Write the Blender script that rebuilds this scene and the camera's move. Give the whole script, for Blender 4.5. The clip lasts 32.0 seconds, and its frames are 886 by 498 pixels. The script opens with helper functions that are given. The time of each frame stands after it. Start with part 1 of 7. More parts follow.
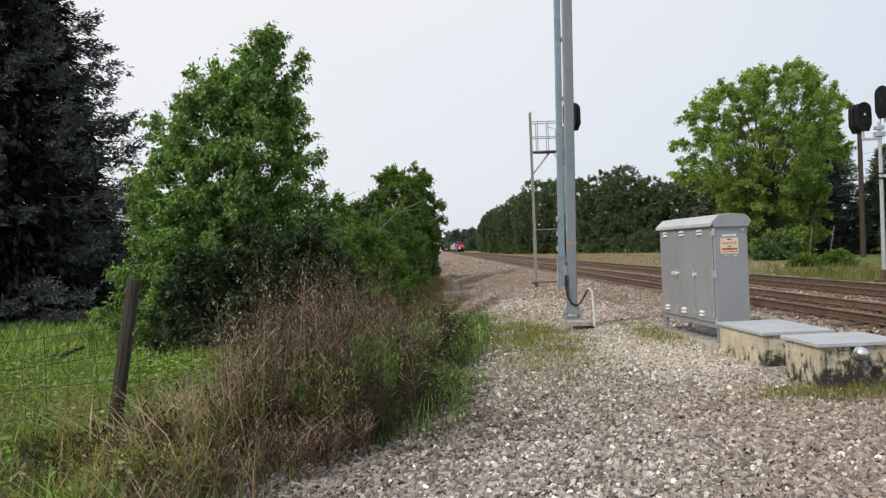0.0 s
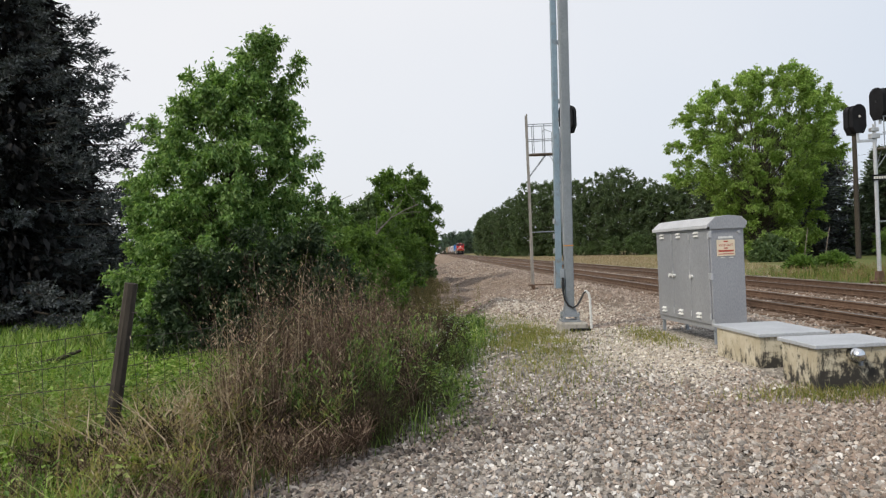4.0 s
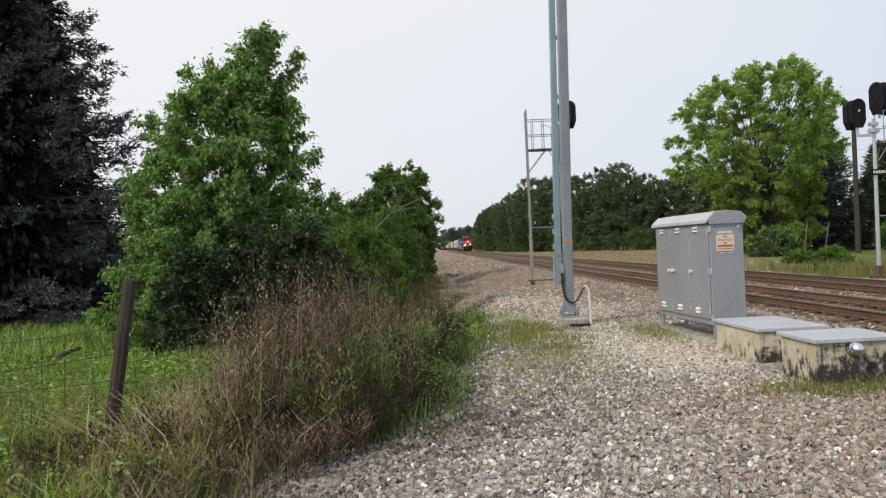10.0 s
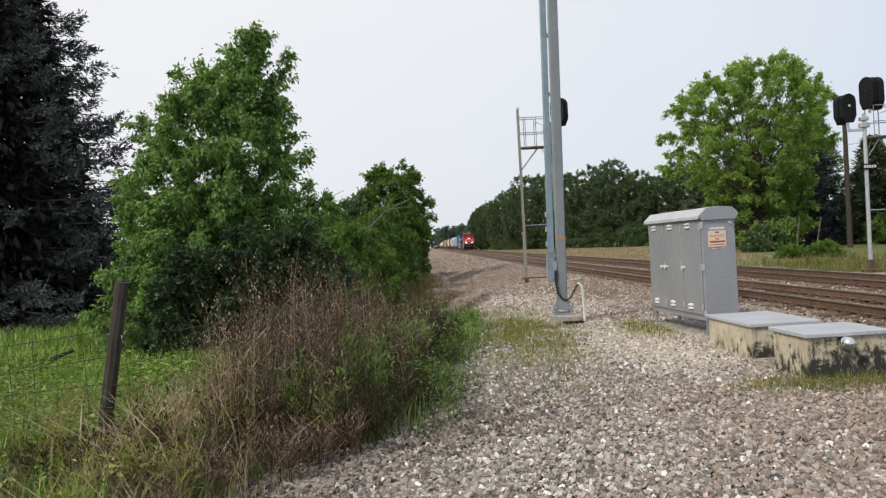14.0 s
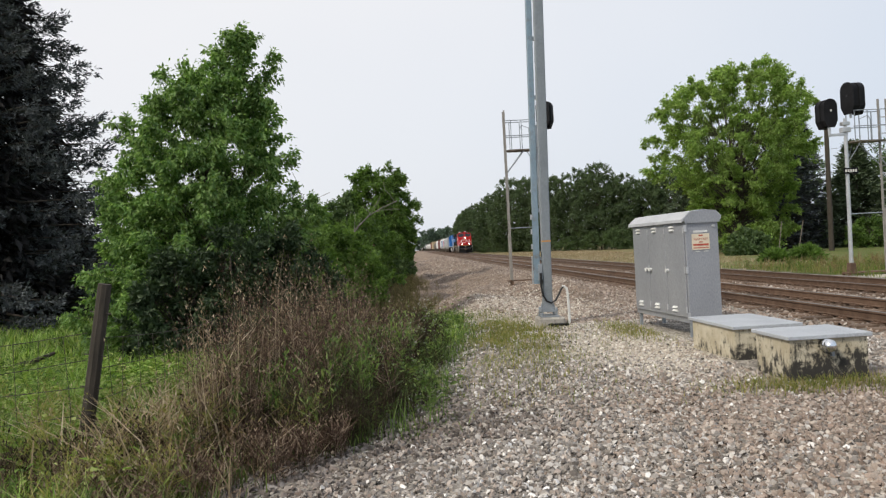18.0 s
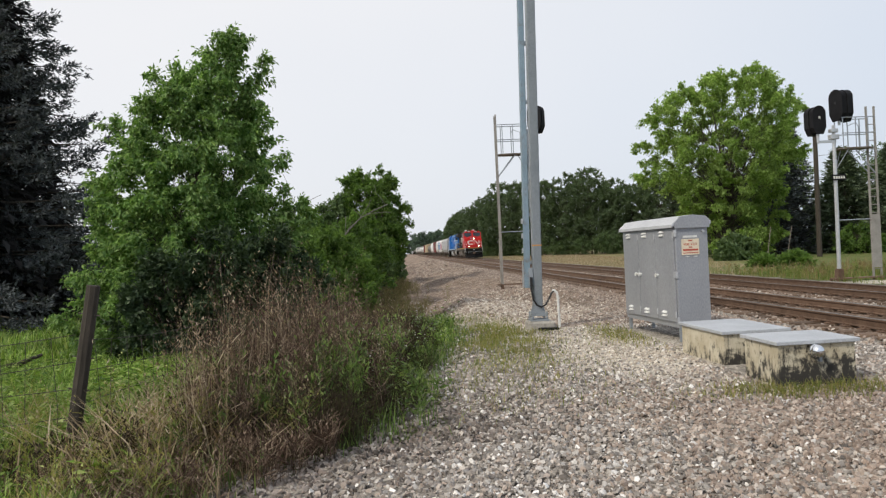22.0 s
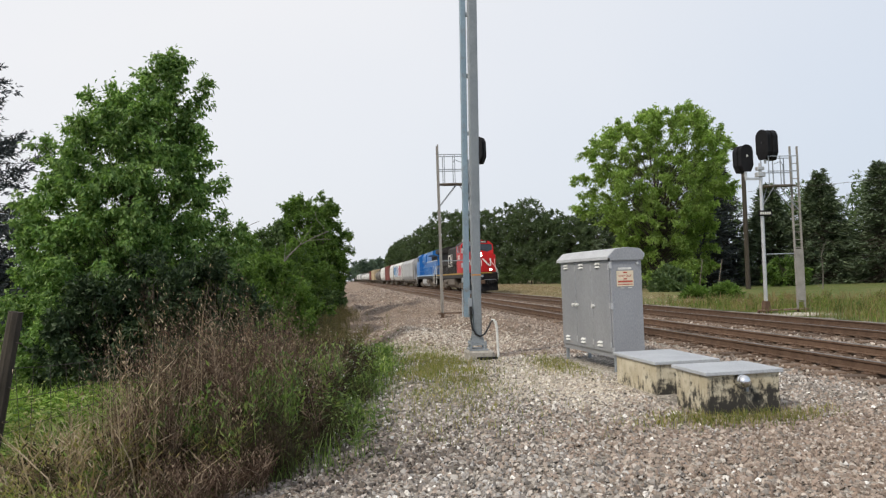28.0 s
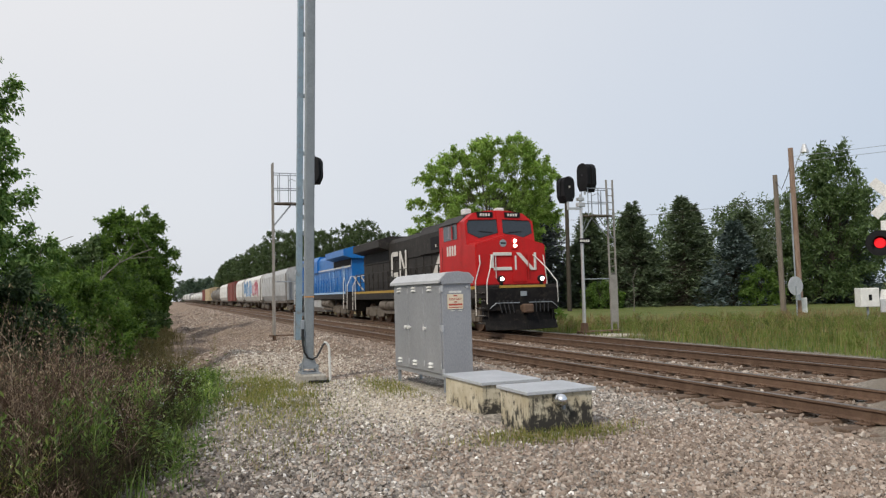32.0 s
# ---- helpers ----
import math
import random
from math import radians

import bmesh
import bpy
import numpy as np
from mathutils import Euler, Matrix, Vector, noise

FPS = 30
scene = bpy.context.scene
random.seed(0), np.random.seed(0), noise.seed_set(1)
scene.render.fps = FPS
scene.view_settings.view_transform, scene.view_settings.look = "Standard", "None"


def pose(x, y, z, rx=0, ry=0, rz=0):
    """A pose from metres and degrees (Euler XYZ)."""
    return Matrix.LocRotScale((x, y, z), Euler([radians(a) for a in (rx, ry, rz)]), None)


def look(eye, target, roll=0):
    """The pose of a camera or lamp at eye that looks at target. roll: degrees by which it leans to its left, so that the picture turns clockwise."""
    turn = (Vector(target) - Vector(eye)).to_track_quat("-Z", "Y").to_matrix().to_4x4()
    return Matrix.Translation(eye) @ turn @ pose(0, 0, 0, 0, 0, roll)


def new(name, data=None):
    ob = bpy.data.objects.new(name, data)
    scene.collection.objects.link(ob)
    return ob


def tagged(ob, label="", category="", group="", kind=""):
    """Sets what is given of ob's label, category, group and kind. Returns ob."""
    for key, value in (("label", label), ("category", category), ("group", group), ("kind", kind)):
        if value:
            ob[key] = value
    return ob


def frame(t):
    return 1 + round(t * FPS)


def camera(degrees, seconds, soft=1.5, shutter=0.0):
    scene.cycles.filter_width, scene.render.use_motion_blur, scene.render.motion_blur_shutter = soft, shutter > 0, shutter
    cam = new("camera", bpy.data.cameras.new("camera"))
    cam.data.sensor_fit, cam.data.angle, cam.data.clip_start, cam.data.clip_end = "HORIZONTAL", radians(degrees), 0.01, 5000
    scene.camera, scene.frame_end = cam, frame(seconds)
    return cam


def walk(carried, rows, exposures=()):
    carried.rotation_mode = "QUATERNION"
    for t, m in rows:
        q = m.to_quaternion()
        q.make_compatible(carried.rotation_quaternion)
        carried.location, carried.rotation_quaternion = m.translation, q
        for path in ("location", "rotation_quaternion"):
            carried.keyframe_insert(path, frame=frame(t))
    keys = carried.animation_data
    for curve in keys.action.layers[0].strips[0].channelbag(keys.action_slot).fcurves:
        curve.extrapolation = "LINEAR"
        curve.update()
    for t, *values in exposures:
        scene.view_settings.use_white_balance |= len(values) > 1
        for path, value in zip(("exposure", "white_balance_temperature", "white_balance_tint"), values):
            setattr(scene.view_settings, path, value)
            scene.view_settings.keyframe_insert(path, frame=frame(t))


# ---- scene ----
cam = camera(62.18, 32.0, soft=1.3)

# seconds, place, tilt, roll and heading of the hand-held camera
PATH = (
    (0.0, -0.000, 0.000, 1.650, 90.14, 2.26, -0.67),
    (0.5, -0.001, 0.001, 1.650, 90.14, 2.29, -0.99),
    (1.0, -0.001, 0.001, 1.650, 90.18, 2.23, -1.05),
    (1.5, -0.003, -0.001, 1.652, 90.17, 2.27, -1.24),
    (2.0, -0.009, -0.000, 1.651, 90.27, 2.23, -1.23),
    (2.5, -0.010, -0.001, 1.653, 90.34, 2.21, -1.07),
    (3.0, -0.013, -0.001, 1.653, 90.35, 2.13, -1.00),
    (3.5, -0.014, -0.000, 1.653, 90.34, 2.30, -1.04),
    (5.5, -0.011, -0.004, 1.652, 90.28, 2.72, -0.71),
    (6.0, -0.009, -0.004, 1.654, 90.22, 2.78, -0.65),
    (6.5, -0.006, -0.004, 1.653, 90.19, 2.88, -0.66),
    (7.0, -0.002, -0.005, 1.654, 90.08, 3.09, -0.81),
    (7.5, -0.001, -0.005, 1.652, 90.05, 2.89, -0.89),
    (8.0, -0.005, -0.006, 1.651, 90.12, 2.46, -0.92),
    (8.5, -0.008, -0.005, 1.652, 90.09, 2.33, -0.94),
    (9.0, -0.013, -0.002, 1.652, 90.08, 2.32, -0.94),
    (9.5, -0.009, -0.002, 1.650, 90.05, 2.49, -0.96),
    (10.0, -0.006, -0.001, 1.651, 90.01, 2.60, -0.98),
    (10.5, -0.001, -0.001, 1.652, 89.94, 3.00, -1.01),
    (11.0, 0.002, -0.002, 1.650, 89.91, 3.26, -1.05),
    (11.5, 0.006, -0.002, 1.652, 89.90, 3.38, -1.08),
    (12.0, 0.008, -0.003, 1.651, 89.88, 3.42, -1.12),
    (12.5, 0.006, -0.005, 1.652, 89.88, 3.30, -1.16),
    (13.0, 0.007, -0.005, 1.652, 89.89, 3.08, -1.24),
    (13.5, 0.007, -0.005, 1.655, 89.84, 3.05, -1.37),
    (14.0, 0.010, -0.006, 1.654, 89.87, 3.19, -1.45),
    (14.5, 0.011, -0.006, 1.650, 89.92, 3.34, -1.53),
    (16.5, 0.019, -0.006, 1.653, 89.90, 3.41, -2.15),
    (17.0, 0.017, -0.008, 1.652, 89.93, 3.16, -2.28),
    (17.5, 0.013, -0.009, 1.654, 90.00, 3.19, -2.45),
    (18.0, 0.011, -0.009, 1.653, 90.00, 3.06, -2.57),
    (18.5, 0.012, -0.010, 1.653, 90.04, 2.92, -2.66),
    (19.0, 0.006, -0.010, 1.653, 90.04, 2.52, -2.77),
    (19.5, 0.007, -0.009, 1.652, 90.04, 2.50, -2.83),
    (20.0, 0.007, -0.011, 1.652, 90.06, 2.59, -2.90),
    (20.5, 0.009, -0.013, 1.652, 90.07, 2.59, -3.02),
    (21.0, 0.011, -0.013, 1.652, 90.12, 2.67, -3.11),
    (21.5, 0.009, -0.012, 1.654, 90.18, 2.79, -3.20),
    (22.0, 0.009, -0.012, 1.653, 90.24, 2.70, -3.30),
    (22.5, 0.009, -0.012, 1.651, 90.30, 2.57, -3.46),
    (23.0, 0.011, -0.012, 1.652, 90.33, 2.51, -3.86),
    (23.5, 0.010, -0.013, 1.655, 90.38, 2.38, -4.22),
    (24.0, 0.009, -0.016, 1.655, 90.48, 2.31, -4.41),
    (24.5, 0.006, -0.018, 1.653, 90.58, 1.97, -4.57),
    (25.0, 0.008, -0.019, 1.658, 90.70, 1.94, -4.95),
    (25.5, 0.010, -0.020, 1.657, 90.88, 1.76, -5.22),
    (27.5, 0.020, -0.034, 1.665, 92.01, 2.01, -6.95),
    (28.0, 0.027, -0.037, 1.667, 92.24, 1.98, -7.89),
    (28.5, 0.033, -0.042, 1.670, 92.42, 1.71, -8.54),
    (29.0, 0.033, -0.046, 1.673, 92.62, 1.48, -9.41),
    (29.5, 0.035, -0.053, 1.671, 92.80, 1.44, -10.82),
    (30.0, 0.037, -0.059, 1.675, 92.93, 1.60, -12.07),
    (30.5, 0.042, -0.066, 1.678, 93.02, 1.49, -13.37),
    (31.0, 0.044, -0.072, 1.678, 93.21, 1.33, -15.14),
    (31.5, 0.051, -0.076, 1.683, 93.40, 1.58, -17.17),
    (32.0, 0.061, -0.080, 1.685, 93.51, 1.55, -20.63),
)
walk(cam, [(t, pose(x, y, z, a, b, c)) for t, x, y, z, a, b, c in PATH], exposures=((0.0, 0.03), (24.0, 0.03), (29.0, 0.03), (30.0, -0.03), (32.0, -0.09)))

# ---- light ----
SUN_FROM = Vector((-0.60, -0.46, 0.65)).normalized()
world = bpy.data.worlds.new("hazy_sky")
scene.world = world
world.use_nodes = True
wn, wl = world.node_tree.nodes, world.node_tree.links
wn.clear()
w_out = wn.new("ShaderNodeOutputWorld")
w_bg = wn.new("ShaderNodeBackground")
w_sky = wn.new("ShaderNodeTexSky")
w_sky.sky_type = "NISHITA"
w_sky.sun_disc = False
w_sky.sun_elevation = math.asin(SUN_FROM.z)
w_sky.sun_rotation = math.atan2(SUN_FROM.x, SUN_FROM.y)
w_sky.air_density, w_sky.dust_density, w_sky.ozone_density = 1.0, 4.0, 1.0
w_dim = wn.new("ShaderNodeVectorMath")
w_dim.operation = "SCALE"
w_dim.inputs["Scale"].default_value = 0.10
w_mix = wn.new("ShaderNodeMix")
w_mix.data_type = "RGBA"
w_mix.inputs[0].default_value = 0.86
w_tc = wn.new("ShaderNodeTexCoord")
w_noise = wn.new("ShaderNodeTexNoise")
w_noise.inputs["Scale"].default_value = 1.6
w_noise.inputs["Detail"].default_value = 3.0
w_ramp = wn.new("ShaderNodeValToRGB")
w_ramp.color_ramp.elements[0].position, w_ramp.color_ramp.elements[0].color = 0.20, (0.65, 0.738, 0.868, 1)
w_ramp.color_ramp.elements[1].position, w_ramp.color_ramp.elements[1].color = 1.08, (0.965, 0.965, 0.985, 1)
wl.new(w_tc.outputs["Generated"], w_noise.inputs["Vector"])
# the veil of haze is whitest high up towards the sun's side
w_dot = wn.new("ShaderNodeVectorMath")
w_dot.operation = "DOT_PRODUCT"
w_dot.inputs[1].default_value = (-0.45, 0.50, 0.75)
wl.new(w_tc.outputs["Generated"], w_dot.inputs[0])
w_sum = wn.new("ShaderNodeMath")
w_sum.operation = "MULTIPLY_ADD"
w_sum.inputs[1].default_value = 0.35
wl.new(w_noise.outputs["Fac"], w_sum.inputs[0])
wl.new(w_dot.outputs["Value"], w_sum.inputs[2])
wl.new(w_sum.outputs["Value"], w_ramp.inputs["Fac"])
wl.new(w_sky.outputs["Color"], w_dim.inputs[0])
wl.new(w_dim.outputs["Vector"], w_mix.inputs["A"])
wl.new(w_ramp.outputs["Color"], w_mix.inputs["B"])
wl.new(w_mix.outputs["Result"], w_bg.inputs["Color"])
w_bg.inputs["Strength"].default_value = 1.0
wl.new(w_bg.outputs["Background"], w_out.inputs["Surface"])
sun = new("sun", bpy.data.lights.new("sun", "SUN"))
sun.data.energy, sun.data.angle, sun.data.color = 2.35, radians(7), (1.0, 0.92, 0.79)
sun.matrix_world = look(SUN_FROM * 60, (0, 0, 0))
scene.view_settings.exposure = 0.0


# ---- materials ----
def nodes_of(name):
    m = bpy.data.materials.new(name)
    m.use_nodes = True
    nt = m.node_tree
    return m, nt, nt.nodes["Principled BSDF"]


def ramp(nt, fac, stops):
    r = nt.nodes.new("ShaderNodeValToRGB")
    els = r.color_ramp.elements
    while len(els) < len(stops):
        els.new(0.5)
    for e, (p, c) in zip(els, stops):
        e.position, e.color = p, (*c, 1)
    nt.links.new(fac, r.inputs["Fac"])
    return r.outputs["Color"]


def tex(nt, scale, detail=4.0, kind="noise", rough=0.6, stretch=None):
    tc = nt.nodes.new("ShaderNodeTexCoord")
    out = tc.outputs["Object"]
    if stretch:
        mp = nt.nodes.new("ShaderNodeMapping")
        mp.inputs["Scale"].default_value = stretch
        nt.links.new(out, mp.inputs["Vector"])
        out = mp.outputs["Vector"]
    if kind == "noise":
        t = nt.nodes.new("ShaderNodeTexNoise")
        t.inputs["Detail"].default_value, t.inputs["Roughness"].default_value = detail, rough
    else:
        t = nt.nodes.new("ShaderNodeTexVoronoi")
    t.inputs["Scale"].default_value = scale
    nt.links.new(out, t.inputs["Vector"])
    return t


def mixc(nt, fac, a, b, mode="MIX"):
    m = nt.nodes.new("ShaderNodeMix")
    m.data_type, m.blend_type = "RGBA", mode
    for sock, v in ((m.inputs[0], fac), (m.inputs["A"], a), (m.inputs["B"], b)):
        if isinstance(v, (int, float)):
            sock.default_value = v
        elif isinstance(v, tuple):
            sock.default_value = (*v, 1)
        else:
            nt.links.new(v, sock)
    return m.outputs["Result"]


def bump(nt, bsdf, height, strength=0.3, dist=0.02):
    b = nt.nodes.new("ShaderNodeBump")
    b.inputs["Strength"].default_value, b.inputs["Distance"].default_value = strength, dist
    nt.links.new(height, b.inputs["Height"])
    nt.links.new(b.outputs["Normal"], bsdf.inputs["Normal"])


def surface(name, dark, light, scale=3.0, fine=40.0, rough=0.6, metal=0.0, relief=0.15, spec=0.4, grime=None, stretch=None, var=0.0):
    """Two scales of colour variation, an optional grime colour, fine relief."""
    m, nt, b = nodes_of(name)
    big = tex(nt, scale, 5.0, stretch=stretch)
    small = tex(nt, fine, 3.0, stretch=stretch)
    col = ramp(nt, big.outputs["Fac"], [(0.3, dark), (0.7, light)])
    tone = ramp(nt, small.outputs["Fac"], [(0.3, (0.80, 0.80, 0.80)), (0.7, (1.1, 1.1, 1.1))])
    col = mixc(nt, 1.0, col, tone, "MULTIPLY")
    if grime:
        g = tex(nt, scale * 2.7, 6.0, rough=0.75, stretch=stretch)
        gf = ramp(nt, g.outputs["Fac"], [(0.52, (0, 0, 0)), (0.68, (1, 1, 1))])
        col = mixc(nt, gf, col, grime)
    if var:
        oi = nt.nodes.new("ShaderNodeObjectInfo")
        v = ramp(nt, oi.outputs["Random"], [(0.0, (1 - var,) * 3), (1.0, (1 + var,) * 3)])
        col = mixc(nt, 1.0, col, v, "MULTIPLY")
    nt.links.new(col, b.inputs["Base Color"])
    b.inputs["Roughness"].default_value, b.inputs["Metallic"].default_value = rough, metal
    b.inputs["Specular IOR Level"].default_value = spec
    if relief:
        bump(nt, b, small.outputs["Fac"], relief, 0.01)
    return m


def leafy(name, cols, trans=0.35, rough=0.55, shift=0.25, spec=0.35, glow=(1.25, 1.35, 0.7)):
    """Leaves: colour differs leaf by leaf and tree by tree, light passes through."""
    m, nt, b = nodes_of(name)
    geo = nt.nodes.new("ShaderNodeNewGeometry")
    n = len(cols) - 1
    col = ramp(nt, geo.outputs["Random Per Island"], [(i / n, c) for i, c in enumerate(cols)])
    patch = tex(nt, 0.55, 3.0)
    tone = ramp(nt, patch.outputs["Fac"], [(0.3, (1 - shift,) * 3), (0.7, (1 + shift,) * 3)])
    col = mixc(nt, 1.0, col, tone, "MULTIPLY")
    nt.links.new(col, b.inputs["Base Color"])
    b.inputs["Roughness"].default_value = rough
    b.inputs["Specular IOR Level"].default_value = spec
    t = nt.nodes.new("ShaderNodeBsdfTranslucent")
    nt.links.new(mixc(nt, 1.0, col, glow, "MULTIPLY"), t.inputs["Color"])
    mx = nt.nodes.new("ShaderNodeMixShader")
    mx.inputs["Fac"].default_value = trans
    nt.links.new(b.outputs["BSDF"], mx.inputs[1])
    nt.links.new(t.outputs["BSDF"], mx.inputs[2])
    nt.links.new(mx.outputs["Shader"], nt.nodes["Material Output"].inputs["Surface"])
    return m


def plain(name, col, rough=0.5, metal=0.0, emit=0.0):
    m, nt, b = nodes_of(name)
    n = tex(nt, 9.0, 4.0)
    nt.links.new(mixc(nt, 1.0, ramp(nt, n.outputs["Fac"], [(0.3, tuple(c * 0.86 for c in col)), (0.7, tuple(min(1, c * 1.08) for c in col))]), (1.0, 1.0, 1.0), "MULTIPLY"), b.inputs["Base Color"])
    b.inputs["Roughness"].default_value, b.inputs["Metallic"].default_value = rough, metal
    if emit:
        b.inputs["Emission Color"].default_value = (*col, 1)
        b.inputs["Emission Strength"].default_value = emit
    return m


M_GALV = surface("galvanised_steel", (0.27, 0.30, 0.33), (0.36, 0.39, 0.42), 2.5, 60, 0.5, 0.35, 0.05)
M_MAST = surface("blue_grey_steel", (0.20, 0.28, 0.34), (0.28, 0.36, 0.42), 2.0, 50, 0.5, 0.3, 0.05, grime=(0.20, 0.21, 0.21))
M_POSTSTEEL = surface("dull_grey_steel", (0.20, 0.225, 0.245), (0.26, 0.285, 0.305), 2.0, 50, 0.55, 0.2, 0.05)
M_CAB = surface("silver_paint", (0.31, 0.32, 0.345), (0.365, 0.375, 0.40), 1.6, 70, 0.45, 0.25, 0.04, stretch=(1, 1, 0.35))
# lighter copy of the silver paint, with the roof's sky brightness in the colour
M_CABROOF = surface("lit_silver_paint", (0.44, 0.45, 0.47), (0.54, 0.55, 0.57), 2.0, 60, 0.45, 0.1, 0.04)
M_FOOT = surface("grey_footing_concrete", (0.30, 0.28, 0.25), (0.44, 0.415, 0.37), 3.0, 45, 0.9, 0.0, 0.4, grime=(0.22, 0.20, 0.17))
M_LID = surface("grey_lid", (0.42, 0.44, 0.47), (0.52, 0.54, 0.57), 2.0, 60, 0.6, 0.2, 0.08)
M_RUST = surface("rusty_steel", (0.115, 0.070, 0.047), (0.20, 0.13, 0.09), 4.0, 40, 0.75, 0.3, 0.3, var=0.15)
M_RAILTOP = surface("worn_rail_head", (0.10, 0.075, 0.06), (0.20, 0.17, 0.15), 5.0, 60, 0.42, 0.6, 0.05, stretch=(1, 0.05, 1))
M_TIE = surface("weathered_tie", (0.10, 0.065, 0.045), (0.21, 0.15, 0.11), 4.0, 30, 0.9, 0.0, 0.5, stretch=(0.3, 3, 1), var=0.3)
M_BLACK = surface("black_paint", (0.006, 0.006, 0.007), (0.014, 0.014, 0.016), 3.0, 40, 0.7, 0.0, 0.05, spec=0.2)
M_ALU = surface("aluminium", (0.50, 0.51, 0.52), (0.64, 0.65, 0.66), 2.0, 60, 0.4, 0.6, 0.04)
M_BARK = surface("bark", (0.045, 0.036, 0.028), (0.10, 0.082, 0.064), 6.0, 35, 0.9, 0.0, 0.6, stretch=(2, 2, 0.5))
M_SNAG = surface("grey_dead_wood", (0.13, 0.115, 0.10), (0.24, 0.22, 0.195), 6.0, 35, 0.9, 0.0, 0.4, stretch=(2, 2, 0.5))
M_POLE = surface("weathered_pole_wood", (0.13, 0.11, 0.09), (0.24, 0.20, 0.165), 3.0, 40, 0.9, 0.0, 0.4, stretch=(4, 4, 0.3), var=0.2)
M_POLERED = surface("reddish_pole_wood", (0.17, 0.10, 0.072), (0.32, 0.235, 0.18), 2.0, 40, 0.9, 0.0, 0.4, stretch=(3, 3, 0.4), var=0.15)
M_POST = surface("old_fence_wood", (0.032, 0.027, 0.021), (0.085, 0.07, 0.055), 5.0, 50, 0.95, 0.0, 0.6, stretch=(5, 5, 0.5))
M_WIRE = surface("rusted_wire", (0.06, 0.05, 0.045), (0.11, 0.09, 0.08), 6.0, 40, 0.8, 0.3, 0.0)
M_WHITE = surface("white_paint", (0.62, 0.62, 0.60), (0.78, 0.78, 0.76), 3.0, 40, 0.6, 0.0, 0.05)
M_RED = surface("red_loco_paint", (0.45, 0.011, 0.012), (0.54, 0.016, 0.016), 1.2, 40, 0.42, 0.0, 0.03, spec=0.25, grime=(0.36, 0.018, 0.015))
M_PLOW = surface("worn_black_plow", (0.008, 0.008, 0.009), (0.018, 0.017, 0.017), 2.0, 30, 0.9, 0.0, 0.1, spec=0.12, grime=(0.035, 0.03, 0.026))
M_LBLACK = surface("dusty_black_paint", (0.017, 0.015, 0.014), (0.034, 0.030, 0.027), 1.5, 30, 0.65, 0.0, 0.08, spec=0.3, grime=(0.055, 0.047, 0.04))
M_BLUE = surface("blue_loco_paint", (0.008, 0.125, 0.42), (0.012, 0.175, 0.52), 1.2, 40, 0.4, 0.0, 0.04, spec=0.5, grime=(0.03, 0.10, 0.30))
M_LBLUE = surface("pale_blue_stripe", (0.30, 0.48, 0.72), (0.40, 0.58, 0.80), 1.5, 40, 0.45, 0.0, 0.03)
M_GREYCAR = surface("grey_car_paint", (0.34, 0.35, 0.36), (0.47, 0.48, 0.49), 0.7, 20, 0.65, 0.0, 0.06, grime=(0.27, 0.26, 0.25), stretch=(1, 1, 0.4))
M_WHITECAR = surface("white_car_paint", (0.60, 0.60, 0.58), (0.74, 0.74, 0.72), 0.7, 20, 0.6, 0.0, 0.06, grime=(0.48, 0.45, 0.41), stretch=(1, 1, 0.4))
M_REDCAR = surface("oxide_red_car_paint", (0.17, 0.045, 0.04), (0.25, 0.075, 0.06), 0.8, 20, 0.7, 0.0, 0.06, grime=(0.13, 0.07, 0.055), stretch=(1, 1, 0.4))
M_TANK = surface("dark_tank_paint", (0.10, 0.09, 0.08), (0.19, 0.175, 0.155), 0.8, 20, 0.6, 0.0, 0.06, grime=(0.26, 0.23, 0.19), stretch=(1, 1, 0.4))
M_TANCAR = surface("tan_car_paint", (0.42, 0.33, 0.20), (0.54, 0.45, 0.30), 0.8, 20, 0.65, 0.0, 0.06, grime=(0.34, 0.26, 0.17), stretch=(1, 1, 0.4))
M_TRUCK = surface("dirty_truck_steel", (0.10, 0.085, 0.07), (0.21, 0.18, 0.15), 3.0, 30, 0.8, 0.2, 0.2)
M_YELLOW = plain("yellow_stripe_paint", (0.38, 0.24, 0.04), 0.6)
M_LETTER = plain("white_lettering", (0.66, 0.64, 0.60), 0.5)
M_GLASS = plain("dark_cab_glass", (0.03, 0.04, 0.05), 0.06)
M_LAMP = plain("lit_headlamp", (1.0, 0.93, 0.80), 0.3, emit=14.0)
M_REDLAMP = plain("lit_red_lens", (0.85, 0.008, 0.014), 0.3, emit=1.0)
M_REFL = plain("dark_lens", (0.05, 0.02, 0.02), 0.15)
M_SIGN = plain("cream_sign", (0.72, 0.62, 0.47), 0.6)
M_SIGNRED = plain("sign_red", (0.45, 0.08, 0.05), 0.6)
M_CHROME = plain("polished_steel", (0.75, 0.76, 0.78), 0.16, 1.0)
M_RUBBER = plain("black_cable_rubber", (0.012, 0.012, 0.013), 0.5)
M_ORANGE = plain("orange_band", (0.52, 0.24, 0.06), 0.6)


# ---- mesh helpers ----
def part(name, bm, mat, parent=None, label="", smooth=False):
    me = bpy.data.meshes.new(name)
    bmesh.ops.recalc_face_normals(bm, faces=bm.faces)
    bm.to_mesh(me)
    bm.free()
    me.materials.append(mat)
    if smooth:
        me.shade_smooth()
    ob = new(name, me)
    if parent is not None:
        ob.parent = parent
    if label:
        ob["label"] = label
    return ob


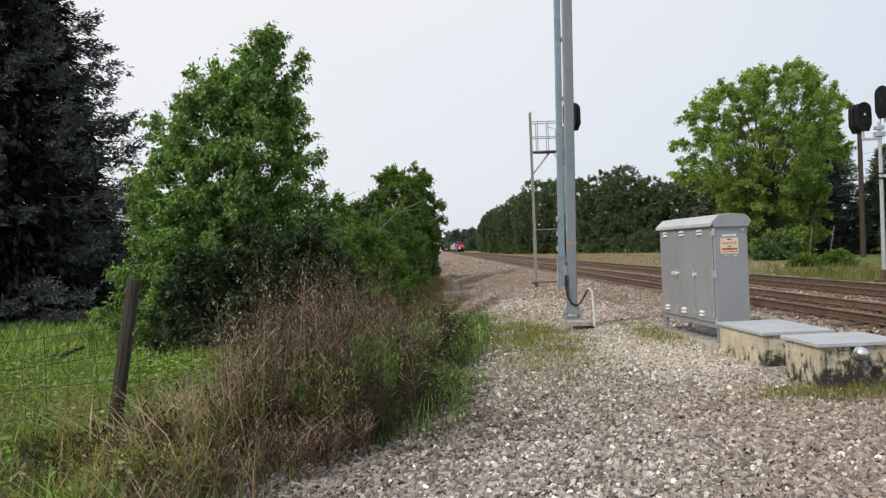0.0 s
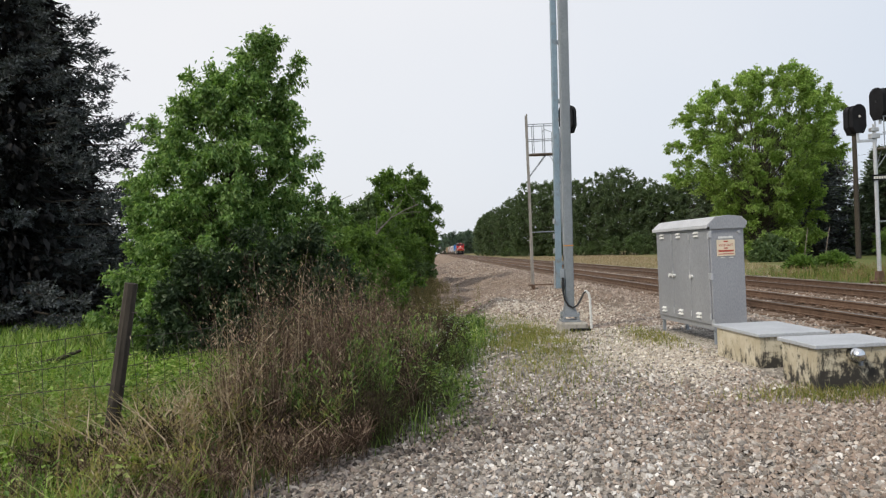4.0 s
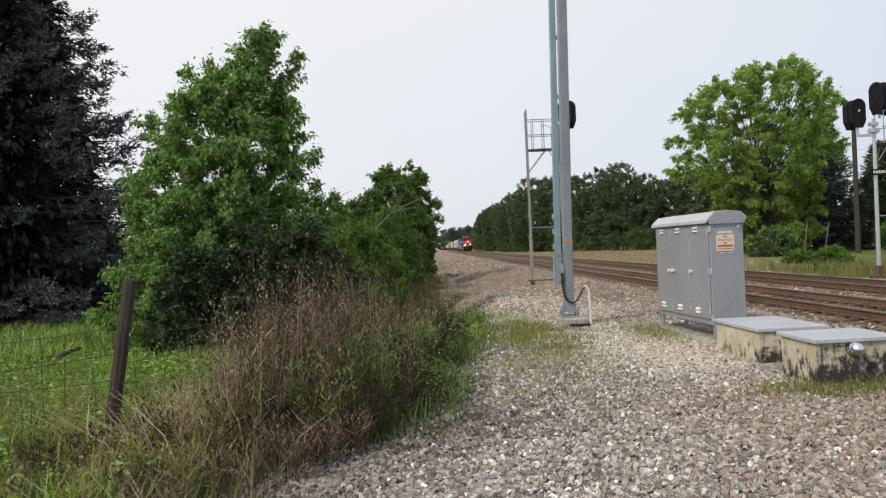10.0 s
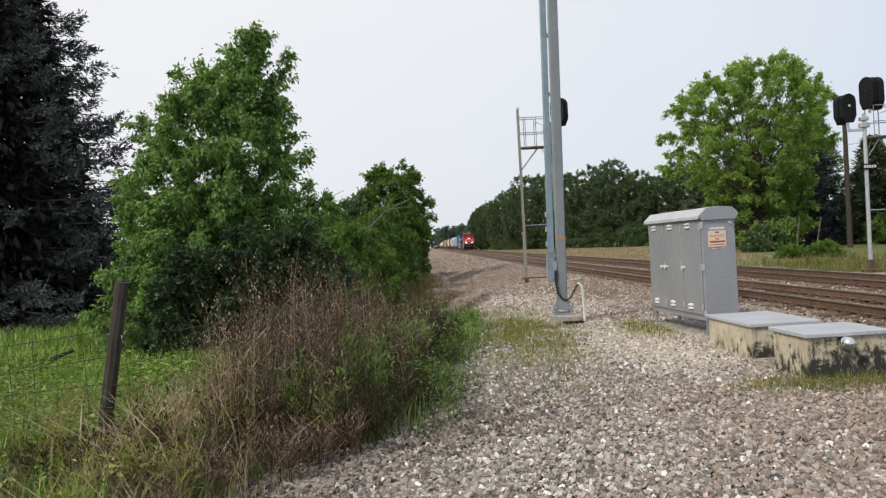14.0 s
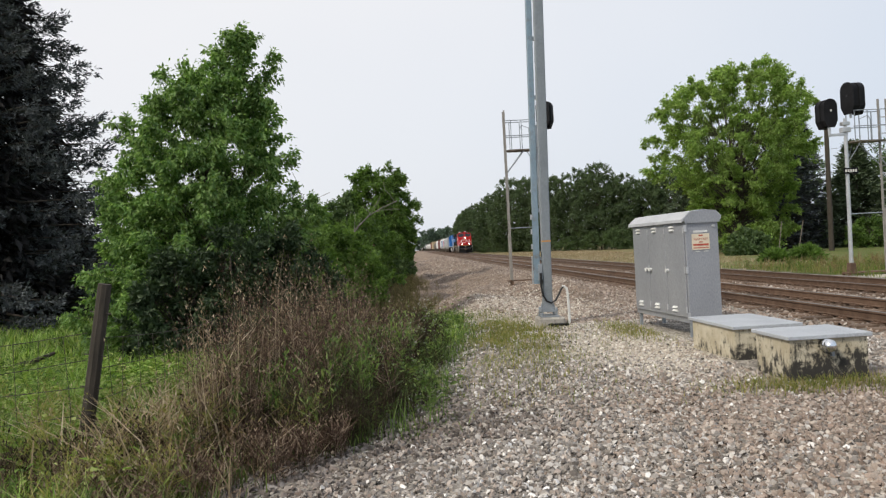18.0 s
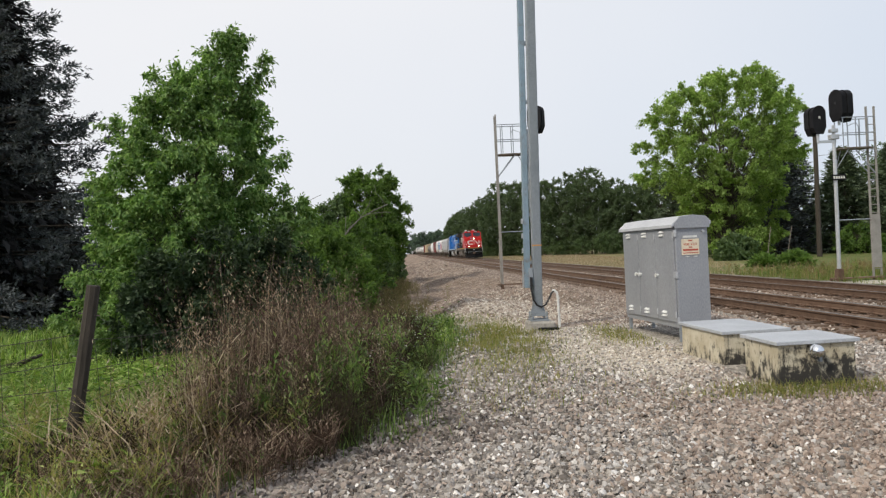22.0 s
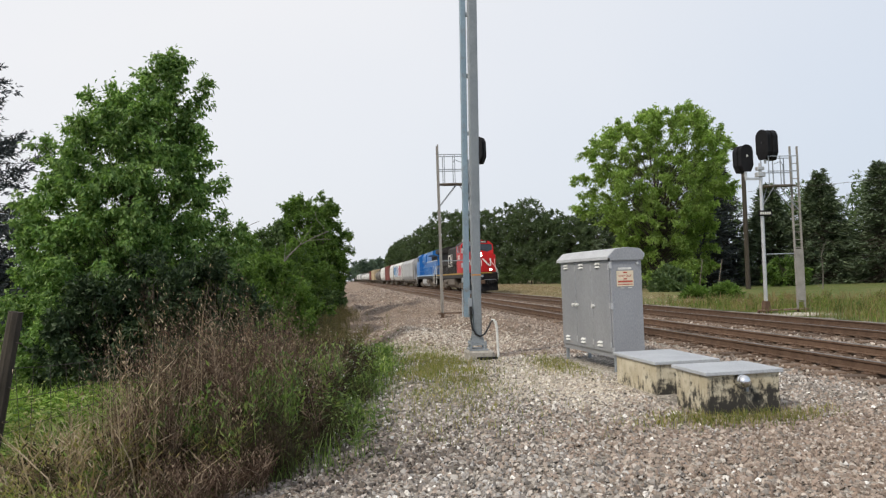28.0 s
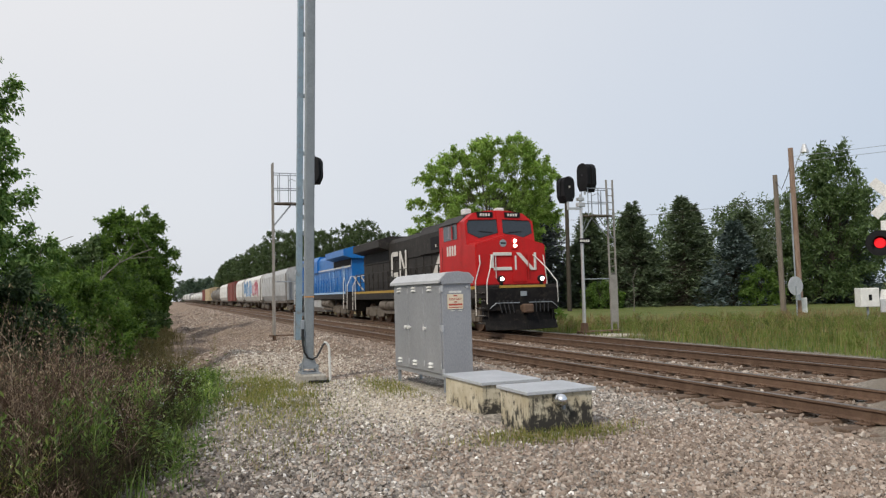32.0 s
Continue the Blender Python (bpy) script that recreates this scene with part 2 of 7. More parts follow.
def thing(name, at, label, category, group="", kind="", rz=0.0):
    ob = new(name)
    ob.matrix_basis = pose(*at, 0, 0, rz)
    ob.empty_display_size = 0.2
    return tagged(ob, label, category, group, kind)


def raw(name, verts, faces, mat, parent=None, label="", smooth=False):
    me = bpy.data.meshes.new(name)
    me.from_pydata(verts if isinstance(verts, list) else verts.tolist(), [], faces if isinstance(faces, list) else faces.tolist())
    me.materials.append(mat)
    if smooth:
        me.shade_smooth()
    ob = new(name, me)
    if parent is not None:
        ob.parent = parent
    if label:
        ob["label"] = label
    return ob


def box(bm, x0, y0, z0, x1, y1, z1, bev=0.0):
    m = Matrix.Translation(((x0 + x1) / 2, (y0 + y1) / 2, (z0 + z1) / 2)) @ Matrix.Diagonal((x1 - x0, y1 - y0, z1 - z0, 1))
    vs = bmesh.ops.create_cube(bm, size=1, matrix=m)["verts"]
    if bev:
        es = list({e for v in vs for e in v.link_edges})
        bmesh.ops.bevel(bm, geom=es, offset=bev, segments=1, affect="EDGES", profile=0.5)
    return bm


def boxed(*args, bev=0.0):
    return box(bmesh.new(), *args, bev=bev)


def rod(bm, a, b, r0, r1=None, seg=10):
    a, b = Vector(a), Vector(b)
    d = b - a
    m = Matrix.Translation((a + b) / 2) @ d.to_track_quat("Z", "Y").to_matrix().to_4x4()
    bmesh.ops.create_cone(bm, cap_ends=True, segments=seg, radius1=r0, radius2=r0 if r1 is None else r1, depth=d.length, matrix=m)
    return bm


def rodded(a, b, r0, r1=None, seg=10):
    return rod(bmesh.new(), a, b, r0, r1, seg)


def tube(bm, pts, r, seg=8):
    """A bent pipe through the points, in one piece."""
    pts = [Vector(p) for p in pts]
    rings = []
    for i, p in enumerate(pts):
        d = (pts[min(i + 1, len(pts) - 1)] - pts[max(i - 1, 0)]).normalized()
        if i == 0:
            u = d.to_track_quat("Z", "Y") @ Vector((1, 0, 0))
        u = (u - d * u.dot(d)).normalized()
        w = d.cross(u)
        rings.append([bm.verts.new(p + r * (math.cos(2 * math.pi * k / seg) * u + math.sin(2 * math.pi * k / seg) * w)) for k in range(seg)])
    for a, b in zip(rings, rings[1:]):
        for k in range(seg):
            bm.faces.new((a[k], a[(k + 1) % seg], b[(k + 1) % seg], b[k]))
    bm.faces.new(rings[0][::-1])
    bm.faces.new(rings[-1])
    return bm


def prism(bm, outline, y0, y1, axis="y"):
    """An outline in the x-z plane drawn out along y (axis x: outline in y-z, drawn along x; axis z: outline in x-y)."""
    def put(u, v, w):
        return {"y": (u, w, v), "x": (w, u, v), "z": (u, v, w)}[axis]
    a = [bm.verts.new(put(u, v, y0)) for u, v in outline]
    b = [bm.verts.new(put(u, v, y1)) for u, v in outline]
    n = len(outline)
    bm.faces.new(a)
    bm.faces.new(b[::-1])
    for i in range(n):
        bm.faces.new((a[i], b[i], b[(i + 1) % n], a[(i + 1) % n]))
    return bm


def prismed(outline, y0, y1, axis="y"):
    return prism(bmesh.new(), outline, y0, y1, axis)


def smooth01(a, b, v):
    t = np.clip((v - a) / (b - a), 0.0, 1.0)
    return t * t * (3 - 2 * t)


RAIL_Z = 0.117
RAILS = (8.31, 9.82, 12.15, 13.66)


def rise(y):
    return 0.002 * np.clip(np.asarray(y, float) - 25.0, 0.0, 480.0)


def road_edge(x):
    """The verge line of the skewed road, as y over x."""
    return np.interp(x, [-30, 8.5, 11.3, 14.8, 20, 32, 70, 400], [-30, 6.8, 9.3, 11.4, 14.2, 20, 38, 200])


def ground_z(x, y):
    """Height of the ground: gravel pad, ballast bank, ditch, fields."""
    x, y = np.asarray(x, float), np.asarray(y, float)
    edge = np.interp(y, [0, 13, 16, 30, 35, 60], [-0.6, 0.3, 1.5, 3.3, 6.6, 6.9])
    wide = np.interp(y, [0, 13, 18, 30, 36], [2.5, 2.5, 3.0, 4.0, 5.6])
    drop = np.interp(y, [0, 12, 20, 35], [0.12, 0.16, 0.62, 0.95])
    bench = -0.05 * smooth01(13, 18, y)
    z = bench - (drop + bench) * smooth01(0, 1, (edge - x) / wide)
    far_left = smooth01(edge - wide - 1.0, edge - wide - 4.0, x)
    z = z + far_left * (np.minimum(-0.22, z) * 0 - 0.22 - z) * smooth01(8, 16, y)
    bank = smooth01(6.6, 5.0, x) * smooth01(-1.0, 1.0, x) * smooth01(18, 24, y)
    z = z + bank * (0.16 * np.sin(0.45 * y + 1.3 * x) * np.sin(0.19 * y + 0.7) + 0.09 * np.sin(1.5 * x - 0.27 * y) - 0.28 * np.exp(-((y - 34 - 4.2 * (x - 1.0)) / 3.2) ** 2))
    q = y - 19.5 - 2.0 * (np.minimum(x, 4.5) - 1.4)
    z = z + 0.30 * smooth01(-6.5, -0.3, q) * (1 - smooth01(0.5, 6.5, q)) * smooth01(0.7, 1.9, x) * (1 - smooth01(4.8, 6.6, x))
    bed = smooth01(6.6, 7.5, x) * (1 - smooth01(14.6, 16.4, x))
    z = z * (1 - bed) + bed * (RAIL_Z - 0.25)
    right = smooth01(14.6, 16.4, x)
    z = z * (1 - right) + right * (-0.16 - 0.25 * smooth01(18, 40, x))
    # the skewed road crosses level with the rails
    s = y - road_edge(x)
    on = (1 - smooth01(-1.0, 0.5, s)) * smooth01(-11.0, -9.5, s) * smooth01(4.5, 7.6, x)
    z = z * (1 - on) + on * (RAIL_Z - 0.012 - 0.30 * smooth01(17, 40, x))
    return z + rise(y)


# ---- ground ----
def grid_lines(stops):
    out = []
    for a, b, n in stops:
        out += list(np.linspace(a, b, n, endpoint=False))
    return np.array(out + [stops[-1][1]])


def make_ground():
    xs = grid_lines([(-1500, -200, 10), (-200, -40, 20), (-40, -8, 32), (-8, 18, 118), (18, 60, 44), (60, 250, 30), (250, 1800, 12)])
    ys = grid_lines([(-300, -20, 12), (-20, 2, 22), (2, 36, 140), (36, 120, 84), (120, 320, 50), (320, 2600, 24)])
    X, Y = np.meshgrid(xs, ys)
    Z = ground_z(X, Y)
    rng = np.random.RandomState(5)
    near = (np.abs(X - 5) < 14) & (Y > 2) & (Y < 40)
    Z = Z + near * (rng.rand(*X.shape) - 0.5) * 0.018
    nx, ny = len(xs), len(ys)
    verts = np.stack([X.ravel(), Y.ravel(), Z.ravel()], 1)
    i = (np.arange(ny - 1)[:, None] * nx + np.arange(nx - 1)[None]).ravel()
    faces = np.stack([i, i + 1, i + nx + 1, i + nx], 1)
    # cover of the ground: red grass, green bare brown soil, blue pale crushed stone
    def wob(scale, seed):
        return np.array([noise.noise(Vector((a * scale, b * scale, seed))) for a, b in zip(X.ravel(), Y.ravel())]).reshape(X.shape)
    w1, w2 = wob(0.9, 3.1), wob(0.35, 8.2)
    gedge = np.interp(Y, [0, 4, 5.45, 6.0, 6.4, 10.4, 13.4, 17, 24, 34], [-2.8, -1.9, -1.15, -0.8, 0.05, 0.55, 1.2, 1.2, -0.2, -0.2])
    grass = smooth01(0.35, -0.35, X - gedge - 0.45 * w1)
    side = smooth01(15.6, 17.2, X + 0.8 * w1)
    s = Y - road_edge(X)
    side = side * np.maximum(smooth01(0.0, 0.8, s), smooth01(-7.5, -8.5, s))
    grass = np.maximum(grass, side)
    tuft = smooth01(-0.15, 0.35, w1 + 0.4 * w2) * smooth01(2.9, 2.0, X + 0.3 * w2) * smooth01(10.5, 12.5, Y) * smooth01(16.8, 15.2, Y)
    grass = np.maximum(grass, 0.75 * tuft)
    grass = grass * (1 - 0.9 * np.exp(-(((X - 17.3) / 1.1) ** 2 + ((Y - 25.6) / 1.7) ** 2)))
    soil = np.maximum(smooth01(3.6, 1.2, X) * smooth01(16, 21, Y) * 0.8, 0.62 * smooth01(15, 22, Y) * smooth01(15.6, 15.0, X))
    soil = np.maximum(soil, 0.5 * smooth01(2.0, 5.0, X) * smooth01(9.6, 6.8, Y) * smooth01(16.5, 15.5, X))
    pale = 1.1 * np.exp(-(((X - 2.9) / 1.9) ** 2 + ((Y - 19.0) / 4.5) ** 2)) + np.exp(-(((X - 3.3) / 1.2) ** 2 + ((Y - 11.5) / 3.0) ** 2)) + np.exp(-(((X - 17.3) / 1.2) ** 2 + ((Y - 25.6) / 1.9) ** 2)) * 0.8
    road = smooth01(0.25, -0.25, s) * smooth01(-7.4, -7.0, s)
    lane = smooth01(31, 32.5, X) * smooth01(3.6, 3.2, np.abs(Y - (29.5 + 0.1 * (X - 36))))
    road = np.maximum(road, lane)
    grass = grass * (1 - lane)
    me = bpy.data.meshes.new("ground")
    me.from_pydata(verts.tolist(), [], faces.tolist())
    ca = me.color_attributes.new("cover", "FLOAT_COLOR", "POINT")
    data = np.stack([grass.ravel(), soil.ravel(), np.clip(pale, 0, 1).ravel(), road.ravel()], 1)
    ca.data.foreach_set("color", data.ravel())
    dry = smooth01(15.6, 17, X) * smooth01(34, 55, Y) * smooth01(0.52, 0.38, X / np.maximum(Y, 1.0)) * (0.85 + 0.4 * w2) + 0.35 * smooth01(0.1, 0.5, w2) * smooth01(16, 18, X) + 0.6 * smooth01(-0.6, 0.6, X) * smooth01(3.0, 1.0, X) * smooth01(14, 18, Y) + 0.45 * tuft * smooth01(0.6, 1.2, X)
    me.attributes.new("dry", "FLOAT", "POINT").data.foreach_set("value", np.clip(dry, 0, 1).ravel())
    lawn = smooth01(15.8, 17.0, X)
    me.attributes.new("lawn", "FLOAT", "POINT").data.foreach_set("value", lawn.ravel())
    me.shade_smooth()
    me.materials.append(ground_material())
    ob = new("ground", me)
    return tagged(ob, "crushed grey stone ground with grass verges and a bare bank", "ground", kind="structure")


def ground_material():
    m, nt, b = nodes_of("ground_cover")
    at = nt.nodes.new("ShaderNodeAttribute")
    at.attribute_name = "cover"
    sp = nt.nodes.new("ShaderNodeSeparateColor")
    nt.links.new(at.outputs["Color"], sp.inputs["Color"])
    vor = tex(nt, 26.0, kind="voronoi")
    fine = tex(nt, 60.0, 4.0)
    broad = tex(nt, 0.5, 5.0)
    stone = ramp(nt, vor.outputs["Color"], [(0.1, (0.095, 0.086, 0.075)), (0.5, (0.25, 0.225, 0.197)), (0.9, (0.50, 0.46, 0.41))])
    stone = mixc(nt, 1.0, stone, ramp(nt, broad.outputs["Fac"], [(0.3, (0.78, 0.73, 0.66)), (0.5, (1.0, 0.99, 0.97)), (0.7, (1.10, 1.07, 1.02))]), "MULTIPLY")
    streak = tex(nt, 1.1, 7.0, rough=0.72)
    soil = ramp(nt, fine.outputs["Fac"], [(0.3, (0.17, 0.125, 0.096)), (0.7, (0.34, 0.268, 0.212))])
    soil = mixc(nt, 1.0, soil, ramp(nt, streak.outputs["Fac"], [(0.36, (0.45, 0.42, 0.38)), (0.5, (0.95, 0.93, 0.9)), (0.68, (1.25, 1.2, 1.15))]), "MULTIPLY")
    pale = ramp(nt, vor.outputs["Color"], [(0.1, (0.36, 0.32, 0.255)), (0.9, (0.66, 0.61, 0.52))])
    grass = ramp(nt, tex(nt, 1.3, 6.0).outputs["Fac"], [(0.3, (0.03, 0.038, 0.014)), (0.55, (0.055, 0.07, 0.022)), (0.75, (0.11, 0.09, 0.045))])
    grass = mixc(nt, 0.5, grass, ramp(nt, fine.outputs["Fac"], [(0.3, (0.02, 0.024, 0.010)), (0.7, (0.085, 0.09, 0.035))]))
    lw = nt.nodes.new("ShaderNodeAttribute")
    lw.attribute_name = "lawn"
    grass = mixc(nt, lw.outputs["Fac"], grass, ramp(nt, tex(nt, 0.9, 6.0).outputs["Fac"], [(0.3, (0.085, 0.115, 0.03)), (0.52, (0.12, 0.15, 0.042)), (0.7, (0.17, 0.155, 0.062))]))
    dr = nt.nodes.new("ShaderNodeAttribute")
    dr.attribute_name = "dry"
    grass = mixc(nt, dr.outputs["Fac"], grass, ramp(nt, fine.outputs["Fac"], [(0.3, (0.15, 0.12, 0.055)), (0.7, (0.30, 0.25, 0.13))]))
    tar = ramp(nt, fine.outputs["Fac"], [(0.3, (0.15, 0.13, 0.105)), (0.7, (0.26, 0.225, 0.18))])
    edge = tex(nt, 7.0, 5.0)
    def soft(sock):
        a = nt.nodes.new("ShaderNodeMath")
        a.operation = "MULTIPLY_ADD"
        nt.links.new(edge.outputs["Fac"], a.inputs[0])
        a.inputs[1].default_value = 0.7
        nt.links.new(sock, a.inputs[2])
        return ramp(nt, a.outputs["Value"], [(0.62, (0, 0, 0)), (0.98, (1, 1, 1))])
    col = mixc(nt, soft(sp.outputs["Blue"]), stone, pale)
    col = mixc(nt, soft(sp.outputs["Green"]), col, soil)
    col = mixc(nt, soft(sp.outputs["Red"]), col, grass)
    col = mixc(nt, at.outputs["Alpha"], col, tar)
    nt.links.new(col, b.inputs["Base Color"])
    b.inputs["Roughness"].default_value = 0.92
    b.inputs["Specular IOR Level"].default_value = 0.2
    bump(nt, b, vor.outputs["Distance"], 0.7, 0.03)
    return m


make_ground()


# ---- trackside things ----
def relay_cabinet():
    c = thing("relay_cabinet", (4.49, 11.74, 0.0), "silver painted steel relay cabinet with three doors on short legs", "cabinet", rz=4.4)
    W, L, Z0, Z1 = 0.56, 2.24, 0.29, 1.90
    part("body", boxed(0, 0, Z0, W, L, Z1, bev=0.008), M_CAB, c)
    bm = prismed([(-0.075, 1.875), (-0.07, 1.925), (0.07, 2.05), (0.30, 2.075), (0.52, 2.05), (0.61, 1.96), (0.60, 1.905), (-0.04, 1.905)], -0.035, L + 0.035)
    part("roof", bm, M_CABROOF, c, "peaked roof with drip edge, sky light in its colour")
    for y0, y1 in ((-0.043, -0.036), (L + 0.036, L + 0.043)):
        part("roof_end", prismed([(-0.02, 1.86), (-0.04, 1.93), (0.08, 2.045), (0.30, 2.07), (0.51, 2.045), (0.585, 1.96), (0.575, 1.86)], y0, y1), M_CAB, c, "grey end plate of the roof")
    n = 3
    for i in range(n):
        y0, y1 = 0.03 + i * (L - 0.06) / n + 0.008, 0.03 + (i + 1) * (L - 0.06) / n - 0.008
        d = part("door", boxed(-0.022, y0, Z0 + 0.03, -0.002, y1, Z1 - 0.03, bev=0.006), M_CAB, c)
        for z in (Z0 + 0.10, Z1 - 0.16):
            for k in (0, 0.055):
                v = prismed([(-0.022, z + k), (-0.056, z + k + 0.008), (-0.022, z + k + 0.042)], y1 - 0.36, y1 - 0.20)
                part("louvre", v, M_WHITE, d)
        hy = (y1 - 0.07) if i < 2 else (y0 + 0.07)
        bm = rodded((-0.022, hy, 1.08), (-0.075, hy, 1.08), 0.026, 0.034, seg=12)
        part("handle", bm, M_WHITE, d, "pale knob handle")
        for z in (0.45, 1.1, 1.75):
            part("hinge", boxed(-0.034, y0 - 0.012, z - 0.05, -0.020, y0 + 0.012, z + 0.05), M_CABROOF, d)
    for x in (0.03, W - 0.08):
        for y in (0.03, L - 0.08):
            part("leg", boxed(x, y, -0.12, x + 0.05, y + 0.05, Z0), M_GALV, c)
    part("base_channel", boxed(0.01, 0.0, Z0 - 0.06, 0.04, L, Z0 - 0.002), M_CAB, c)
    for y in (-0.012, L + 0.012):
        part("lifting_lug", rodded((0.47, y - 0.03, 1.80), (0.47, y + 0.03, 1.80), 0.022, seg=10), M_CABROOF, c)
    for z in (0.35, 1.1, 1.78):
        part("corner_hinge", boxed(-0.03, -0.018, z - 0.055, 0.012, -0.001, z + 0.055), M_CABROOF, c)
    plate = part("warning_sign", boxed(0.10, -0.012, 1.42, 0.40, -0.003, 1.68), M_SIGN, c, "cream warning sign with red print")
    def text(body, x, z, size, mat):
        cu = bpy.data.curves.new("lettering", "FONT")
        cu.body, cu.size, cu.align_x, cu.extrude = body, size, "CENTER", 0.001
        tmp = bpy.data.objects.new("lettering", cu)
        me = bpy.data.meshes.new_from_object(tmp)
        bpy.data.objects.remove(tmp)
        me.materials.append(mat)
        o = new("lettering", me)
        o.parent = plate
        o.matrix_basis = pose(x, -0.0145, z, 90, 0, 0)
    text("KEEP OUT", 0.25, 1.575, 0.052, M_SIGNRED)
    part("print_bar", boxed(0.215, -0.0145, 1.64, 0.285, -0.0125, 1.662), M_SIGNRED, plate)
    part("print_bar", boxed(0.22, -0.0145, 1.535, 0.28, -0.0125, 1.553), M_SIGNRED, plate)
    part("print_bar", boxed(0.12, -0.0145, 1.485, 0.38, -0.0125, 1.515), M_SIGNRED, plate)
    part("print_bar", boxed(0.12, -0.0145, 1.445, 0.38, -0.0125, 1.458), M_SIGNRED, plate)
    part("label_plate", boxed(0.13, -0.010, 1.70, 0.37, -0.003, 1.735), M_WHITE, c)
    for x in (0.16, 0.30):
        part("label_plate", boxed(x, -0.010, 1.385, x + 0.07, -0.003, 1.40), M_WHITE, c)


def mould_material():
    m, nt, b = nodes_of("mouldy_concrete")
    big = tex(nt, 4.0, 6.0)
    base = ramp(nt, big.outputs["Fac"], [(0.3, (0.40, 0.34, 0.23)), (0.7, (0.60, 0.55, 0.43))])
    sp = tex(nt, 11.0, 10.0, rough=0.78, stretch=(1, 1, 0.6))
    at = nt.nodes.new("ShaderNodeAttribute")
    at.attribute_name = "mould"
    a = nt.nodes.new("ShaderNodeMath")
    a.operation = "ADD"
    nt.links.new(sp.outputs["Fac"], a.inputs[0])
    nt.links.new(at.outputs["Fac"], a.inputs[1])
    f = ramp(nt, a.outputs["Value"], [(0.58, (0, 0, 0)), (0.68, (1, 1, 1))])
    nt.links.new(mixc(nt, f, base, (0.035, 0.032, 0.027)), b.inputs["Base Color"])
    b.inputs["Roughness"].default_value = 0.92
    bump(nt, b, tex(nt, 50, 4).outputs["Fac"], 0.4, 0.01)
    return m


M_MOULD = mould_material()


def concrete_vault(at, w, l, h, rz, label, front, left):
    v = thing("concrete_vault", at, label, "cable vault", "pair of concrete vaults", rz=rz)
    bm = bmesh.new()
    nx, ny, nz = 8, 8, 6
    for axis, c in (("x", 0.0), ("x", w), ("y", 0.0), ("y", l)):
        n = ny if axis == "x" else nx
        rows = []
        for k in range(nz + 1):
            z = -0.12 + (h + 0.12) * k / nz
            rows.append([bm.verts.new((c, l * i / n, z) if axis == "x" else (w * i / n, c, z)) for i in range(n + 1)])
        for k in range(nz):
            for i in range(n):
                bm.faces.new((rows[k][i], rows[k][i + 1], rows[k + 1][i + 1], rows[k + 1][i]))
    bmesh.ops.remove_doubles(bm, verts=bm.verts, dist=0.0005)
    body = part("body", bm, M_MOULD, v)
    ca = body.data.attributes.new("mould", "FLOAT", "POINT")
    vals = []
    for p in body.data.vertices:
        z = max(0.0, p.co.z) / h
        amount = front if p.co.y < 0.005 else left if p.co.x < 0.005 else 0.0
        vals.append(amount * (1.1 - (0.75 if amount < 0.3 else 0.28) * z) - 0.05)
    ca.data.foreach_set("value", vals)
    part("lid", boxed(-0.04, -0.04, h, w + 0.04, l + 0.04, h + 0.045, bev=0.006), M_LID, v, "flat grey lid")
    return v


relay_cabinet()
va = concrete_vault((4.16, 9.35, 0.0), 0.86, 1.34, 0.405, 1.5, "tan stained concrete cable vault with a grey lid", 0.24, 0.14)
vb = concrete_vault((4.09, 7.83, 0.0), 0.88, 0.76, 0.455, 1.0, "black-mouldy concrete cable vault with a grey lid", 0.296, 0.20)
bm = rodded((0.39, 0.0, 0.385), (0.39, -0.10, 0.385), 0.075, 0.07, 16)
bmesh.ops.create_uvsphere(bm, u_segments=16, v_segments=8, radius=0.072, matrix=Matrix.Translation((0.39, -0.10, 0.385)))
part("vent_cap", bm, M_CHROME, vb, "shiny domed metal cap", smooth=True)
part("padlock", boxed(0.44, -0.05, 0.26, 0.47, -0.01, 0.31), M_GALV, vb)


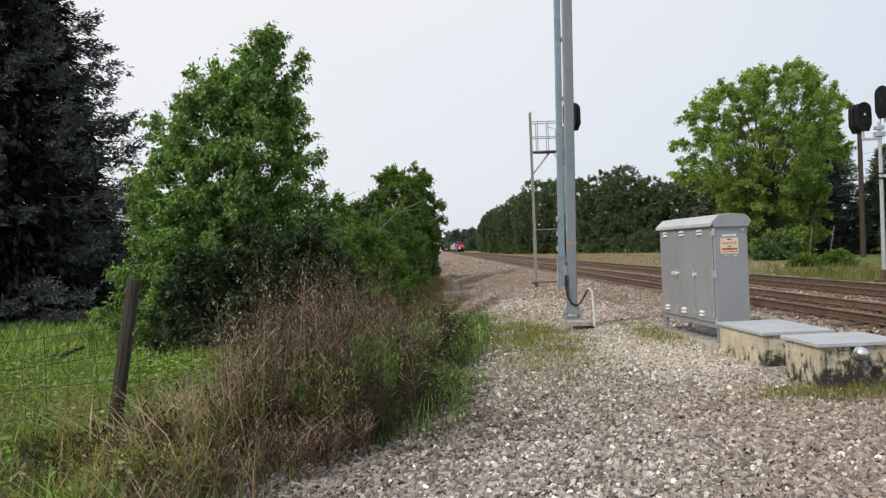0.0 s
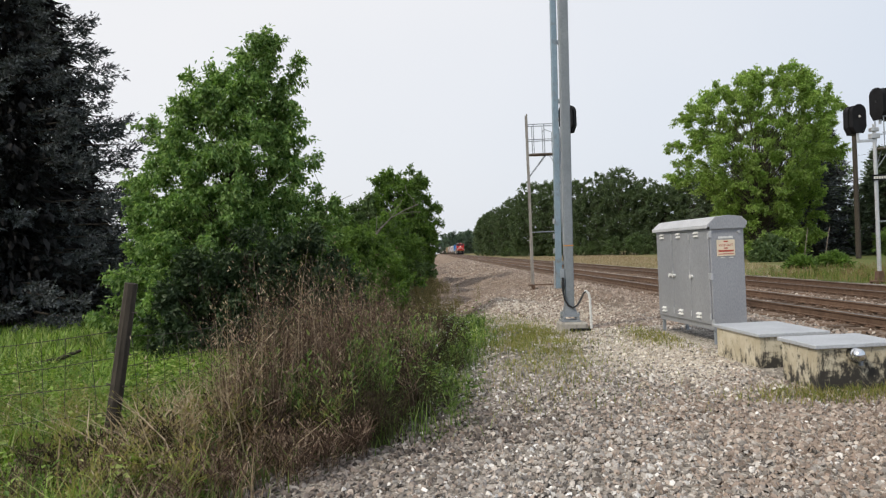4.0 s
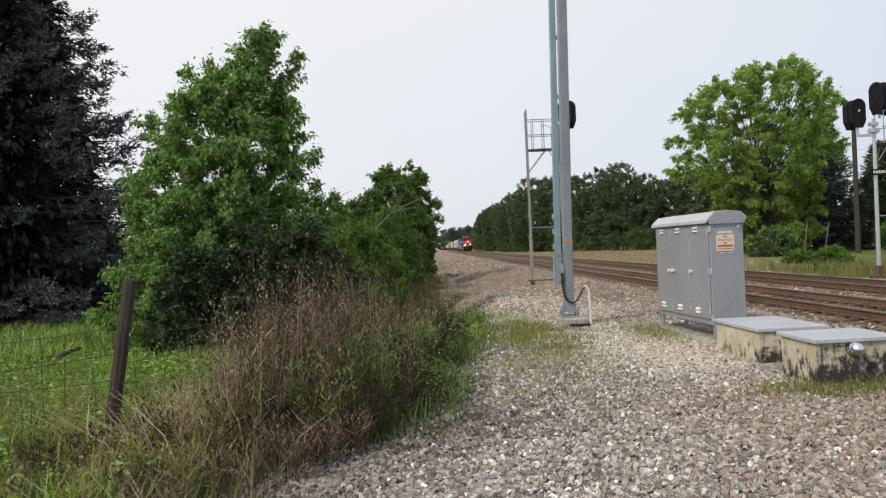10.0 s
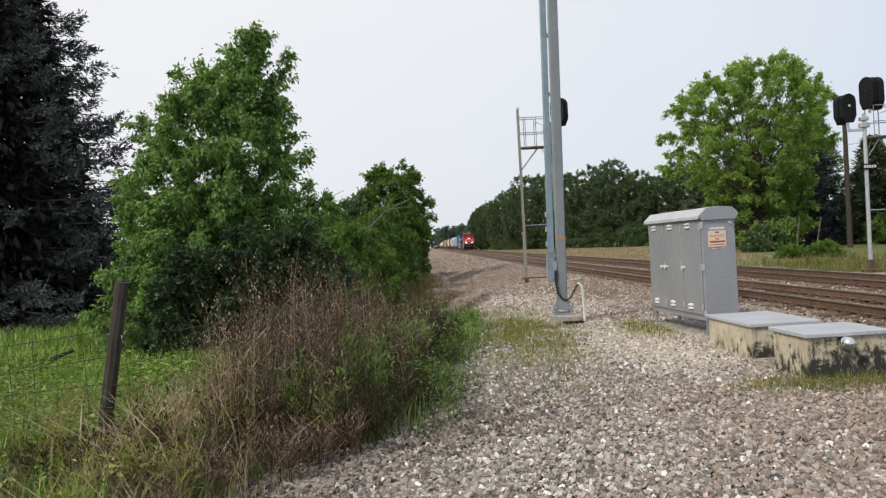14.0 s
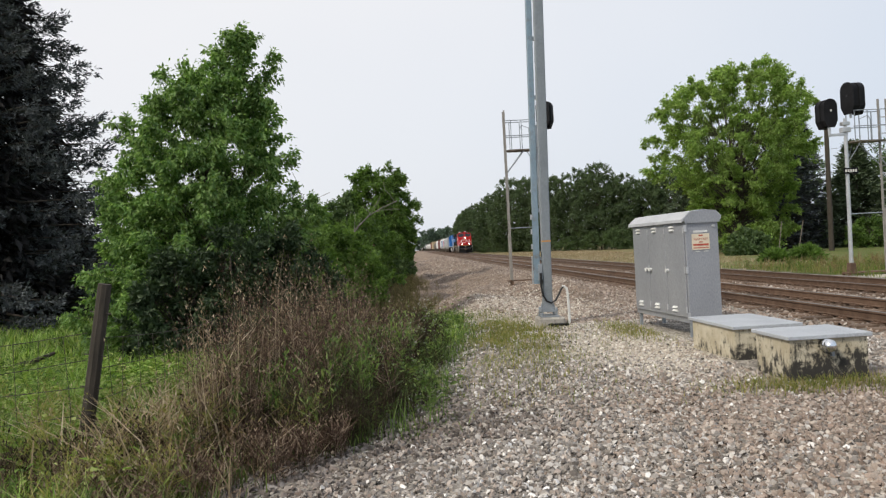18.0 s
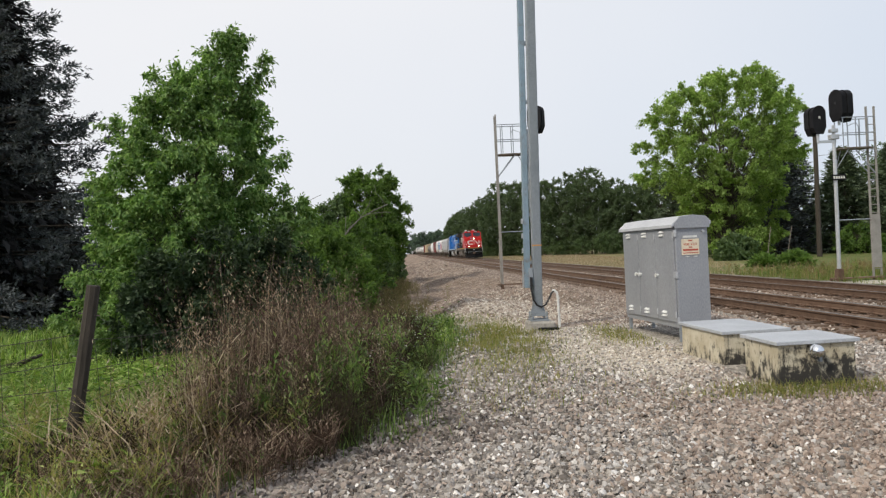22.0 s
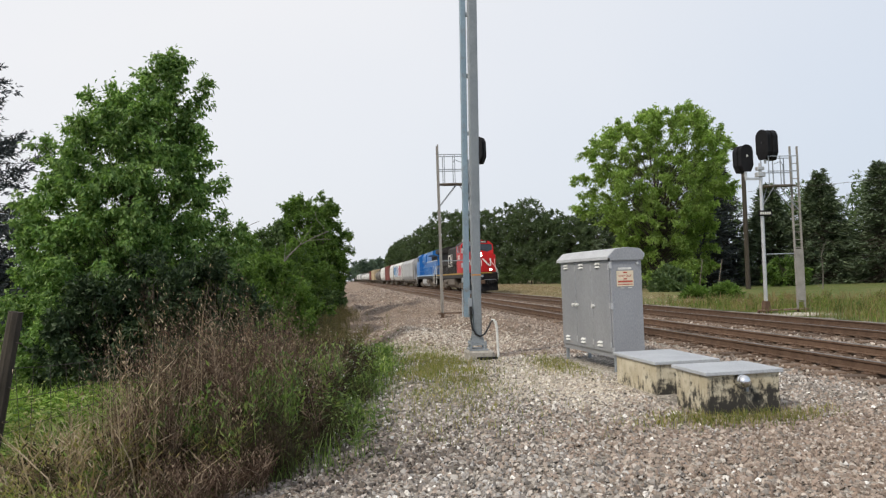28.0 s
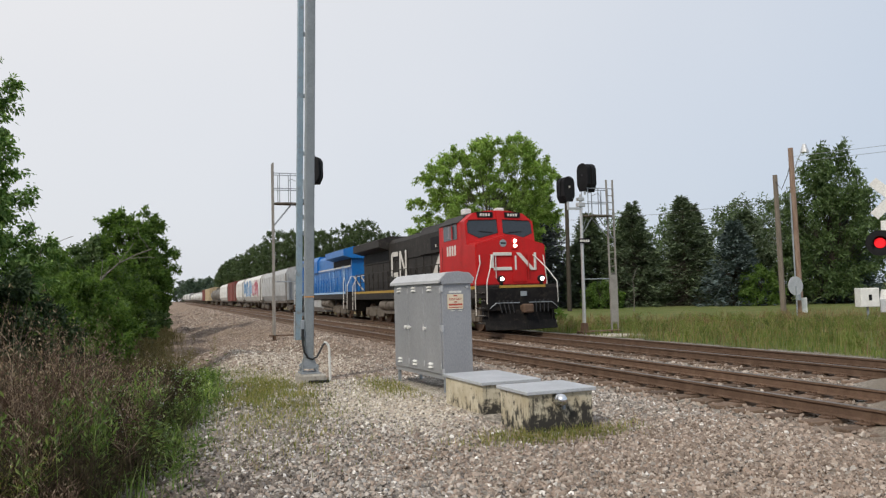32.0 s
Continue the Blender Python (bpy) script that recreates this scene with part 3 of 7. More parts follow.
def cross_mast():
    t = thing("signal_cable_mast", (2.72, 14.85, 0), "tall blue-grey steel mast of two posts on a concrete footing", "mast")
    t.matrix_basis = pose(2.73, 14.85, 0, 0, 1.2, 0)
    part("footing", boxed(-0.22, -0.24, -0.3, 0.32, 0.28, 0.165, bev=0.035), M_FOOT, t, "worn concrete footing")
    # added black slab draws the shadowed gap below the footing
    part("footing_shadow", boxed(-0.04, -0.34, -0.02, 0.37, -0.262, 0.05, bev=0.01), M_BLACK, t, "black slab standing in for the footing's shadow")
    part("base_plate", boxed(-0.17, -0.18, 0.17, 0.20, 0.19, 0.205), M_GALV, t)
    for x in (-0.13, 0.16):
        for y in (-0.14, 0.15):
            b = rodded((x, y, 0.205), (x, y, 0.36), 0.016, seg=6)
            rod(b, (x, y, 0.225), (x, y, 0.255), 0.032, seg=6)
            rod(b, (x, y, 0.31), (x, y, 0.335), 0.032, seg=6)
            part("anchor_bolt", b, M_GALV, t)
    part("collar", boxed(-0.15, -0.16, 0.27, 0.18, 0.17, 0.308), M_GALV, t)
    for k in (-1, 1):
        part("gusset", prismed([(-0.13, 0.31), (0.16, 0.31), (0.105, 0.48), (-0.085, 0.48)], k * 0.10 - 0.006, k * 0.10 + 0.006), M_GALV, t)
    part("post", boxed(-0.085, -0.09, 0.308, 0.10, 0.09, 8.8, bev=0.018), M_POSTSTEEL, t)
    part("post_edge", boxed(-0.096, -0.05, 1.5, -0.0855, -0.035, 8.8), M_ALU, t)
    part("orange_band", boxed(-0.089, -0.094, 1.69, 0.104, 0.094, 1.715), M_ORANGE, t)
    part("cable_trough", boxed(-0.245, -0.05, 0.86, -0.13, 0.09, 8.8, bev=0.01), M_MAST, t, "blue-grey square side post")
    part("trough_cover", boxed(-0.262, -0.058, 0.84, -0.135, -0.051, 2.2, bev=0.002), M_MAST, t)
    part("trough_flange", boxed(-0.285, 0.0, 0.84, -0.263, 0.04, 1.40), M_ALU, t)
    for z in (1.55, 1.85, 2.15):
        part("trough_clip", boxed(-0.285, -0.01, z, -0.246, 0.04, z + 0.10), M_ALU, t)
    part("junction_box", boxed(-0.175, -0.10, 0.90, -0.09, -0.062, 1.24, bev=0.008), M_GALV, t)
    part("cable_gland", rodded((-0.13, -0.115, 0.88), (-0.13, -0.115, 1.06), 0.026, seg=8), M_RUBBER, t)
    for z in (1.32, 2.3, 2.95, 3.3, 3.62, 4.6, 5.8, 7.1):
        part("bracket", boxed(-0.132, -0.03, z, -0.084, 0.05, z + 0.07), M_GALV, t)
    pts = [(-0.13, -0.115, 1.0), (-0.135, -0.12, 0.80), (-0.10, -0.14, 0.60), (-0.03, -0.15, 0.49), (0.06, -0.15, 0.455), (0.15, -0.13, 0.50), (0.22, -0.09, 0.60), (0.29, -0.04, 0.72), (0.35, 0.0, 0.77), (0.40, 0.0, 0.74)]
    part("cable", tube(bmesh.new(), pts, 0.02), M_RUBBER, t, "sagging black cable")
    c = tube(bmesh.new(), [(0.46, 0.0, -0.25), (0.43, 0.0, 0.60), (0.41, 0.0, 0.72), (0.36, 0.0, 0.77), (0.32, 0.0, 0.77)], 0.026)
    part("conduit", c, M_WHITE, t, "white conduit with a bent top")


cross_mast()


def signal_head(parent, x, y, z, turn, lit=False, size=1.0):
    """A black oval backing board with narrowed foot; its deep hooded case lies behind, turned about the upright."""
    w, h = 0.30 * size, 0.60 * size
    def oval(k, bx=0.0):
        o = [(bx + k * w * math.cos(a), h - w + k * w * math.sin(a)) for a in np.linspace(0, math.pi, 15)]
        return o + [(bx - k * w, -h * 0.52), (bx - k * w * 0.55, -h * k), (bx + k * w * 0.55, -h * k), (bx + k * w, -h * 0.52)]
    head = part("signal_head", prismed(oval(1.0), -0.025, 0.0), M_BLACK, parent, "black oval signal head")
    head.matrix_basis = pose(x, y, z, 0, 0, turn)
    part("lamp_case", prismed(oval(0.86), 0.0, 0.26), M_BLACK, head)
    part("visor_board", prismed(oval(0.98), 0.26, 0.50), M_BLACK, head, "deep black visor")
    part("rim", prismed(oval(1.03), 0.50, 0.52), M_BLACK, head)
    # with lit set, white paint here stands in for a small lit dot
    part("latch", boxed(-0.03, -0.045, 0.05, 0.03, -0.026, 0.13), M_LETTER if lit else M_RUBBER, head)
    part("neck", rodded((0, 0.12, -h - 0.14), (0, 0.12, -h + 0.06), 0.05), M_ALU, head)
    return head


M_LADDER = surface("weathered_ladder_steel", (0.25, 0.235, 0.215), (0.36, 0.34, 0.31), 3.0, 40, 0.7, 0.2, 0.1)


def signal_mast(at, side, label, pole_mat, lx, top, pz, rail, tie_z, pole_top, edge_on=False):
    """A pole with a base, a ladder at a distance on one side, a railed platform near the top."""
    s = thing("railway_signal", at, label, "railway signal", "trackside signals")
    lx *= side
    part("pole", rodded((0, 0, 0.25), (0.05 * side, 0, pole_top), 0.075, 0.062, 14), pole_mat, s)
    part("pole_base", prismed([(-0.17, 0), (-0.12, 0.10), (-0.085, 0.42), (0.085, 0.42), (0.12, 0.10), (0.17, 0)], -0.13, 0.13), M_RUST, s)
    fr = boxed(min(-0.25 * side, lx + 0.2 * side), -0.22, 0.02, max(-0.25 * side, lx + 0.2 * side), 0.22, 0.07)
    for u in (-0.2 * side, lx):
        for v in (-0.22, 0.18):
            box(fr, u - 0.05, v, -0.25, u + 0.05, v + 0.05, 0.03)
    part("foot_frame", fr, M_RUST, s)
    ux, uy = (0.0, 0.19) if edge_on else (0.155, 0.0)
    for k in (-1, 1):
        x, y = lx + k * ux, k * uy
        part("ladder_rail", boxed(x - 0.03, y - 0.03, 0.05, x + 0.03, y + 0.03, top), M_LADDER, s)
    for i in range(int(top / 0.305) - 1):
        z = 0.35 + i * 0.305
        part("rung", rodded((lx - ux, -uy, z), (lx + ux, uy, z), 0.016, seg=6), M_LADDER, s)
    part("ladder_guard", boxed(lx - 0.18, -0.05, 0.40, lx + 0.18, -0.034, tie_z + 0.18) if not edge_on else boxed(lx - 0.05, -0.22, 0.10, lx - 0.036, 0.22, 2.05), M_LADDER, s, "flat anti-climb sheet")
    part("cross_tie", rodded((0, 0, tie_z), (lx, 0, tie_z), 0.022), M_GALV, s)
    n = 10
    deck = [(0.1 * side + (lx - 0.1 * side) * (0.5 - 0.5 * math.cos(math.pi * i / n)), -0.34 * math.sin(math.pi * i / n) ** 0.5) for i in range(n + 1)]
    deck += [(u, -v) for u, v in deck[-2:0:-1]]
    part("platform", prismed(deck, pz, pz + 0.05, "z"), M_TRUCK, s, "grated steel platform")
    for y in (-0.26, 0.26):
        part("brace", rodded((lx, y * 0.6, pz - 0.95), (lx * 0.45, y, pz), 0.024, seg=6), M_GALV, s)
        part("brace", rodded((0, 0, pz - 0.85), (lx * 0.3, y, pz), 0.016, seg=6), M_GALV, s)
        for z in (pz + rail * 0.5, pz + rail):
            part("railing_bar", rodded((0.2 * side, y, z), (lx, y, z), 0.018, seg=6), M_GALV, s)
        for u in (0.25 * side, lx * 0.5, lx * 0.82):
            part("railing_post", rodded((u, y, pz), (u, y, pz + rail), 0.018, seg=6), M_GALV, s)
    part("railing_gate", tube(bmesh.new(), [(lx * 0.28, -0.28, pz), (lx * 0.28, -0.28, pz + rail * 0.72), (lx * 0.5, -0.28, pz + rail * 0.82), (lx * 0.56, -0.28, pz + rail * 0.7), (lx * 0.56, -0.28, pz)], 0.016, 6), M_GALV, s)
    return s


s1 = signal_mast((5.75, 31.5, 0.09), -1, "grey steel railway signal with a ladder and railed platform", M_GALV, 1.42, 7.35, 5.6, 1.3, 2.3, 6.7, edge_on=True)
signal_head(s1, 0.30, 0.1, 7.19, -32)
s2 = signal_mast((16.54, 26.9, -0.10), 1, "aluminium railway signal with two black heads, ladder and platform", M_ALU, 1.50, 6.52, 4.92, 1.18, 2.25, 5.85)
signal_head(s2, 0.12, -0.1, 6.58, -74)
signal_head(s2, -0.50, 0.0, 6.08, 4, lit=True, size=0.9)
part("head_arm", boxed(-0.60, -0.05, 5.20, 0.1, 0.05, 5.29), M_ALU, s2)
part("head_arm", rodded((-0.54, 0.06, 5.2), (-0.54, 0.06, 5.5), 0.05), M_ALU, s2)
part("arm_clamp", boxed(-0.14, -0.12, 5.32, 0.20, 0.12, 5.50, bev=0.02), M_ALU, s2)
part("arm_clamp", boxed(-0.12, -0.10, 5.58, 0.18, 0.10, 5.72, bev=0.02), M_ALU, s2)
np_ = part("number_plate", boxed(-0.16, -0.10, 3.76, 0.40, -0.08, 3.98), M_BLACK, s2)
for i in range(5):
    part("plate_bar", boxed(-0.11 + 0.095 * i, -0.108, 3.82, -0.045 + 0.095 * i, -0.101, 3.92), M_LETTER, np_)


def crossing_signal():
    c = thing("crossing_signal", (16.31, 12.41, -0.05), "level crossing signal with white crossbuck and lit red flasher", "crossing signal", rz=-50)
    part("mast", rodded((0, 0, 0), (0, 0, 4.0), 0.055, seg=12), M_ALU, c)
    part("gate_mechanism", boxed(-0.42, -0.16, 1.02, -0.02, 0.16, 1.34, bev=0.02), M_ALU, c)
    part("mechanism_cap", rodded((-0.28, 0, 1.335), (-0.28, 0, 1.56), 0.14, 0.10, 14), M_WHITE, c)
    part("base", prismed([(-0.25, 0), (-0.2, 0.1), (-0.1, 0.55), (0.1, 0.55), (0.2, 0.1), (0.25, 0)], -0.2, 0.2), M_ALU, c)
    for k in (-1, 1):
        bm = boxed(-0.60, -0.012, -0.115, 0.60, 0.012, 0.115, bev=0.004)
        o = part("crossbuck_blade", bm, M_WHITE, c)
        o.matrix_basis = pose(0.0, -0.08 + 0.03 * k, 3.74, 0, 45 * k, 0)
    part("track_plate", boxed(-0.30, -0.09, 2.97, 0.30, -0.06, 3.20), M_WHITE, c)
    arm = part("lamp_arm", rodded((-0.35, 0, 2.67), (0.55, 0, 2.67), 0.035), M_BLACK, c)
    for x, lit in ((-0.34, True), (0.55, False)):
        d = rodded((x, -0.10, 2.67), (x, -0.12, 2.67), 0.305, seg=28)
        h = part("target", d, M_BLACK, c, "round black target")
        part("lens", rodded((x, -0.121, 2.67), (x, -0.15, 2.67), 0.125, 0.11, 20), M_REDLAMP if lit else M_REFL, h, "lit red lens" if lit else "unlit lens")
        hood = bmesh.new()
        arc = [(x + 0.17 * math.cos(a), 2.67 + 0.17 * math.sin(a)) for a in np.linspace(-0.3, math.pi + 0.3, 14)]
        for (u0, v0), (u1, v1) in zip(arc, arc[1:]):
            hood.faces.new([hood.verts.new(p) for p in ((u0, -0.12, v0), (u1, -0.12, v1), (u1, -0.36, v1), (u0, -0.36, v0))])
        bmesh.ops.remove_doubles(hood, verts=hood.verts, dist=0.0005)
        ho = part("hood", hood, M_BLACK, h)
        ho.modifiers.new("thickness", "SOLIDIFY").thickness = 0.01


crossing_signal()


def ladder_like_fence():
    """A leaning wooden post with sagging woven wire on both sides."""
    p = thing("fence_post", (-3.16, 7.02, -0.2), "leaning weathered wooden fence post", "fence post")
    p.matrix_basis = pose(-3.16, 7.02, -0.2, 0, 10.0, 0)
    bm = rodded((0, 0, -0.3), (0, 0, 1.72), 0.07, 0.06, 9)
    for v in bm.verts:
        k = noise.noise(v.co * 3.0) * 0.02
        v.co.x += k
        v.co.y -= k
    part("shaft", bm, M_POST, p)
    for z in (0.45, 0.75, 1.05, 1.45):
        part("staple_wire", rodded((-0.1, -0.02, z), (0.1, -0.02, z), 0.006, seg=5), M_WIRE, p)
    f = thing("wire_fence", (0, 0, 0), "sagging rusty woven wire fence in tall grass", "fence")
    def run(a, b, n, heights, sag):
        a, b = Vector(a), Vector(b)
        for h in heights:
            pts = []
            for i in range(n + 1):
                t = i / n
                q = a.lerp(b, t)
                pts.append((q.x + 0.02 * math.sin(9 * t + h * 5), q.y, q.z + h - sag * 4 * t * (1 - t) * (0.6 + 0.5 * math.sin(h * 7))))
            part("line_wire", tube(bmesh.new(), pts, 0.0035, 4), M_WIRE, f)
        for i in range(1, n * 2):
            t = i / (n * 2)
            q = a.lerp(b, t)
            s = sag * 4 * t * (1 - t)
            part("stay_wire", tube(bmesh.new(), [(q.x, q.y, q.z + 0.05), (q.x + 0.04 * math.sin(i * 2.1), q.y, q.z + 0.6 - s), (q.x, q.y, q.z + heights[-1] - s)], 0.003, 4), M_WIRE, f)
    run((-3.02, 6.96, -0.2), (-6.6, 6.0, -0.22), 9, (0.25, 0.5, 0.75, 1.0, 1.25), 0.10)
    run((-3.02, 6.96, -0.2), (-2.6, 12.5, -0.3), 8, (0.3, 0.6, 0.9, 1.2), 0.12)
    lg = thing("fallen_log", (-7.4, 13.8, -0.25), "grey fallen branch lying in pasture grass", "log", rz=14)
    lb = bmesh.new()
    for q0, q1, r0, r1 in (((-0.75, 0, 0.07), (-0.2, 0.05, 0.12), 0.075, 0.07), ((-0.2, 0.05, 0.12), (0.3, 0.03, 0.2), 0.07, 0.055), ((0.3, 0.03, 0.2), (0.7, 0.2, 0.34), 0.055, 0.03)):
        rod(lb, q0, q1, r0, r1, 8)
    part("bark", lb, M_POST, lg)
    part("branch_stub", rodded((-0.5, 0.02, 0.1), (-0.75, -0.1, 0.32), 0.035, 0.02, 6), M_POST, lg)


ladder_like_fence()


def utility_poles():
    a = thing("utility_pole", (40.3, 39.6, -0.3), "grey weathered wooden utility pole", "utility pole", "roadside poles")
    part("shaft", rodded((0, 0, -0.3), (-0.12, 0.0, 9.7), 0.20, 0.16, 12), M_POLE, a)
    b = thing("utility_pole", (41.0, 38.8, -0.3), "reddish wooden utility pole with a street lamp", "utility pole", "roadside poles")
    part("shaft", rodded((0, 0, -0.3), (-0.10, 0.0, 11.5), 0.22, 0.17, 12), M_POLERED, b)
    part("lamp_arm", tube(bmesh.new(), [(-0.05, -0.05, 9.6), (0.25, -0.2, 10.6), (0.55, -0.35, 11.2), (0.75, -0.4, 11.35)], 0.035), M_GALV, b)
    part("lamp_head", rodded((0.75, -0.4, 11.15), (0.75, -0.4, 11.75), 0.30, 0.12, 14), M_ALU, b, "grey dusk lamp head")
    part("riser_pipe", rodded((-0.62, -0.3, 0.0), (-0.55, -0.2, 8.3), 0.05), M_GALV, b)
    part("meter_box", boxed(-0.62, -0.45, 0.9, -0.36, -0.28, 1.5), M_GALV, b)
    part("drip_loop", tube(bmesh.new(), [(-1.0, 0.6, 9.2), (-0.8, 0.3, 8.6), (-0.4, 0.1, 9.6), (-0.1, 0, 10.6)], 0.03, 5), M_RUBBER, b)
    p = thing("utility_pole", (37.0, 63.0, -0.4), "dark grey wooden utility pole at the edge of the field", "utility pole", "roadside poles")
    part("shaft", rodded((0, 0, -0.3), (0.1, 0, 13.0), 0.23, 0.17, 12), M_POST, p)
    for x, y, dx in ((31.8, 59.0, 0.75), (30.4, 59.5, 0.6)):
        g = thing("guy_guard", (x, y, -0.45), "thin leaning grey guy wire guard", "guy guard", "guy guards")
        part("tube", rodded((0, 0, 0.0), (dx, 0.3, 2.9), 0.03, seg=8), M_POLE, g)
    d = thing("round_sign", (38.4, 36.6, -0.3), "round grey sign seen from behind on a post", "road sign")
    part("post", rodded((0, 0, -0.1), (0, 0, 1.9), 0.04), M_GALV, d)
    part("disc", rodded((0, 0.02, 1.9), (0, 0.05, 1.9), 0.62, seg=28), M_ALU, d)
    w = thing("white_marker", (40.0, 37.5, -0.3), "small white marker board by the poles", "marker")
    part("board", boxed(-0.22, -0.03, 0.1, 0.22, 0.03, 1.1), M_WHITE, w)
    m = thing("signal_case", (34.8, 28.5, -0.35), "white equipment box on a post beside the road", "equipment box", rz=-20)
    part("case", boxed(-0.5, -0.3, 0.75, 0.5, 0.3, 1.75, bev=0.03), M_WHITE, m)
    part("post", rodded((0, 0, -0.1), (0, 0, 0.78), 0.06), M_GALV, m)
    part("lock_plate", boxed(-0.08, -0.32, 1.1, 0.08, -0.302, 1.4), M_BLACK, m)
    wi = thing("overhead_wire", (0, 0, 0), "thin overhead power wire", "wire")
    part("strand", tube(bmesh.new(), [(37.1, 63.0, 8.6), (39.0, 51.0, 7.9), (40.8, 38.9, 7.6)], 0.012, 4), M_WIRE, wi)
    for k, (h0, h1) in enumerate(((11.0, 12.0), (10.6, 11.4))):
        wi = thing("overhead_wire", (0, 0, 0), "thin overhead power wire", "wire")
        part("strand", tube(bmesh.new(), [(41.0, 38.8, h0 - 0.4), (52, 20, h0 - 0.6), (70, -10, h1)], 0.014, 4), M_GALV, wi)


utility_poles()


# ---- trees and bushes ----
def leaf_mesh(name, c, d, up, ln, wd, mat, parent, label="", fold=0.25):
    """One pointed leaf a point: places c, directions d, face hints up, lengths and widths."""
    d = d / np.linalg.norm(d, axis=1, keepdims=True)
    s = np.cross(d, up)
    s /= np.linalg.norm(s, axis=1, keepdims=True) + 1e-9
    n = np.cross(s, d)
    ln, wd = ln[:, None], wd[:, None]
    v = np.stack([c, c + d * ln * 0.45 + s * wd * 0.5 + n * wd * fold, c + d * ln, c + d * ln * 0.45 - s * wd * 0.5 + n * wd * fold], 1).reshape(-1, 3)
    k = np.arange(len(c)) * 4
    f = np.concatenate([np.stack([k, k + 1, k + 2], 1), np.stack([k, k + 2, k + 3], 1)])
    return raw(name, v, f, mat, parent, label)


def limbs(name, segs, mat, parent, sides=6):
    """Tapered branches from (start, end, radius at start, radius at end)."""
    A, B = (np.array([np.asarray(q[k], float) for q in segs]) for k in (0, 1))
    R = np.array([(q[2], q[3]) for q in segs])
    d = B - A
    d /= np.linalg.norm(d, axis=1, keepdims=True) + 1e-9
    u = np.cross(d, np.where(np.abs(d[:, 1:2]) < 0.9, np.array([[0.3, 0.9, 0.1]]), np.array([[1.0, 0.0, 0.0]])))
    u /= np.linalg.norm(u, axis=1, keepdims=True)
    w = np.cross(d, u)
    ang = np.linspace(0, 2 * math.pi, sides, endpoint=False)
    ring = np.cos(ang)[None, :, None] * u[:, None] + np.sin(ang)[None, :, None] * w[:, None]
    V = np.stack([A[:, None] + R[:, :1, None] * ring, B[:, None] + R[:, 1:, None] * ring], 1).reshape(-1, 3)
    k = (np.arange(len(A)) * 2 * sides)[:, None]
    i = np.arange(sides)[None]
    j = (i + 1) % sides
    F = np.stack([k + i, k + j, k + sides + j, k + sides + i], 2).reshape(-1, 4)
    return raw(name, V, F, mat, parent, smooth=True)


def bent(a, b, r0, r1, rng, n=4, wob=0.08):
    a, b = np.array(a, float), np.array(b, float)
    L = np.linalg.norm(b - a)
    pts = [a + (b - a) * i / n + (rng.randn(3) * wob * L / n if 0 < i < n else 0) for i in range(n + 1)]
    return [(pts[i], pts[i + 1], r0 + (r1 - r0) * i / n, r0 + (r1 - r0) * (i + 1) / n) for i in range(n)]


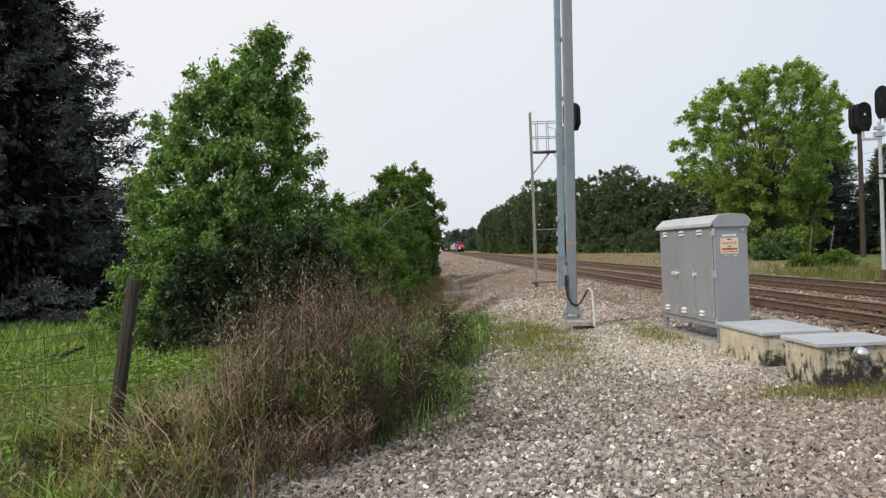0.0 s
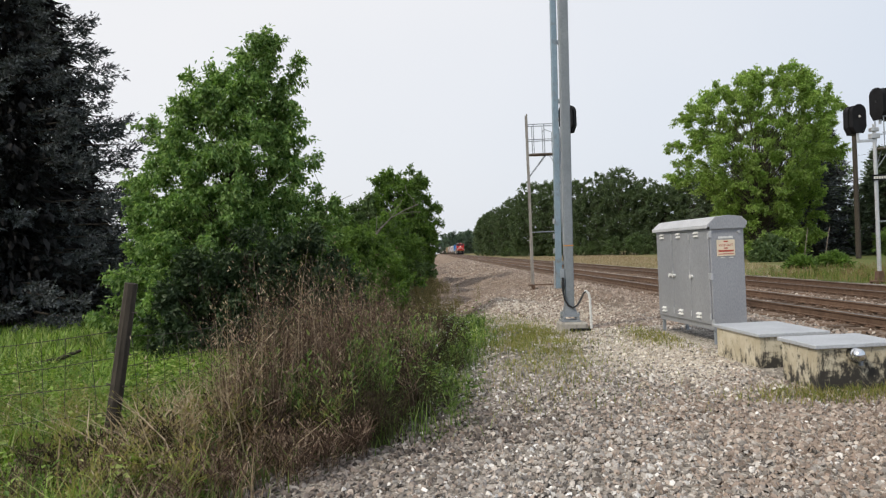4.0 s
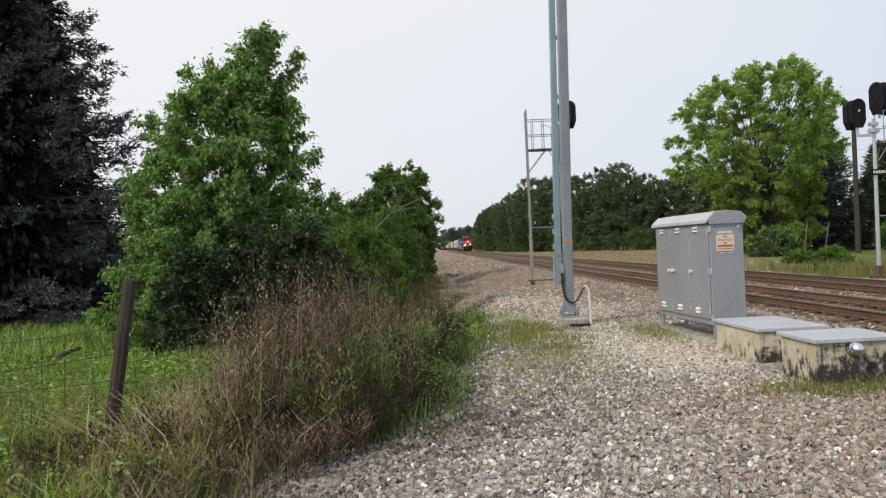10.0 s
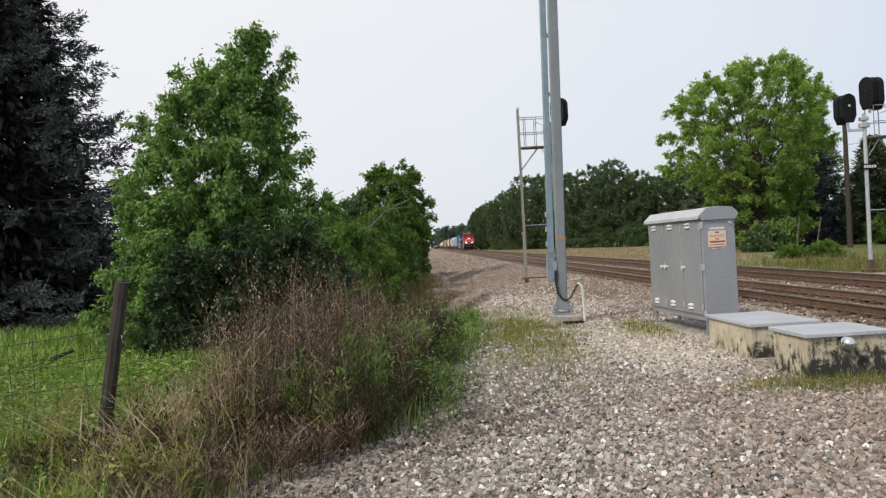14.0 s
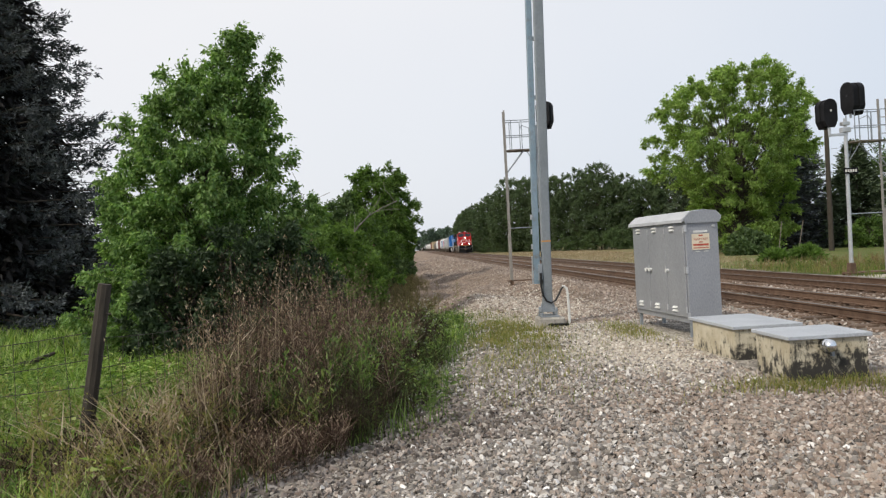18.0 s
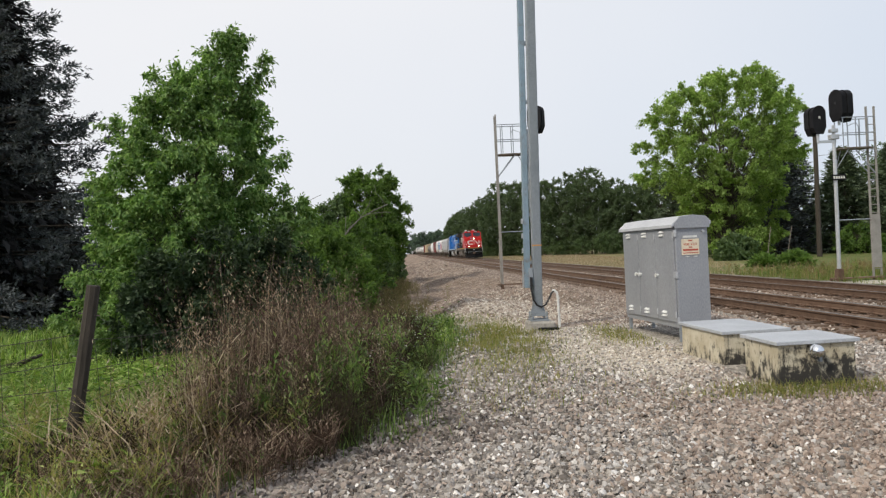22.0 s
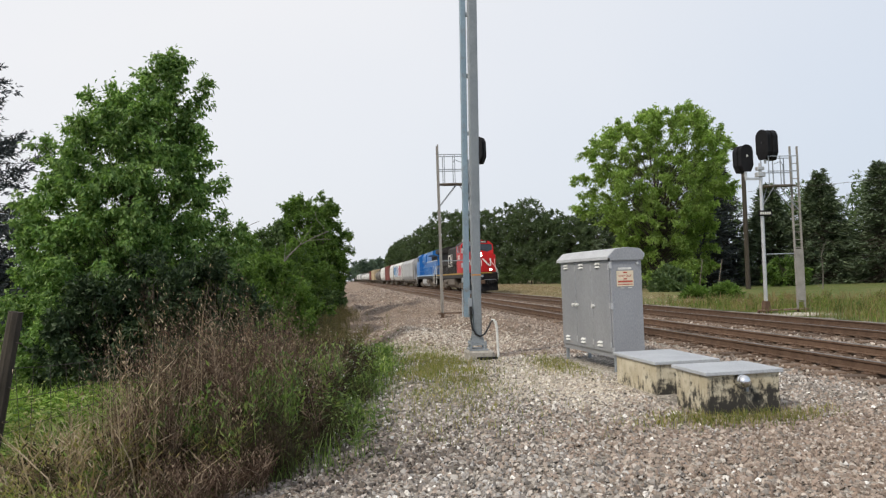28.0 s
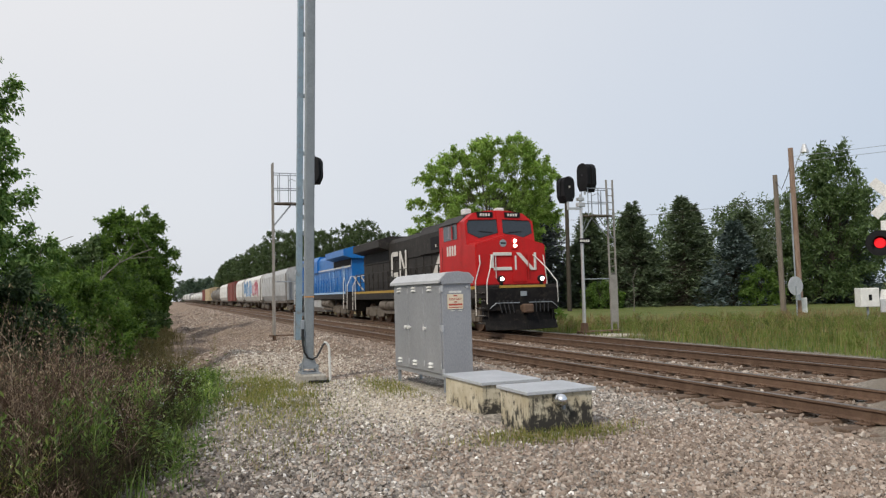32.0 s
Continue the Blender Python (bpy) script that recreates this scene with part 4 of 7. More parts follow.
def broadleaf(at, h, shape, mat, label, seed, leaves=9000, leaf=0.16, clumps=90, name="tree", category="tree", group="", trunk=0.2, base=0.12, droop=0.4, spread=0.5, extra=(), stems=1, flat=0.8, slim=0.45):
    """shape: rows of (height as a part of h, radius in x, radius in y, shift in x). Clumps of leaves on limbs fill that outline unevenly."""
    rng = np.random.RandomState(seed)
    t = thing(name, at, label, category, group)
    zs, rx, ry, sx = [np.array(k, float) for k in zip(*shape)]
    cz = base + (1 - base) * rng.rand(clumps * 6) ** 0.9
    ang = rng.rand(clumps * 6) * 2 * math.pi
    rad = np.sqrt(rng.rand(clumps * 6)) ** 0.7
    lump = 1 + 0.22 * np.array([noise.noise(Vector((2.2 * math.cos(a), 2.2 * math.sin(a), z * 6 + seed))) for a, z in zip(ang, cz)])
    X = np.interp(cz, zs, sx) + np.interp(cz, zs, rx) * rad * np.cos(ang) * lump
    Y = np.interp(cz, zs, ry) * rad * np.sin(ang) * lump
    wgt = np.interp(cz, zs, rx) ** 1.2 + 0.05
    pick = rng.choice(len(cz), clumps, replace=False, p=wgt / wgt.sum())
    C = np.stack([X, Y, cz * h], 1)[pick]
    if len(extra):
        C = np.concatenate([C, np.array(extra, float)])
    segs = []
    tops = [(np.interp(0.75, zs, sx) * (0.4 + 0.4 * k), 0.25 * (k - stems / 2), h * (0.78 - 0.1 * k)) for k in range(stems)]
    for k, tp in enumerate(tops):
        segs += bent((0.02 * k, 0.01 * k, -0.3), tp, trunk, trunk * 0.18, rng, 6, 0.05)
    for c in C:
        tp = np.array(tops[rng.randint(stems)])
        u = np.clip(c[2] / h * 0.72 - 0.12 * rng.rand(), 0.06, 0.8)
        st = np.array([tp[0] * u, tp[1] * u, h * 0.78 * u])
        r = trunk * (0.32 if clumps < 300 else 0.11) * (1 - 0.6 * u)
        segs += bent(st, c, r, r * 0.2, rng, 3, 0.12)
    # feathery sprays: short shoots that reach outwards and up, hung with leaves
    ns = len(C) * 4
    k = leaves // ns
    i = np.repeat(np.arange(len(C)), 4)
    size = h * spread * (0.7 + 0.6 * rng.rand(ns)) / (clumps ** 0.42) * 1.9
    mid = np.interp(C[i][:, 2] / h, zs, sx)
    out = C[i] - np.stack([mid, 0 * mid, C[i][:, 2] * 0.75], 1)
    out /= np.linalg.norm(out, axis=1, keepdims=True) + 1e-6
    A = out * (0.9, 0.9, 0.5) + (0, 0, 0.45) + rng.randn(ns, 3) * 0.55
    A /= np.linalg.norm(A, axis=1, keepdims=True)
    B = C[i] - A * size[:, None] * 0.45 + rng.randn(ns, 3) * size[:, None] * 0.22
    u = rng.rand(ns, k, 1) ** 0.8
    o = A[:, None] * u * size[:, None, None] + rng.randn(ns, k, 3) * size[:, None, None] * (0.16 - 0.08 * u) * (0.8 + 1.5 * rng.rand(ns, k, 1) ** 3) * (1, 1, flat)
    o[..., 2:] -= 0.16 * u ** 2 * size[:, None, None] * droop
    P = (B[:, None] + o).reshape(-1, 3)
    d = (A[:, None] * 0.6 + rng.randn(ns, k, 3) * 0.6).reshape(-1, 3)
    d[:, 2] -= droop
    P[:, 2] = np.maximum(P[:, 2], 0.05)
    for q in range(0, ns if leaves > 15000 else 0, 2):
        segs.append((B[q], B[q] + A[q] * size[q] * 0.8, trunk * 0.05 + 0.004, 0.003))
    limbs("trunk", segs, M_BARK, t, 5 if leaves > 15000 else 3)
    leaf_mesh("crown", P, d, rng.randn(len(P), 3) * 0.7 + (0, 0, 1), leaf * (0.7 + 0.6 * rng.rand(len(P))), leaf * slim * (0.7 + 0.6 * rng.rand(len(P))), mat, t)
    return t


def conifer(at, h, r, mat, label, seed, sprays=9000, size=0.35, group="", low=0.05, tip=0.02, power=0.85, per=110):
    """A spruce: whorls of drooping boughs, each a fan of needle sprays."""
    rng = np.random.RandomState(seed)
    t = thing("spruce_tree", at, label, "spruce tree", group)
    segs = bent((0, 0, -0.3), (0, 0, h * 0.98), 0.018 * h, 0.01, rng, 6, 0.01)
    n = max(90, sprays // per)
    u = rng.rand(n) ** 1.25
    z = h * (low + (1 - low) * u)
    L = r * (1 - u) ** power * (0.66 + 0.50 * rng.rand(n)) + tip * h
    a = rng.rand(n) * 2 * math.pi
    k = sprays // n
    s = np.sqrt(rng.rand(n, k)) * 1.0
    drop = -0.10 - 0.22 * (1 - u)
    side = (rng.rand(n, k) - 0.5) * 0.75 * (1.08 - s)
    dist = s * L[:, None]
    ang = a[:, None] + side
    px, py = dist * np.cos(ang), dist * np.sin(ang)
    pz = z[:, None] + dist * drop[:, None] + 0.12 * L[:, None] * s ** 3 + rng.randn(n, k) * 0.22 * size - 0.55 * size * rng.rand(n, k) * (1.1 - s)
    P = np.stack([px, py, pz], 2).reshape(-1, 3)
    aim = ang + side * 2.0 + rng.randn(n, k) * 0.55
    d = np.stack([np.cos(aim), np.sin(aim), np.full_like(ang, 0.05) + rng.randn(n, k) * 0.32], 2).reshape(-1, 3)
    for i in range(0, n, 1):
        segs.append(((0, 0, z[i]), (L[i] * 0.9 * math.cos(a[i]), L[i] * 0.9 * math.sin(a[i]), z[i] + L[i] * 0.9 * drop[i]), 0.004 * h * (1 - u[i]) + 0.008, 0.006))
    limbs("trunk", segs, M_BARK, t, 4)
    m = len(P)
    leaf_mesh("needles", P, d, rng.randn(m, 3) * 0.6 + (0, 0, 1), size * (0.5 + 0.7 * rng.rand(m)), size * 0.24 * (0.7 + 0.6 * rng.rand(m)), mat, t, fold=-0.1)
    return t


def tall_spruce(at, h, r, mat, label, seed, boughs=330, twigs=36, needles=17):
    """A near spruce: drooping boughs with upturned ends, each set with bottle-brush twigs; near-black leaves fill the
    core in place of shade.
    """
    rng = np.random.RandomState(seed)
    t = thing("spruce_tree", at, label, "spruce tree")
    segs = bent((0, 0, -0.3), (0, 0, h * 0.98), 0.018 * h, 0.01, rng, 6, 0.01)
    u = (np.arange(boughs) + rng.rand(boughs)) / boughs
    u = 1 - np.sqrt(1 - u * 0.995)
    L = r * (1 - u) ** 0.82 * (0.84 + 0.22 * rng.rand(boughs)) + 0.25
    a = np.arange(boughs) * 2.39996 + rng.randn(boughs) * 0.25
    z = h * (0.01 + 0.98 * u)
    def on(i, s):
        return np.stack([np.cos(a[i]) * L[i] * s, np.sin(a[i]) * L[i] * s, z[i] + L[i] * (-0.34 * s + 0.20 * s ** 2.6)], 1)
    for i in range(boughs):
        p = on(np.array([i, i, i]), np.array([0.0, 0.5, 0.95]))
        r0 = 0.012 + 0.012 * L[i]
        segs += [(p[0], p[1], r0, r0 * 0.6), (p[1], p[2], r0 * 0.6, 0.006)]
    limbs("trunk", segs, M_BARK, t, 4)
    i = np.repeat(np.arange(boughs), twigs)
    n = len(i)
    s = 0.12 + 0.88 * rng.rand(n) ** 0.75
    side = np.where(rng.rand(n) < 0.5, -1, 1) * (0.35 + 0.65 * rng.rand(n)) * np.clip(1.25 - s, 0.5, 1) * 1.25
    b = a[i] + side
    ln = (0.30 + 0.24 * rng.rand(n)) * (0.55 + 0.16 * L[i])
    d = np.stack([np.cos(b), np.sin(b), 0.5 * s ** 2 + 0.1 - 0.75 * rng.rand(n)], 1)
    d /= np.linalg.norm(d, axis=1, keepdims=True)
    P0 = on(i, s) + np.stack([0 * s, 0 * s, 0.05 - 0.30 * rng.rand(n)], 1)
    j = np.repeat(np.arange(n), needles)
    m = len(j)
    v = rng.rand(m, 1) ** 0.85
    w = rng.randn(m, 3)
    P = P0[j] + d[j] * ln[j][:, None] * v + w * 0.018
    D = d[j] * 0.9 + w / np.linalg.norm(w, axis=1, keepdims=True) * 0.75
    leaf_mesh("needles", P, D, rng.randn(m, 3), 0.11 + 0.10 * rng.rand(m), 0.038 + 0.026 * rng.rand(m), mat, t, fold=-0.1)
    # added core fill: closes gaps, its dark colour stands in for inner shade
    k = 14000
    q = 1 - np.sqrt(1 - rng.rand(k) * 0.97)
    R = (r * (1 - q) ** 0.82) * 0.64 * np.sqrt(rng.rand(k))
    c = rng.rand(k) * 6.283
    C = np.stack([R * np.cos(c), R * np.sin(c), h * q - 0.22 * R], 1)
    leaf_mesh("core_shade_leaves", C, np.stack([np.cos(c), np.sin(c), rng.randn(k) * 0.7 - 0.4], 1), rng.randn(k, 3), 0.35 + 0.35 * rng.rand(k), 0.14 + 0.12 * rng.rand(k), L_CORE, t, "dark inner foliage with shade put into its colour")["kind"] = "stuff"
    return t


# near-black tone paints the shade deep inside the spruce
L_CORE = leafy("spruce_core_shade", [(0.020, 0.019, 0.019), (0.034, 0.033, 0.032), (0.05, 0.048, 0.047)], 0.0, 0.9, 0.2, 0.1)
L_BOX = leafy("boxelder_leaves", [(0.07, 0.14, 0.04), (0.165, 0.28, 0.078), (0.34, 0.46, 0.18)], 0.40)
L_BUSH = leafy("thicket_leaves", [(0.065, 0.12, 0.03), (0.115, 0.19, 0.045), (0.17, 0.26, 0.07)], 0.5)
L_LIME = leafy("locust_leaves", [(0.155, 0.24, 0.065), (0.25, 0.35, 0.10), (0.38, 0.48, 0.175)], 0.58, shift=0.22)
L_WOOD = leafy("woodland_leaves", [(0.058, 0.10, 0.04), (0.095, 0.145, 0.058), (0.14, 0.20, 0.08)], 0.35)
# belt green lifted and greyed to paint in the haze over the field
L_BELT = leafy("hazed_belt_leaves", [(0.072, 0.105, 0.055), (0.092, 0.13, 0.066), (0.12, 0.16, 0.082)], 0.4, shift=0.2)
# shrub green darkened so its colour carries the shade under the box elder
L_SHADE = leafy("shade_toned_shrub_leaves", [(0.022, 0.042, 0.017), (0.038, 0.066, 0.026), (0.065, 0.10, 0.04)], 0.15)
# paler and bluer: distance haze is mixed into this leaf colour
L_HAZE = leafy("haze_tinted_leaves", [(0.085, 0.125, 0.10), (0.10, 0.145, 0.11), (0.12, 0.165, 0.12)], 0.3)
L_SPRUCE = leafy("dark_spruce_needles", [(0.036, 0.041, 0.043), (0.062, 0.072, 0.075), (0.125, 0.14, 0.145)], 0.08, 0.7)
L_PINE = leafy("green_spruce_needles", [(0.058, 0.082, 0.048), (0.095, 0.13, 0.073), (0.15, 0.195, 0.11)], 0.1, 0.7)
L_BLUES = leafy("blue_spruce_needles", [(0.05, 0.075, 0.07), (0.085, 0.12, 0.115), (0.13, 0.17, 0.165)], 0.1, 0.7)
L_SILVER = leafy("silver_leaves", [(0.06, 0.09, 0.05), (0.11, 0.15, 0.09), (0.18, 0.22, 0.15)], 0.3)

# the box elder and the spruce behind the fence
broadleaf((-4.28, 16.4, -0.4), 7.15, [(0.0, 2.6, 1.9, -0.2), (0.2, 2.6, 2.0, -0.25), (0.42, 2.1, 1.8, -0.22), (0.58, 1.65, 1.5, -0.15), (0.70, 1.3, 1.2, -0.12), (0.80, 1.0, 0.8, 0.05), (0.88, 0.5, 0.4, 0.35), (0.95, 0.18, 0.2, 0.75), (1.0, 0.05, 0.05, 0.9)], L_BOX,
          "bushy light green box elder tree behind tall weeds", 11, leaves=118000, leaf=0.112, clumps=540, trunk=0.09, base=0.02, stems=3, spread=0.40, droop=0.9,
          extra=[(0.94, 0.0, 6.85), (0.96, 0.1, 7.0), (0.85, 0.0, 6.5), (0.3, 0.0, 6.6), (1.45, 0, 6.45), (1.35, 0, 6.2), (1.15, 0.1, 5.95), (-0.92, 0, 6.15), (-0.3, 0, 6.35), (-1.8, 0, 5.2), (-1.7, 0.1, 4.9), (1.15, 0, 5.7), (1.3, 0.2, 5.4), (1.45, 0, 5.1), (1.4, 0.1, 4.75), (1.75, 0, 4.2), (2.1, 0, 3.3), (2.25, 0.1, 2.95), (-2.2, 0.0, 4.0)])
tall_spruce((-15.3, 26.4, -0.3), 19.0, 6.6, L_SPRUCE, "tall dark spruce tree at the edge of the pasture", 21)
# thicket along the ditch
BUSHY = [(0.0, 0.42, 0.42, 0), (0.35, 0.5, 0.5, 0), (0.7, 0.36, 0.36, 0), (1.0, 0.12, 0.12, 0)]


def bush(x, y, h, seed, mat, leaves=8000, leaf=0.14, w=1.0):
    broadleaf((x, y, float(ground_z(x, y))), h, [(a, h * b * w, h * c * w, d) for a, b, c, d in BUSHY], mat, "dense bush beside the ditch or filling dark tree shade", seed, int(leaves * 1.3), leaf * 1.12, 100, "bush", "bush", "ditch bushes", 0.05, 0.02, stems=3, spread=0.42)


# dark shrubs in front of the box elder foot, shade painted into their leaves
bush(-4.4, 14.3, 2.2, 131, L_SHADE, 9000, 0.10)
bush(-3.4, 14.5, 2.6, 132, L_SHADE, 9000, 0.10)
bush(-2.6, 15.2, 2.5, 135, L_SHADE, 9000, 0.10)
bush(-3.2, 22.5, 2.9, 31, L_BUSH)
bush(-5.2, 21.0, 3.1, 32, L_BUSH)
bush(-2.7, 27.5, 3.3, 33, L_BUSH, 8000, 0.15)
bush(-2.4, 31.5, 3.2, 37, L_BUSH, 8000, 0.16)
bush(-4.4, 31.0, 4.1, 38, L_BUSH, 8000, 0.16)
# two added needle-dark bushes behind the spruce stand in for the shadow beneath it
bush(-14.0, 29.5, 3.6, 133, L_SPRUCE, 9000, 0.2, 1.6)
bush(-11.2, 31.0, 2.8, 134, L_SPRUCE, 9000, 0.2, 1.6)
bush(-2.4, 38.0, 4.2, 39, L_BUSH, 8000, 0.18)
bush(-2.0, 45.0, 3.8, 30, L_WOOD, 8000, 0.18)
broadleaf((-2.0, 53.0, -0.9), 8.5, [(0.0, 1.2, 1.5, 0.1), (0.3, 1.7, 2.0, 0.3), (0.55, 2.5, 2.5, 0.5), (0.78, 2.3, 2.2, 0.2), (0.92, 1.9, 1.6, 0.1), (1.0, 1.0, 0.9, 0.0)], L_BUSH, "tall dark green tree leaning over the ditch", 34, 32000, 0.25, 230, trunk=0.16, base=0.04, stems=2, spread=0.36)
broadleaf((-4.3, 52.0, -0.8), 6.4, [(0.0, 1.6, 1.8, 0), (0.4, 1.9, 2.2, 0), (0.8, 1.7, 1.8, 0), (1.0, 0.7, 0.7, 0)], L_WOOD, "tall dark green tree over the ditch", 35, 15000, 0.27, 130, trunk=0.15, base=0.04, stems=2, spread=0.36)
broadleaf((-1.7, 64.0, -0.9), 6.8, [(0.0, 1.7, 2.4, 0.1), (0.5, 1.9, 2.4, 0.1), (1.0, 0.6, 0.6, 0)], L_WOOD, "tall dark green tree over the ditch", 36, 14000, 0.28, 120, trunk=0.14, base=0.02, stems=2, spread=0.36)
for k, (x, y, h) in enumerate(((-10.5, 40, 5.2), (-14, 46, 6.0), (-9, 66, 7.0), (-20, 60, 8.0), (-5, 85, 7.0), (-6, 110, 8.0), (-7, 150, 9.0))):
    broadleaf((x, y, -0.6), h, [(0.0, 0.3 * h, 0.3 * h, 0), (0.4, 0.36 * h, 0.36 * h, 0), (0.8, 0.28 * h, 0.28 * h, 0), (1.0, 0.1 * h, 0.1 * h, 0)], L_WOOD, "dark green tree behind the ditch bushes", 40 + k, 4500, 0.36, 50, group="trees behind the ditch", base=0.03, trunk=0.12)


def bare_snag(at, pts, label, seed):
    rng = np.random.RandomState(seed)
    t = thing("bare_branch", at, label, "dead branch")
    segs = []
    r = 0.045
    for a, b in zip(pts, pts[1:]):
        segs += bent(a, b, r, r * 0.72, rng, 2, 0.05)
        for _ in range(3):
            q = np.array(a) + (np.array(b) - np.array(a)) * rng.rand()
            e = q + rng.randn(3) * (0.45, 0.3, 0.3) + (0, 0, 0.55)
            segs += bent(q, e, r * 0.35, 0.008, rng, 3, 0.12)
        r *= 0.72
    limbs("branch", segs, M_SNAG, t)


bare_snag((-3.7, 25.0, -0.7), [(0, 0, 0), (0.1, 0, 2.2), (0.05, 0, 3.2), (0.3, 0, 4.3)], "bare dead branches standing above the bushes", 3)
bare_snag((-3.0, 29.5, -0.7), [(0, -1, 1.2), (0.7, -1, 2.9), (1.5, -1, 3.8), (2.6, -1, 4.3)], "pale leaning dead limb across the bushes", 4)
bare_snag((39.5, 56.0, -0.4), [(0, 0, 0), (0.1, 0, 1.6), (0.0, 0, 2.8), (0.3, 0, 3.8)], "small bare grey tree beside the field", 5)

# the big locust beyond the tracks
broadleaf((30.8, 68.4, -0.35), 17.7, [(0.0, 1.5, 2, -0.3), (0.06, 4.2, 3.6, 0.6), (0.25, 5.2, 4.6, 0.8), (0.38, 5.6, 5.0, 0.6), (0.48, 6.7, 6.2, -0.2), (0.60, 7.2, 6.4, 0.0), (0.74, 7.2, 6.2, 0.2), (0.86, 6.4, 5.4, 0.5), (0.94, 5.0, 4.2, 1.0), (1.0, 2.6, 2.4, 2.2)], L_LIME,
          "large light green locust tree in the field", 51, leaves=92000, leaf=0.31, clumps=480, trunk=0.36, base=0.05, stems=3, spread=0.34, droop=0.8,
          extra=[(-7.6, 0, 8.0), (-7.9, 0.5, 8.4), (-7.1, 0, 7.7), (-6.3, 0, 13.6), (-5.6, 0, 14.6), (5.9, 0, 15.5), (4.6, 0, 16.9), (3.4, 0, 17.3), (2.6, 0, 17.0), (7.4, 0, 11.0)])
# woodland belt
BELT = ((19.6, 232, 13.2), (21.0, 215, 13.6), (22.5, 196, 14.6), (24.0, 172, 16.4), (28.0, 165, 15.8), (31.5, 158, 15.0), (35.0, 152, 16.0), (38.5, 146, 16.4), (42.0, 142, 13.5), (45.0, 138, 12.4), (49.0, 134, 13.5), (53.0, 130, 14.5), (26, 190, 15), (33, 180, 16), (42, 165, 16), (58, 126, 14.5), (63, 120, 14), (20.5, 250, 13.5), (22, 275, 14), (23.5, 300, 14.5), (26, 330, 15))
for k, (x, y, h) in enumerate(BELT):
    broadleaf((x, y, float(rise(y)) - 0.3), 1.05 * h, [(0.0, 4.8, 4.4, 0), (0.3, 5.6, 5.0, 0), (0.6, 5.4, 5.0, 0), (0.82, 4.2, 4.0, 0), (0.94, 2.6, 2.6, 0), (1.0, 1.2, 1.2, 0)], L_BELT, "dark green woodland tree beyond the field", 60 + k, 13000 if k < 12 else 6000, 0.56, 320, group="woodland belt", base=0.03, trunk=0.2, spread=0.27)
for k in range(26):
    x = 20.0 + 1.25 * k + 0.8 * math.sin(k * 2.3)
    y = 186 - 3.4 * k + 3 * math.sin(k * 1.7)
    broadleaf((x, y, float(rise(y)) - 0.3), 3.0 + 1.3 * math.sin(k * 1.9) ** 2, [(0.0, 1.9, 1.9, 0), (0.5, 1.9, 1.9, 0), (1.0, 0.5, 0.5, 0)], L_WOOD, "low green shrub at the woodland edge", 200 + k, 1800, 0.32, 26, "shrub", "shrub", "woodland edge shrubs", 0.06, 0.02)
for k in range(16):
    x, y = 8 + 6.5 * (k % 8) + (k // 8) * 3, 520 + 22 * (k % 3) + 30 * (k // 8)
    h = 13.0 + 0.85 * (k % 8) + 1.2 * (k % 3)
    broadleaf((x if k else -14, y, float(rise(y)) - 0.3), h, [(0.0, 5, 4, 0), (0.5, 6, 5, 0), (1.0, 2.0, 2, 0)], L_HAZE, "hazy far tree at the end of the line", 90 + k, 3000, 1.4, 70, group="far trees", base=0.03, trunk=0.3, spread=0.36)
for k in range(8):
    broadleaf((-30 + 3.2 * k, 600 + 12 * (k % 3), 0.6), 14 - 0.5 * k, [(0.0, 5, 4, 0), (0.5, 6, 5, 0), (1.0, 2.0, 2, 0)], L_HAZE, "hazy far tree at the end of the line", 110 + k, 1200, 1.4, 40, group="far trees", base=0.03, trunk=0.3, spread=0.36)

# conifers and yard trees behind the field
for k, (x, y, h, r, m, lab) in enumerate((
        (50.0, 70.5, 12.2, 3.6, L_PINE, "dark green spruce in the row behind the field"),
        (46.2, 73.5, 11.0, 3.4, L_PINE, "dark green spruce in the row behind the field"),
        (54.0, 66.8, 12.6, 3.7, L_PINE, "dark green spruce in the row behind the field"),
        (57.0, 69.0, 12.0, 3.6, L_PINE, "dark green spruce in the row behind the field"),
        (56.0, 61.2, 9.0, 3.5, L_BLUES, "blue-grey spruce in the yard"),
        (44.0, 101.0, 9.6, 3.3, L_BLUES, "blue-grey spruce in the woodland edge"),
        (39.5, 104.0, 11.5, 3.3, L_PINE, "dark green spruce at the woodland edge"),
        (40.0, 77.0, 14.5, 4.0, L_SPRUCE, "dark spruce behind the signal"),
        (43.5, 80.0, 15.0, 4.0, L_SPRUCE, "dark spruce behind the signal"),
        (48.0, 77.0, 11.6, 3.6, L_PINE, "dark green spruce in the row behind the field"),
        (51.8, 73.0, 10.8, 3.6, L_PINE, "dark green spruce in the row behind the field"),
        (60.5, 64.5, 10.6, 3.6, L_PINE, "dark green spruce in the row behind the field"),
        (66.5, 57.5, 9.6, 3.6, L_BLUES, "blue-grey spruce in the yard"))):
    conifer((x, y, -0.4), h * 0.97, r * 1.25, m, lab, 130 + k, 10000, 0.66, "conifer row", low=0.0, per=26)
